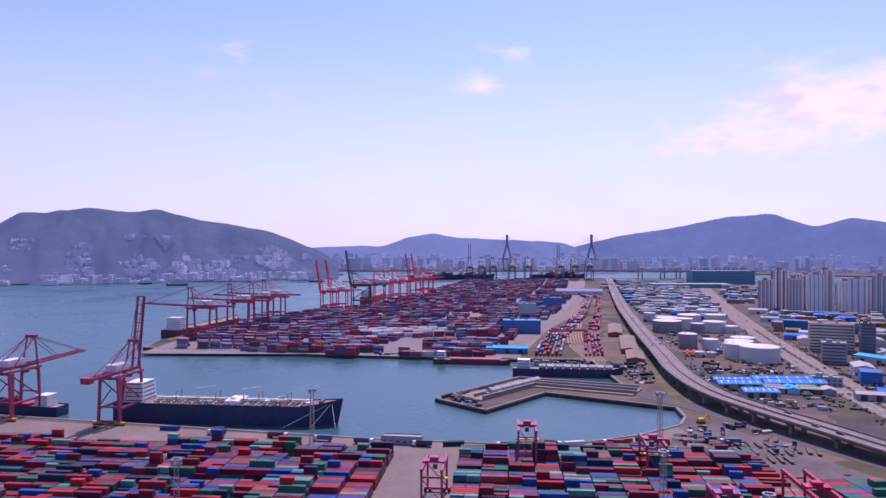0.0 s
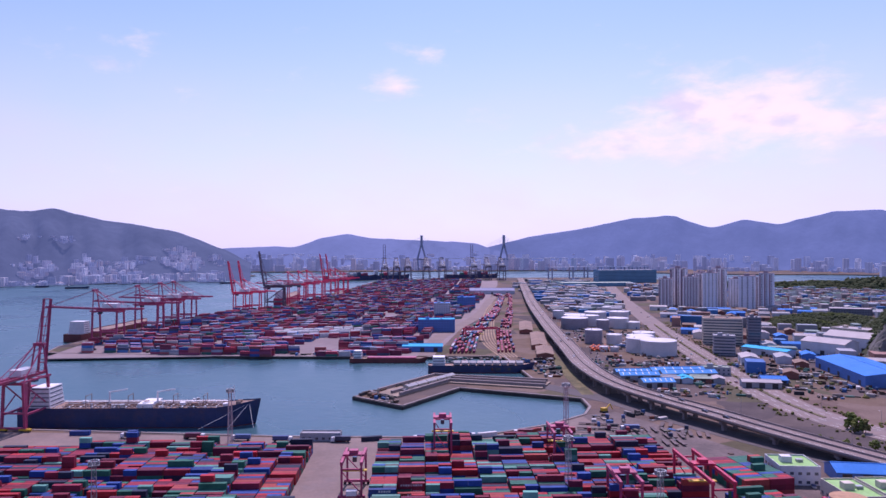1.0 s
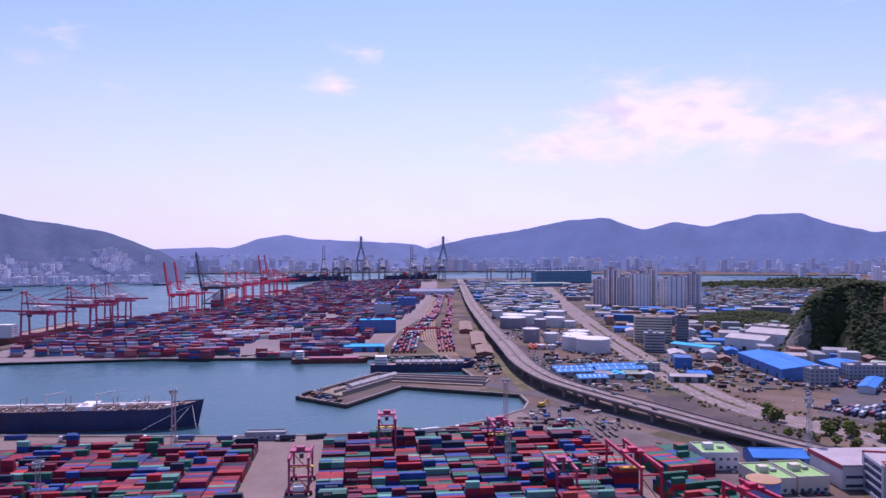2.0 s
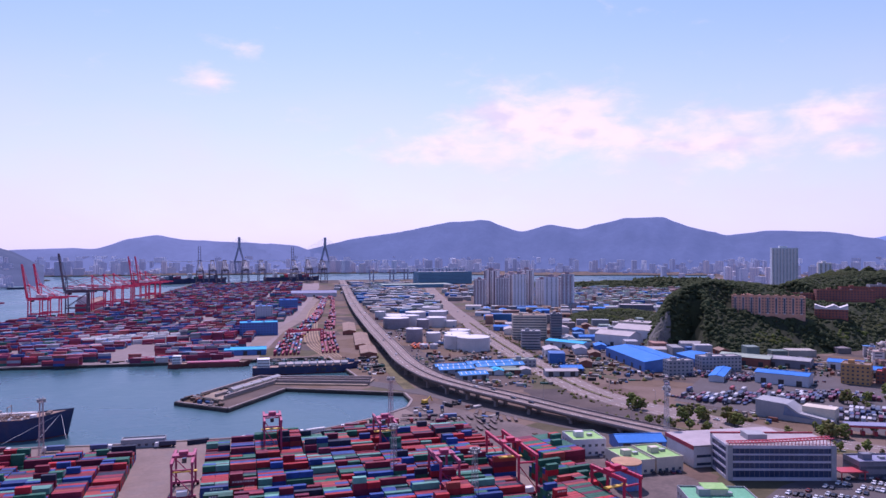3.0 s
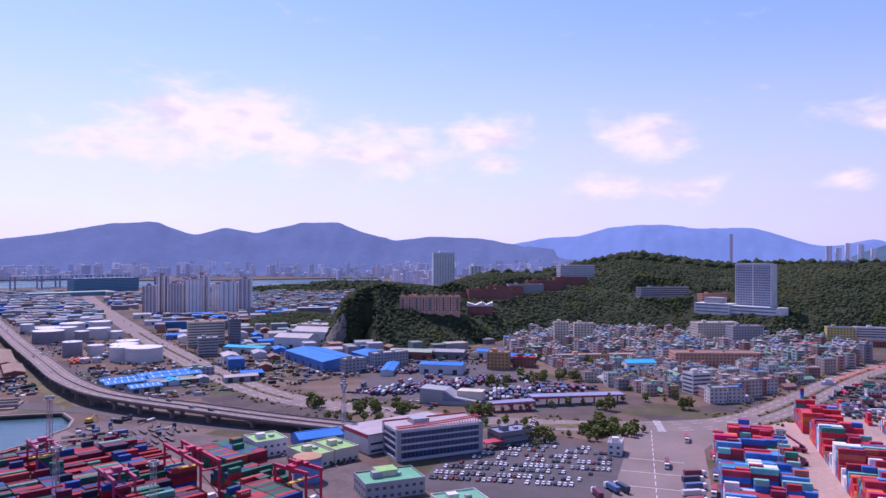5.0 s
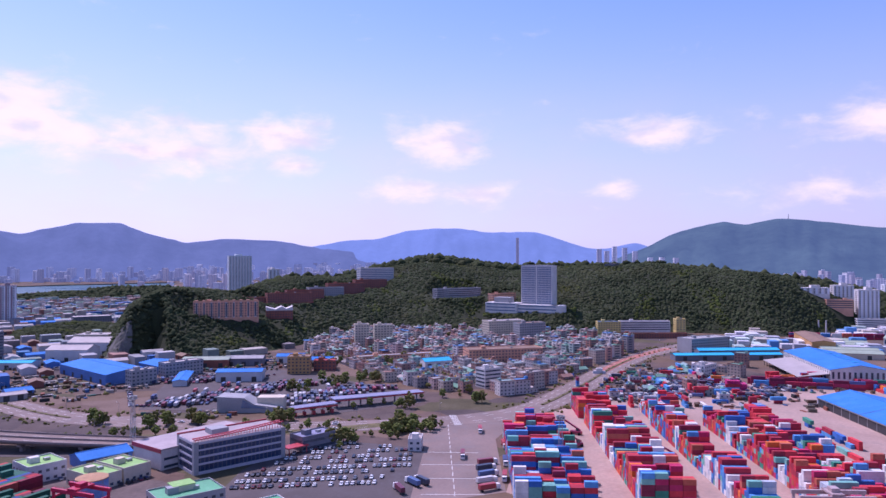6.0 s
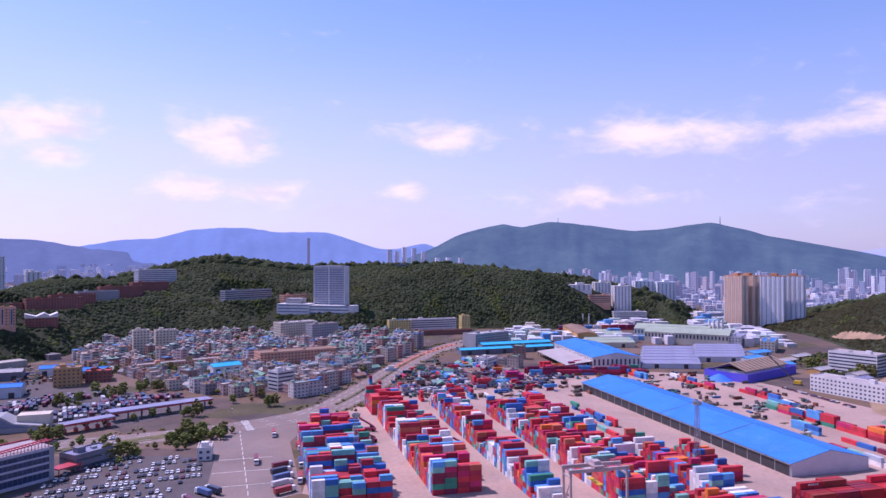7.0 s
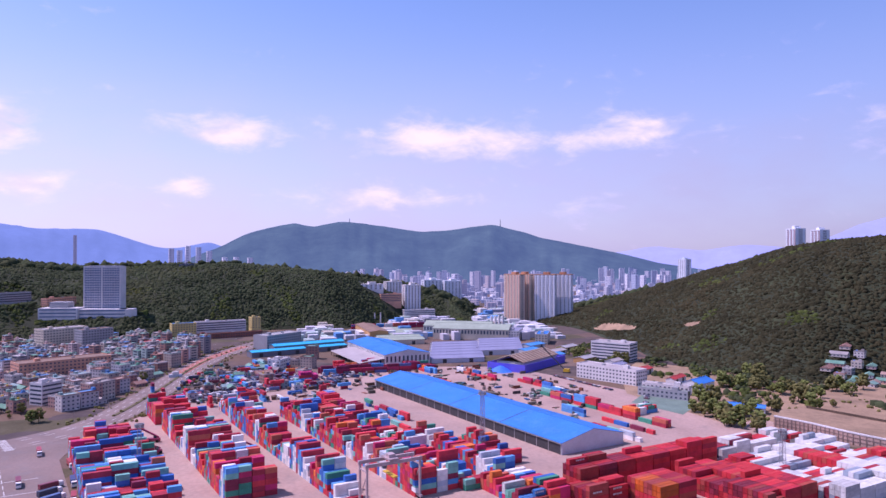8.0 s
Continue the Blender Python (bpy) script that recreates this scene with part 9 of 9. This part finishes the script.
for k, kind in enumerate(KINDS):
    kind.matrix_basis = pose(585 + 22 * k, 10 + (k % 3) * 16, 0, 0, 0, 20 + 7 * k)
    for q in range(4):
        copy_thing(kind, pose(560 + 38 * q + random.uniform(-8, 8) + 9 * k, 88 - 4 * k + random.uniform(-6, 6), 0, 0, 0, 24 + random.choice((0, 90)))) if k in (0, 4, 5, 8) else None


# the cluster of hut roofs at the foot of the ridge
for k in range(16):
    x, y = 548 + 13.5 * (k % 4) + random.uniform(-3, 3) + 8 * (k // 4), -498 - 13 * (k // 4) + 5 * (k % 4) + random.uniform(-3, 3)
    copy_thing(KINDS[(4, 5, 0, 8)[k % 4]], pose(x, y, max(0, hill(x, y)), 0, 0, -50 + random.choice((0, 90)) + random.uniform(-8, 8)))


# ---------------------------------------------------------------- mixed industry, joined where nobody could count it
def low_city(name, spots_, mat, label, category="buildings"):
    s = Stack()
    for x, y, z, rz, w, d, h in spots_:
        s.add(x, y, z, rz, w, d, h)
    return s.done(name, mat, label, category)


M_LOWCITY = material("industrial_roofs_and_walls", (0.5, 0.5, 0.5), rough=0.8, vary=0.2, big=0.04, fine=0.4, rnd=0.2, island=True,
                     palette=[(0.33, 0.33, 0.34), (0.04, 0.15, 0.41), (0.44, 0.43, 0.43), (0.25, 0.22, 0.22), (0.38, 0.35, 0.31), (0.04, 0.19, 0.41), (0.30, 0.16, 0.13), (0.21, 0.21, 0.24), (0.46, 0.44, 0.46), (0.24, 0.28, 0.31), (0.37, 0.37, 0.41), (0.18, 0.25, 0.22)])
random.seed(41)
def small_shed(w, d, e, r, wall, roof, lab):
    g = Geo().profile([(-w / 2, 0), (w / 2, 0), (w / 2, e), (-w / 2, e)], -d / 2, d / 2)
    g.put([(-w / 2, -d / 2, e), (-w / 2, d / 2, e), (-w / 2, 0, r), (w / 2, -d / 2, e), (w / 2, d / 2, e), (w / 2, 0, r)], [(1, 0, 2), (3, 4, 5)])
    t = mesh_thing("small_workshop", g, M_WALLS[wall], lab, "workshop")
    part("roof", Geo().profile([(-d / 2 - 0.5, e - 0.1), (0, r), (d / 2 + 0.5, e - 0.1), (d / 2 + 0.5, e + 0.15), (0, r + 0.25), (-d / 2 - 0.5, e + 0.15)], -w / 2 - 0.4, w / 2 + 0.4), M_ROOFS[roof], t).matrix_basis = pose(0, 0, 0, 0, 0, 90)
    for s in (-1, 1):
        part("door", Geo().box(-2, 2, s * d / 2 - 0.08, s * d / 2 + 0.08, 0, 4), M_DARK, t)
    return t


small = [small_shed(w, d, e, r, wall, roof, lab) for w, d, e, r, wall, roof, lab in (
    (26, 14, 6, 8, "steel", "grey", "small grey-roofed workshop among the factories"), (22, 13, 6, 8, "blue", "blue", "small blue-roofed workshop among the factories"),
    (30, 16, 7, 9, "white", "white", "pale-roofed workshop among the factories"), (18, 12, 5, 7, "brick", "brown", "small brown-roofed brick workshop"))]
spots = []
for k in range(1500):
    x, y = random.uniform(330, 900), random.uniform(540, 1250)
    bx = float(np.interp(y, [505, 661, 1004, 1683], [311, 349, 438, 637]))
    if x < bx + 24 or hill(x, y) > 0 or any((x - a) ** 2 + (y - b) ** 2 < 24 ** 2 for a, b in spots) or any((x - a) ** 2 + (y - b) ** 2 < r * r for a, b, r in ((430, 530, 40), (446, 580, 40), (492, 535, 32), (428, 494, 22), (482, 502, 28), (500, 690, 40), (548, 715, 44), (590, 770, 40), (432, 790, 40), (388, 704, 26), (430, 690, 36), (535, 520, 36), (560, 490, 34), (800, 1060, 48), (650, 1280, 110), (780, 1280, 100))):
        continue
    spots.append((x, y))
for k, (x, y) in enumerate(spots):
    if k < len(small):
        small[k].matrix_basis = pose(x, y, 0, 0, 0, -25 + random.choice((0, 90)))
    elif k < 60:
        copy_thing(random.choice(small), pose(x, y, 0, 0, 0, -25 + random.choice((0, 90)) + random.uniform(-5, 5)))
low = [(x, y, 0, -25 + random.choice((0, 90)), random.uniform(12, 30), random.uniform(9, 18), random.uniform(5, 14)) for x, y in spots[60:]]
for k in range(700):
    x, y = random.uniform(430, 1500), random.uniform(1100, 2080)
    bx = float(np.interp(y, [1004, 1683, 2500], [438, 637, 900]))
    if abs(x - bx) < 24 or hill(x, y) > 0 or (540 < x < 880 and 1190 < y < 1380) or (590 < x < 990 and 1970 < y):
        continue
    low.append((x, y, 0, -25 + random.choice((0, 90)), random.uniform(9, 34), random.uniform(9, 18), random.uniform(4, 11)))
for k in range(260):
    y = random.uniform(1100, 2350)
    x = float(np.interp(y, [941, 1308, 1849, 2400], [259, 329, 443, 560])) + random.uniform(26, 90 + 0.06 * y)
    low.append((x, y, 0, -12, random.uniform(14, 40), random.uniform(10, 20), random.uniform(4, 9)))
pale_low = []
for k in range(420):
    x, y = random.uniform(940, 1420), random.uniform(-330, 60)
    if hill(x, y) > 0 or (1160 < x < 1250 and -430 < y < -290):
        continue
    if 1030 < x < 1170 and -200 < y < 0:
        continue
    pale_low.append((x, y, 0, 12 + random.choice((0, 90)), random.uniform(10, 32), random.uniform(9, 18), random.uniform(4, 12)))
low_city("works_quarter", pale_low, material("pale_works_roofs", (0.5, 0.5, 0.5), rough=0.8, vary=0.2, big=0.04, fine=0.4, rnd=0.15, island=True,
                                             palette=[(0.66, 0.64, 0.70), (0.50, 0.60, 0.56), (0.72, 0.70, 0.70), (0.40, 0.39, 0.44), (0.10, 0.30, 0.62), (0.60, 0.58, 0.66), (0.52, 0.46, 0.40), (0.70, 0.70, 0.74), (0.34, 0.44, 0.42)]), "crowded low works with white, mint and lilac roofs")
low_city("works_quarter", low, M_LOWCITY, "crowded low industrial roofs in grey, blue and white")

# towers and terraces of the city beyond
far_low = []
for k in range(1900):
    a = random.uniform(84, 128)
    r = random.uniform(1500, 3300)
    x, y = r * math.sin(radians(a)), r * math.cos(radians(a))
    if hill(x, y) > 0:
        continue
    tall = random.random() < 0.17 and 90 < a < 124 and r > 1900
    far_low.append((x, y, 0, random.uniform(0, 90), random.uniform(11, 22), random.uniform(9, 14), random.uniform(30, 72) if tall else random.uniform(5, 18)))
for k in range(1100):
    a = random.uniform(-9, 62)
    r = random.uniform(3520, 4150)
    x, y = r * math.sin(radians(a)), r * math.cos(radians(a))
    if y < 2600 and x < 2300:
        continue
    far_low.append((x, y, 1 + max(0, (r - 3700) * 0.06), random.uniform(0, 90), random.uniform(16, 46), random.uniform(12, 22), random.choice((10, 14, 18, 30, 45, 60))))
for k in range(500):
    a = random.uniform(38, 84)
    r = random.uniform(2400, 3600)
    x, y = r * math.sin(radians(a)), r * math.cos(radians(a))
    if hill(x, y) > 0 or (y > 2050 and x < 2300):
        continue
    far_low.append((x, y, 0, random.uniform(0, 90), random.uniform(16, 46), random.uniform(12, 22), random.choice((8, 12, 18, 30, 55))))
for k in range(2600):
    a = random.uniform(-38, -10)
    r = random.uniform(2540, 3060)
    if noise.noise(Vector((a * 0.35, r / 160, 4))) < -0.12 + (r - 2540) / 2600:
        continue
    top = 115 + 3500 * math.tan(radians(float(np.interp(a, [-38, -32, -29, -21.5, -16, -12, -9.6], [0.5, 1.4, 2.4, 2.8, 1.8, 0.8, -0.3]))))
    z = max(0.0, top * math.sin(max(0.0, (r - 2650) / 850) * math.pi / 2) ** 1.5 - 4)
    far_low.append((r * math.sin(radians(a)) - 15, r * math.cos(radians(a)) - 25, z, random.uniform(0, 90), random.uniform(9, 26), random.uniform(8, 14), random.choice((5, 6, 8, 10, 14, 26))))
far_low += [(x, y, 0, 20, 20, 14, h) for x, y, h in ((2202, 527, 140), (2208, 504, 134), (2214, 481, 148), (2221, 451, 144), (2227, 420, 133), (2236, 375, 113), (2242, 341, 114), (3339, 1236, 211), (2250, 300, 112))]
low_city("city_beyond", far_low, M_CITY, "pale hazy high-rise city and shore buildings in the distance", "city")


# ---------------------------------------------------------------- woods
def lump(seed, sub, rough=0.35, cap=False):
    """An uneven crown of leaf clumps as vertex and triangle arrays; cap keeps its upper part."""
    bm = bmesh.new()
    bmesh.ops.create_icosphere(bm, subdivisions=sub, radius=1.0)
    if cap:
        bmesh.ops.delete(bm, geom=[v for v in bm.verts if v.co.z < -0.5], context="VERTS")
    for v in bm.verts:
        q = v.co * 1.9 + Vector((seed * 3.1, seed, 0))
        v.co *= 1 + rough * noise.noise(q) + rough * 0.7 * noise.noise(q * 2.7)
        v.co.z = v.co.z * 0.85 + 0.55
    bm.verts.index_update()
    out_ = np.array([v.co[:] for v in bm.verts]), np.array([[v.index for v in f.verts] for f in bm.faces])
    bm.free()
    return out_


COARSE = [lump(k, 1, 0.5) for k in range(8)]
CANOPY = [lump(k, 1, 0.75, True) for k in range(14)]


def woods(name, spots_, mat, label, shapes):
    v_, t_, k = [], [], 0
    for x, y, z, s in spots_:
        p_, f_ = random.choice(shapes)
        a = random.uniform(0, 6.28)
        c, d = math.cos(a) * s, math.sin(a) * s
        high = s * random.uniform(0.55, 1.05)
        v_.append(np.stack([x + p_[:, 0] * c - p_[:, 1] * d, y + p_[:, 0] * d + p_[:, 1] * c, z + p_[:, 2] * high], 1))
        t_.append(f_ + k)
        k += len(p_)
    ob = new(name, raw_mesh(name, np.concatenate(v_), np.concatenate(t_), mat, True))
    return tagged(ob, label, "woods", kind="stuff")


CLEAR = [(636, 638, 13), (648, 626, 13), (660, 614, 13), (672, 602, 13), (684, 590, 13), (748, 600, 17), (757, 608, 17), (1060, 330, 20), (1058, 308, 13), (1058, 352, 13), (1036, 290, 13), (1036, 310, 13), (1036, 330, 13), (1036, 350, 14), (1036, 370, 14), (1036, 390, 14), (1036, 404, 12), (828, 648, 26), (880, 660, 24), (935, 660, 24), (985, 655, 26), (1040, 640, 24), (1090, 660, 30), (1062, 478, 34), (1085, 405, 22), (1286, 266, 13), (780, 690, 18), (966, -700, 14), (1010, -770, 14), (905, -690, 10), (865, -740, 10), (830, -765, 10)]
CLEAR += [(EYE_X + d * math.sin(radians(a)), EYE_Y + d * math.cos(radians(a)), r) for a, d, r in ((90.7, 1300, 24), (92.5, 1345, 17), (94.0, 1310, 18), (94.0, 1285, 18), (95.4, 1285, 18), (92.3, 1290, 20), (95.7, 1500, 24), (97.3, 1510, 24))]
random.seed(90)
dark, light, remote, ridge = [], [], [], []
for x0, x1, y0, y1 in ((430, 2000, -300, 2060), (450, 1400, -1280, -340)):
    gx = x0
    while gx < x1:
        gy = y0
        while gy < y1:
            x, y = gx + random.uniform(-2.2, 2.2), gy + random.uniform(-2.2, 2.2)
            h = hill(x, y)
            if 37.6 < math.degrees(math.atan2(x - EYE_X, y - EYE_Y)) < 39.3 and math.hypot(x - EYE_X, y - EYE_Y) < 916 and random.random() < 0.9:
                h = 0.0
            if h > 0.6 and (y > -280 or not any(((x - a) * c + (y - b) * d) ** 2 / p_ ** 2 + ((y - b) * c - (x - a) * d) ** 2 / q_ ** 2 < 1 for a, b, c, d, p_, q_ in BARE)) and not any((x - a) ** 2 + (y - b) ** 2 < r * r for a, b, r in CLEAR):
                s = random.choice((1.5, 1.9, 2.4, 3.0, 3.6)) * random.uniform(0.85, 1.25)
                if math.hypot(x, y) > 1350:
                    if random.random() < 0.17:
                        remote.append((x, y, h - 1.8, s * 2.3))
                else:
                    (light if noise.noise(Vector((x / 50, y / 50, 3))) > 0.38 and random.random() < 0.6 else ridge if y < -280 else dark).append((x, y, h - 0.75 * s, s))
            gy += 3.25
        gx += 3.25
for k in range(1500):
    x, y = random.uniform(440, 860), random.uniform(-520, -285)
    d = clearance(FOOT_SOUTH, x, y)
    if d > 0 or not inside(FOOT_SOUTH, x, y):
        continue
    grove = noise.noise(Vector((x / 38, y / 38, 12)))
    if grove > (0.05 if x > 560 and y < -375 else 0.2) and not (x < 452 and y > -430) and not (500 < x < 620 and -330 < y < -262) and y < -300 and not (735 < x < 820 and y > -360):
        (light if random.random() < 0.35 else dark).append((x, y, -0.6, random.uniform(2.2, 4.8)))
# groves between the works and around the tall towers
for cx, cy, r, many in ((600, -412, 30, 190), (566, -392, 22, 100), (648, -404, 26, 130), (530, -372, 14, 46), (700, -372, 24, 90), (500, -352, 12, 36), (470, -338, 10, 26), (1180, -300, 26, 90), (1235, -420, 40, 160), (1150, -440, 40, 200), (1100, -260, 24, 60), (1330, -60, 50, 160), (1420, -180, 60, 220), (1500, -60, 60, 220), (1560, -260, 60, 200), (1300, -320, 50, 160), (990, -300, 22, 60), (720, -300, 14, 26), (770, -304, 18, 34), (830, -330, 26, 70), (1080, -170, 18, 40), (640, 905, 30, 70), (705, 960, 30, 60)):
    for k in range(many):
        a, q = random.uniform(0, 6.28), r * math.sqrt(random.random())
        x, y = cx + q * math.cos(a) * 1.3, cy + q * math.sin(a)
        if noise.noise(Vector((x / 18, y / 18, 30))) > -0.15 and hill(x, y) < 1:
            (light if random.random() < 0.3 else dark).append((x, y, random.uniform(0.5, 2.5), random.uniform(1.6, 3.0)))
woods("woods", dark, M_LEAF, "dense dark green broadleaf woods covering the hill", CANOPY)
woods("woods", ridge, M_LEAF_RIDGE, "dense olive-brown woods covering the ridge", CANOPY)
woods("woods", light, M_LEAF2, "lighter yellow-green trees among the woods", CANOPY)
woods("woods", remote, M_LEAF, "dark green woods on the far side of the hill", CANOPY)


def make_tree(high, wide, seed, leaf):
    """A tree: tapered trunk with limbs, and a crown of many small leaf clumps."""
    rnd_ = random.Random(seed)
    g = Geo().round(0, 0, 0, high * 0.55, 0.24, 8, 0.13)
    for k in range(5):
        a = k * 1.26 + rnd_.uniform(-0.3, 0.3)
        g.bar((0, 0, high * (0.3 + 0.05 * k)), (math.cos(a) * wide * 0.3, math.sin(a) * wide * 0.3, high * (0.55 + 0.06 * k)), 0.12)
    t = mesh_thing("tree", g, M_BARK, "leafy green tree beside the road" if leaf is M_LEAF3 else "dry olive-green tree beside the road", "tree", "street trees")
    v_, t_, k = [], [], 0
    for i in range(44):
        a, b = rnd_.uniform(0, 6.28), rnd_.uniform(-0.9, 1.0)
        r = wide * 0.5 * math.sqrt(max(0.05, 1 - b * b)) * rnd_.uniform(0.35, 1.0)
        p_, f_ = lump(seed + i, 1, 0.6)
        s = wide * rnd_.uniform(0.09, 0.17)
        v_.append(p_ * s + np.array((r * math.cos(a), r * math.sin(a), high * 0.55 + b * high * 0.4)))
        t_.append(f_ + k)
        k += len(p_)
    part("crown", raw_mesh("crown", np.concatenate(v_), np.concatenate(t_), leaf), None, t)
    return t


TREES = [make_tree(6, 5.4, 3, M_LEAF3), make_tree(8, 7, 40, M_LEAF3), make_tree(5, 4.6, 80, M_LEAF_DRY), make_tree(9, 7.6, 120, M_LEAF_DRY)]
spots = []
random.seed(15)
for k in range(30):
    a = random.random()
    spots.append((368 + 34 * a + random.uniform(-8, 8), 196 - 16 * a + random.uniform(-11, 11)))
for k in range(26):
    spots.append((float(np.interp(k, [0, 25], [268, 372])) + random.uniform(-3, 3), float(np.interp(k, [0, 8, 25], [372, 330, 232])) + random.uniform(-3, 3)))
for k in range(12):
    a = k / 11
    spots.append((372 + 150 * a + random.uniform(-4, 4), 298 - 96 * a + random.uniform(-4, 4)))
for k in range(22):
    spots.append((random.uniform(520, 760), random.uniform(230, 500)))
for k in range(10):
    spots.append((random.uniform(322, 350), random.uniform(198, 224)))
GROVES = [(303, 391, 7, 8), (321, 348, 8, 9), (336, 329, 8, 8), (371, 289, 8, 8), (452, 225, 11, 4), (484, 187, 8, 3), (385, 197, 12, 14), (465, 347, 10, 7), (502, 337, 14, 10), (540, 320, 14, 10), (580, 400, 16, 8), (620, 420, 14, 10),]
GROVES += [(540, -391, 12, 9), (567, -371, 10, 6), (500, -321, 10, 8), (463, -293, 7, 4), (520, -410, 14, 9), (600, -420, 16, 8), (715, -335, 10, 6), (765, -300, 9, 5), (480, -400, 14, 6), (424, -300, 7, 6), (410, -308, 5, 4), (442, -302, 9, 5), (459, -304, 7, 4), (450, -322, 6, 4), (466, -352, 8, 6), (520, -470, 20, 8)]
for x, y, wide, many in GROVES:
    for k in range(many):
        x_, y_ = x + random.gauss(0, wide * 0.6), y + random.gauss(0, wide * 0.6)
        if not (x_ < 446 and -430 < y_ < -322):
            spots.append((x_, y_))
for k in range(50):
    x, y = random.uniform(520, 990), random.uniform(150, 540)
    if inside(TOWN, x, y):
        spots.append((x, y))
for k, (x, y) in enumerate(spots):
    m = pose(x, y, max(0, hill(x, y)), 0, 0, random.uniform(0, 360)) @ Matrix.Scale(random.uniform(0.75, 1.2) * (1.35 if y < -280 else 1.0), 4)
    if k < 4:
        TREES[k].matrix_basis = m
    else:
        q = copy_thing(TREES[(k if k > 60 else k % 2 * 2) % 4], m)
tufts = []
for k in range(2600):
    i = random.randint(0, len(BOULEVARD) - 2)
    off = random.choice((-17, 17, -19, 19, -22, 22, 0.3, -0.3))
    x, y = ribbon(BOULEVARD[i:i + 2], off)[0][0]
    if y > 1000 or (off in (0.3, -0.3) and not (x > 500 or y > 440)) or 395 < x < 470 and y < 200:
        continue
    tufts.append((x + random.uniform(-4, 4) * (abs(off) > 1), y + random.uniform(-4, 4) * (abs(off) > 1), 0.0, random.uniform(0.5, 1.5)))
for k in range(700):
    x, y = random.uniform(420, 640), random.uniform(-470, -290)
    if hill(x, y) < 1 and not (x < 448 and y > -430) and noise.noise(Vector((x / 20, y / 20, 1))) > 0.25:
        tufts.append((x, y, 0, random.uniform(0.7, 2.2)))
for k in range(1100):
    x, y = random.uniform(520, 990), random.uniform(140, 560)
    if inside(TOWN, x, y) and noise.noise(Vector((x / 45, y / 45, 8))) > -0.1:
        tufts.append((x, y, random.uniform(0, 3), random.uniform(1.2, 2.8)))
for poly, many, turn in YARDS[:2] + YARDS[3:7]:
    xs, ys = [p_[0] for p_ in poly], [p_[1] for p_ in poly]
    for k in range(160):
        x, y = random.uniform(min(xs), max(xs)), random.uniform(min(ys), max(ys))
        if within(poly, x, y) and noise.noise(Vector((x / 22, y / 22, 21))) > 0.15 and not any((x - a) ** 2 + (y - b) ** 2 < 19 ** 2 for a, b in lanes):
            tufts.append((x, y, 0, random.uniform(0.7, 2.4)))
woods("hedges", tufts, M_LEAF_DRY, "rough green hedges and shrubs along streets and yards", COARSE)


# ---------------------------------------------------------------- street lamps
def make_lamp():
    t = thing("street_lamp", 0, 0, 0, 0, "slim grey steel street lamp at the kerb", "street lamp", "street lamps")
    part("pole", Geo().round(0, 0, 0, 10, 0.12, 8, 0.07), M_GALV, t)
    arm = part("arm", Geo().bar((0, 0, 9.9), (0, 2.2, 10.3), 0.09), M_GALV, t)
    part("lantern", Geo().box(-0.16, 0.16, 1.8, 2.7, 10.22, 10.38), M_TRIM, arm)
    return t


lamp = make_lamp()
first = True
for line, off, z_ in ((BOULEVARD, 16, 0), (HIGHWAY, 10.2, 1)):
    e_, _ = ribbon(line, off)
    for i in range(6, len(line) - 4, 4):
        x, y = e_[i]
        if y > 1100:
            continue
        dx, dy = line[i][0] - x, line[i][1] - y
        m = pose(x, y, line[i][2] + 1.1 if z_ else 0, 0, 0, math.degrees(math.atan2(dy, dx)) - 90)
        if first:
            lamp.matrix_basis, first = m, False
        else:
            copy_thing(lamp, m)
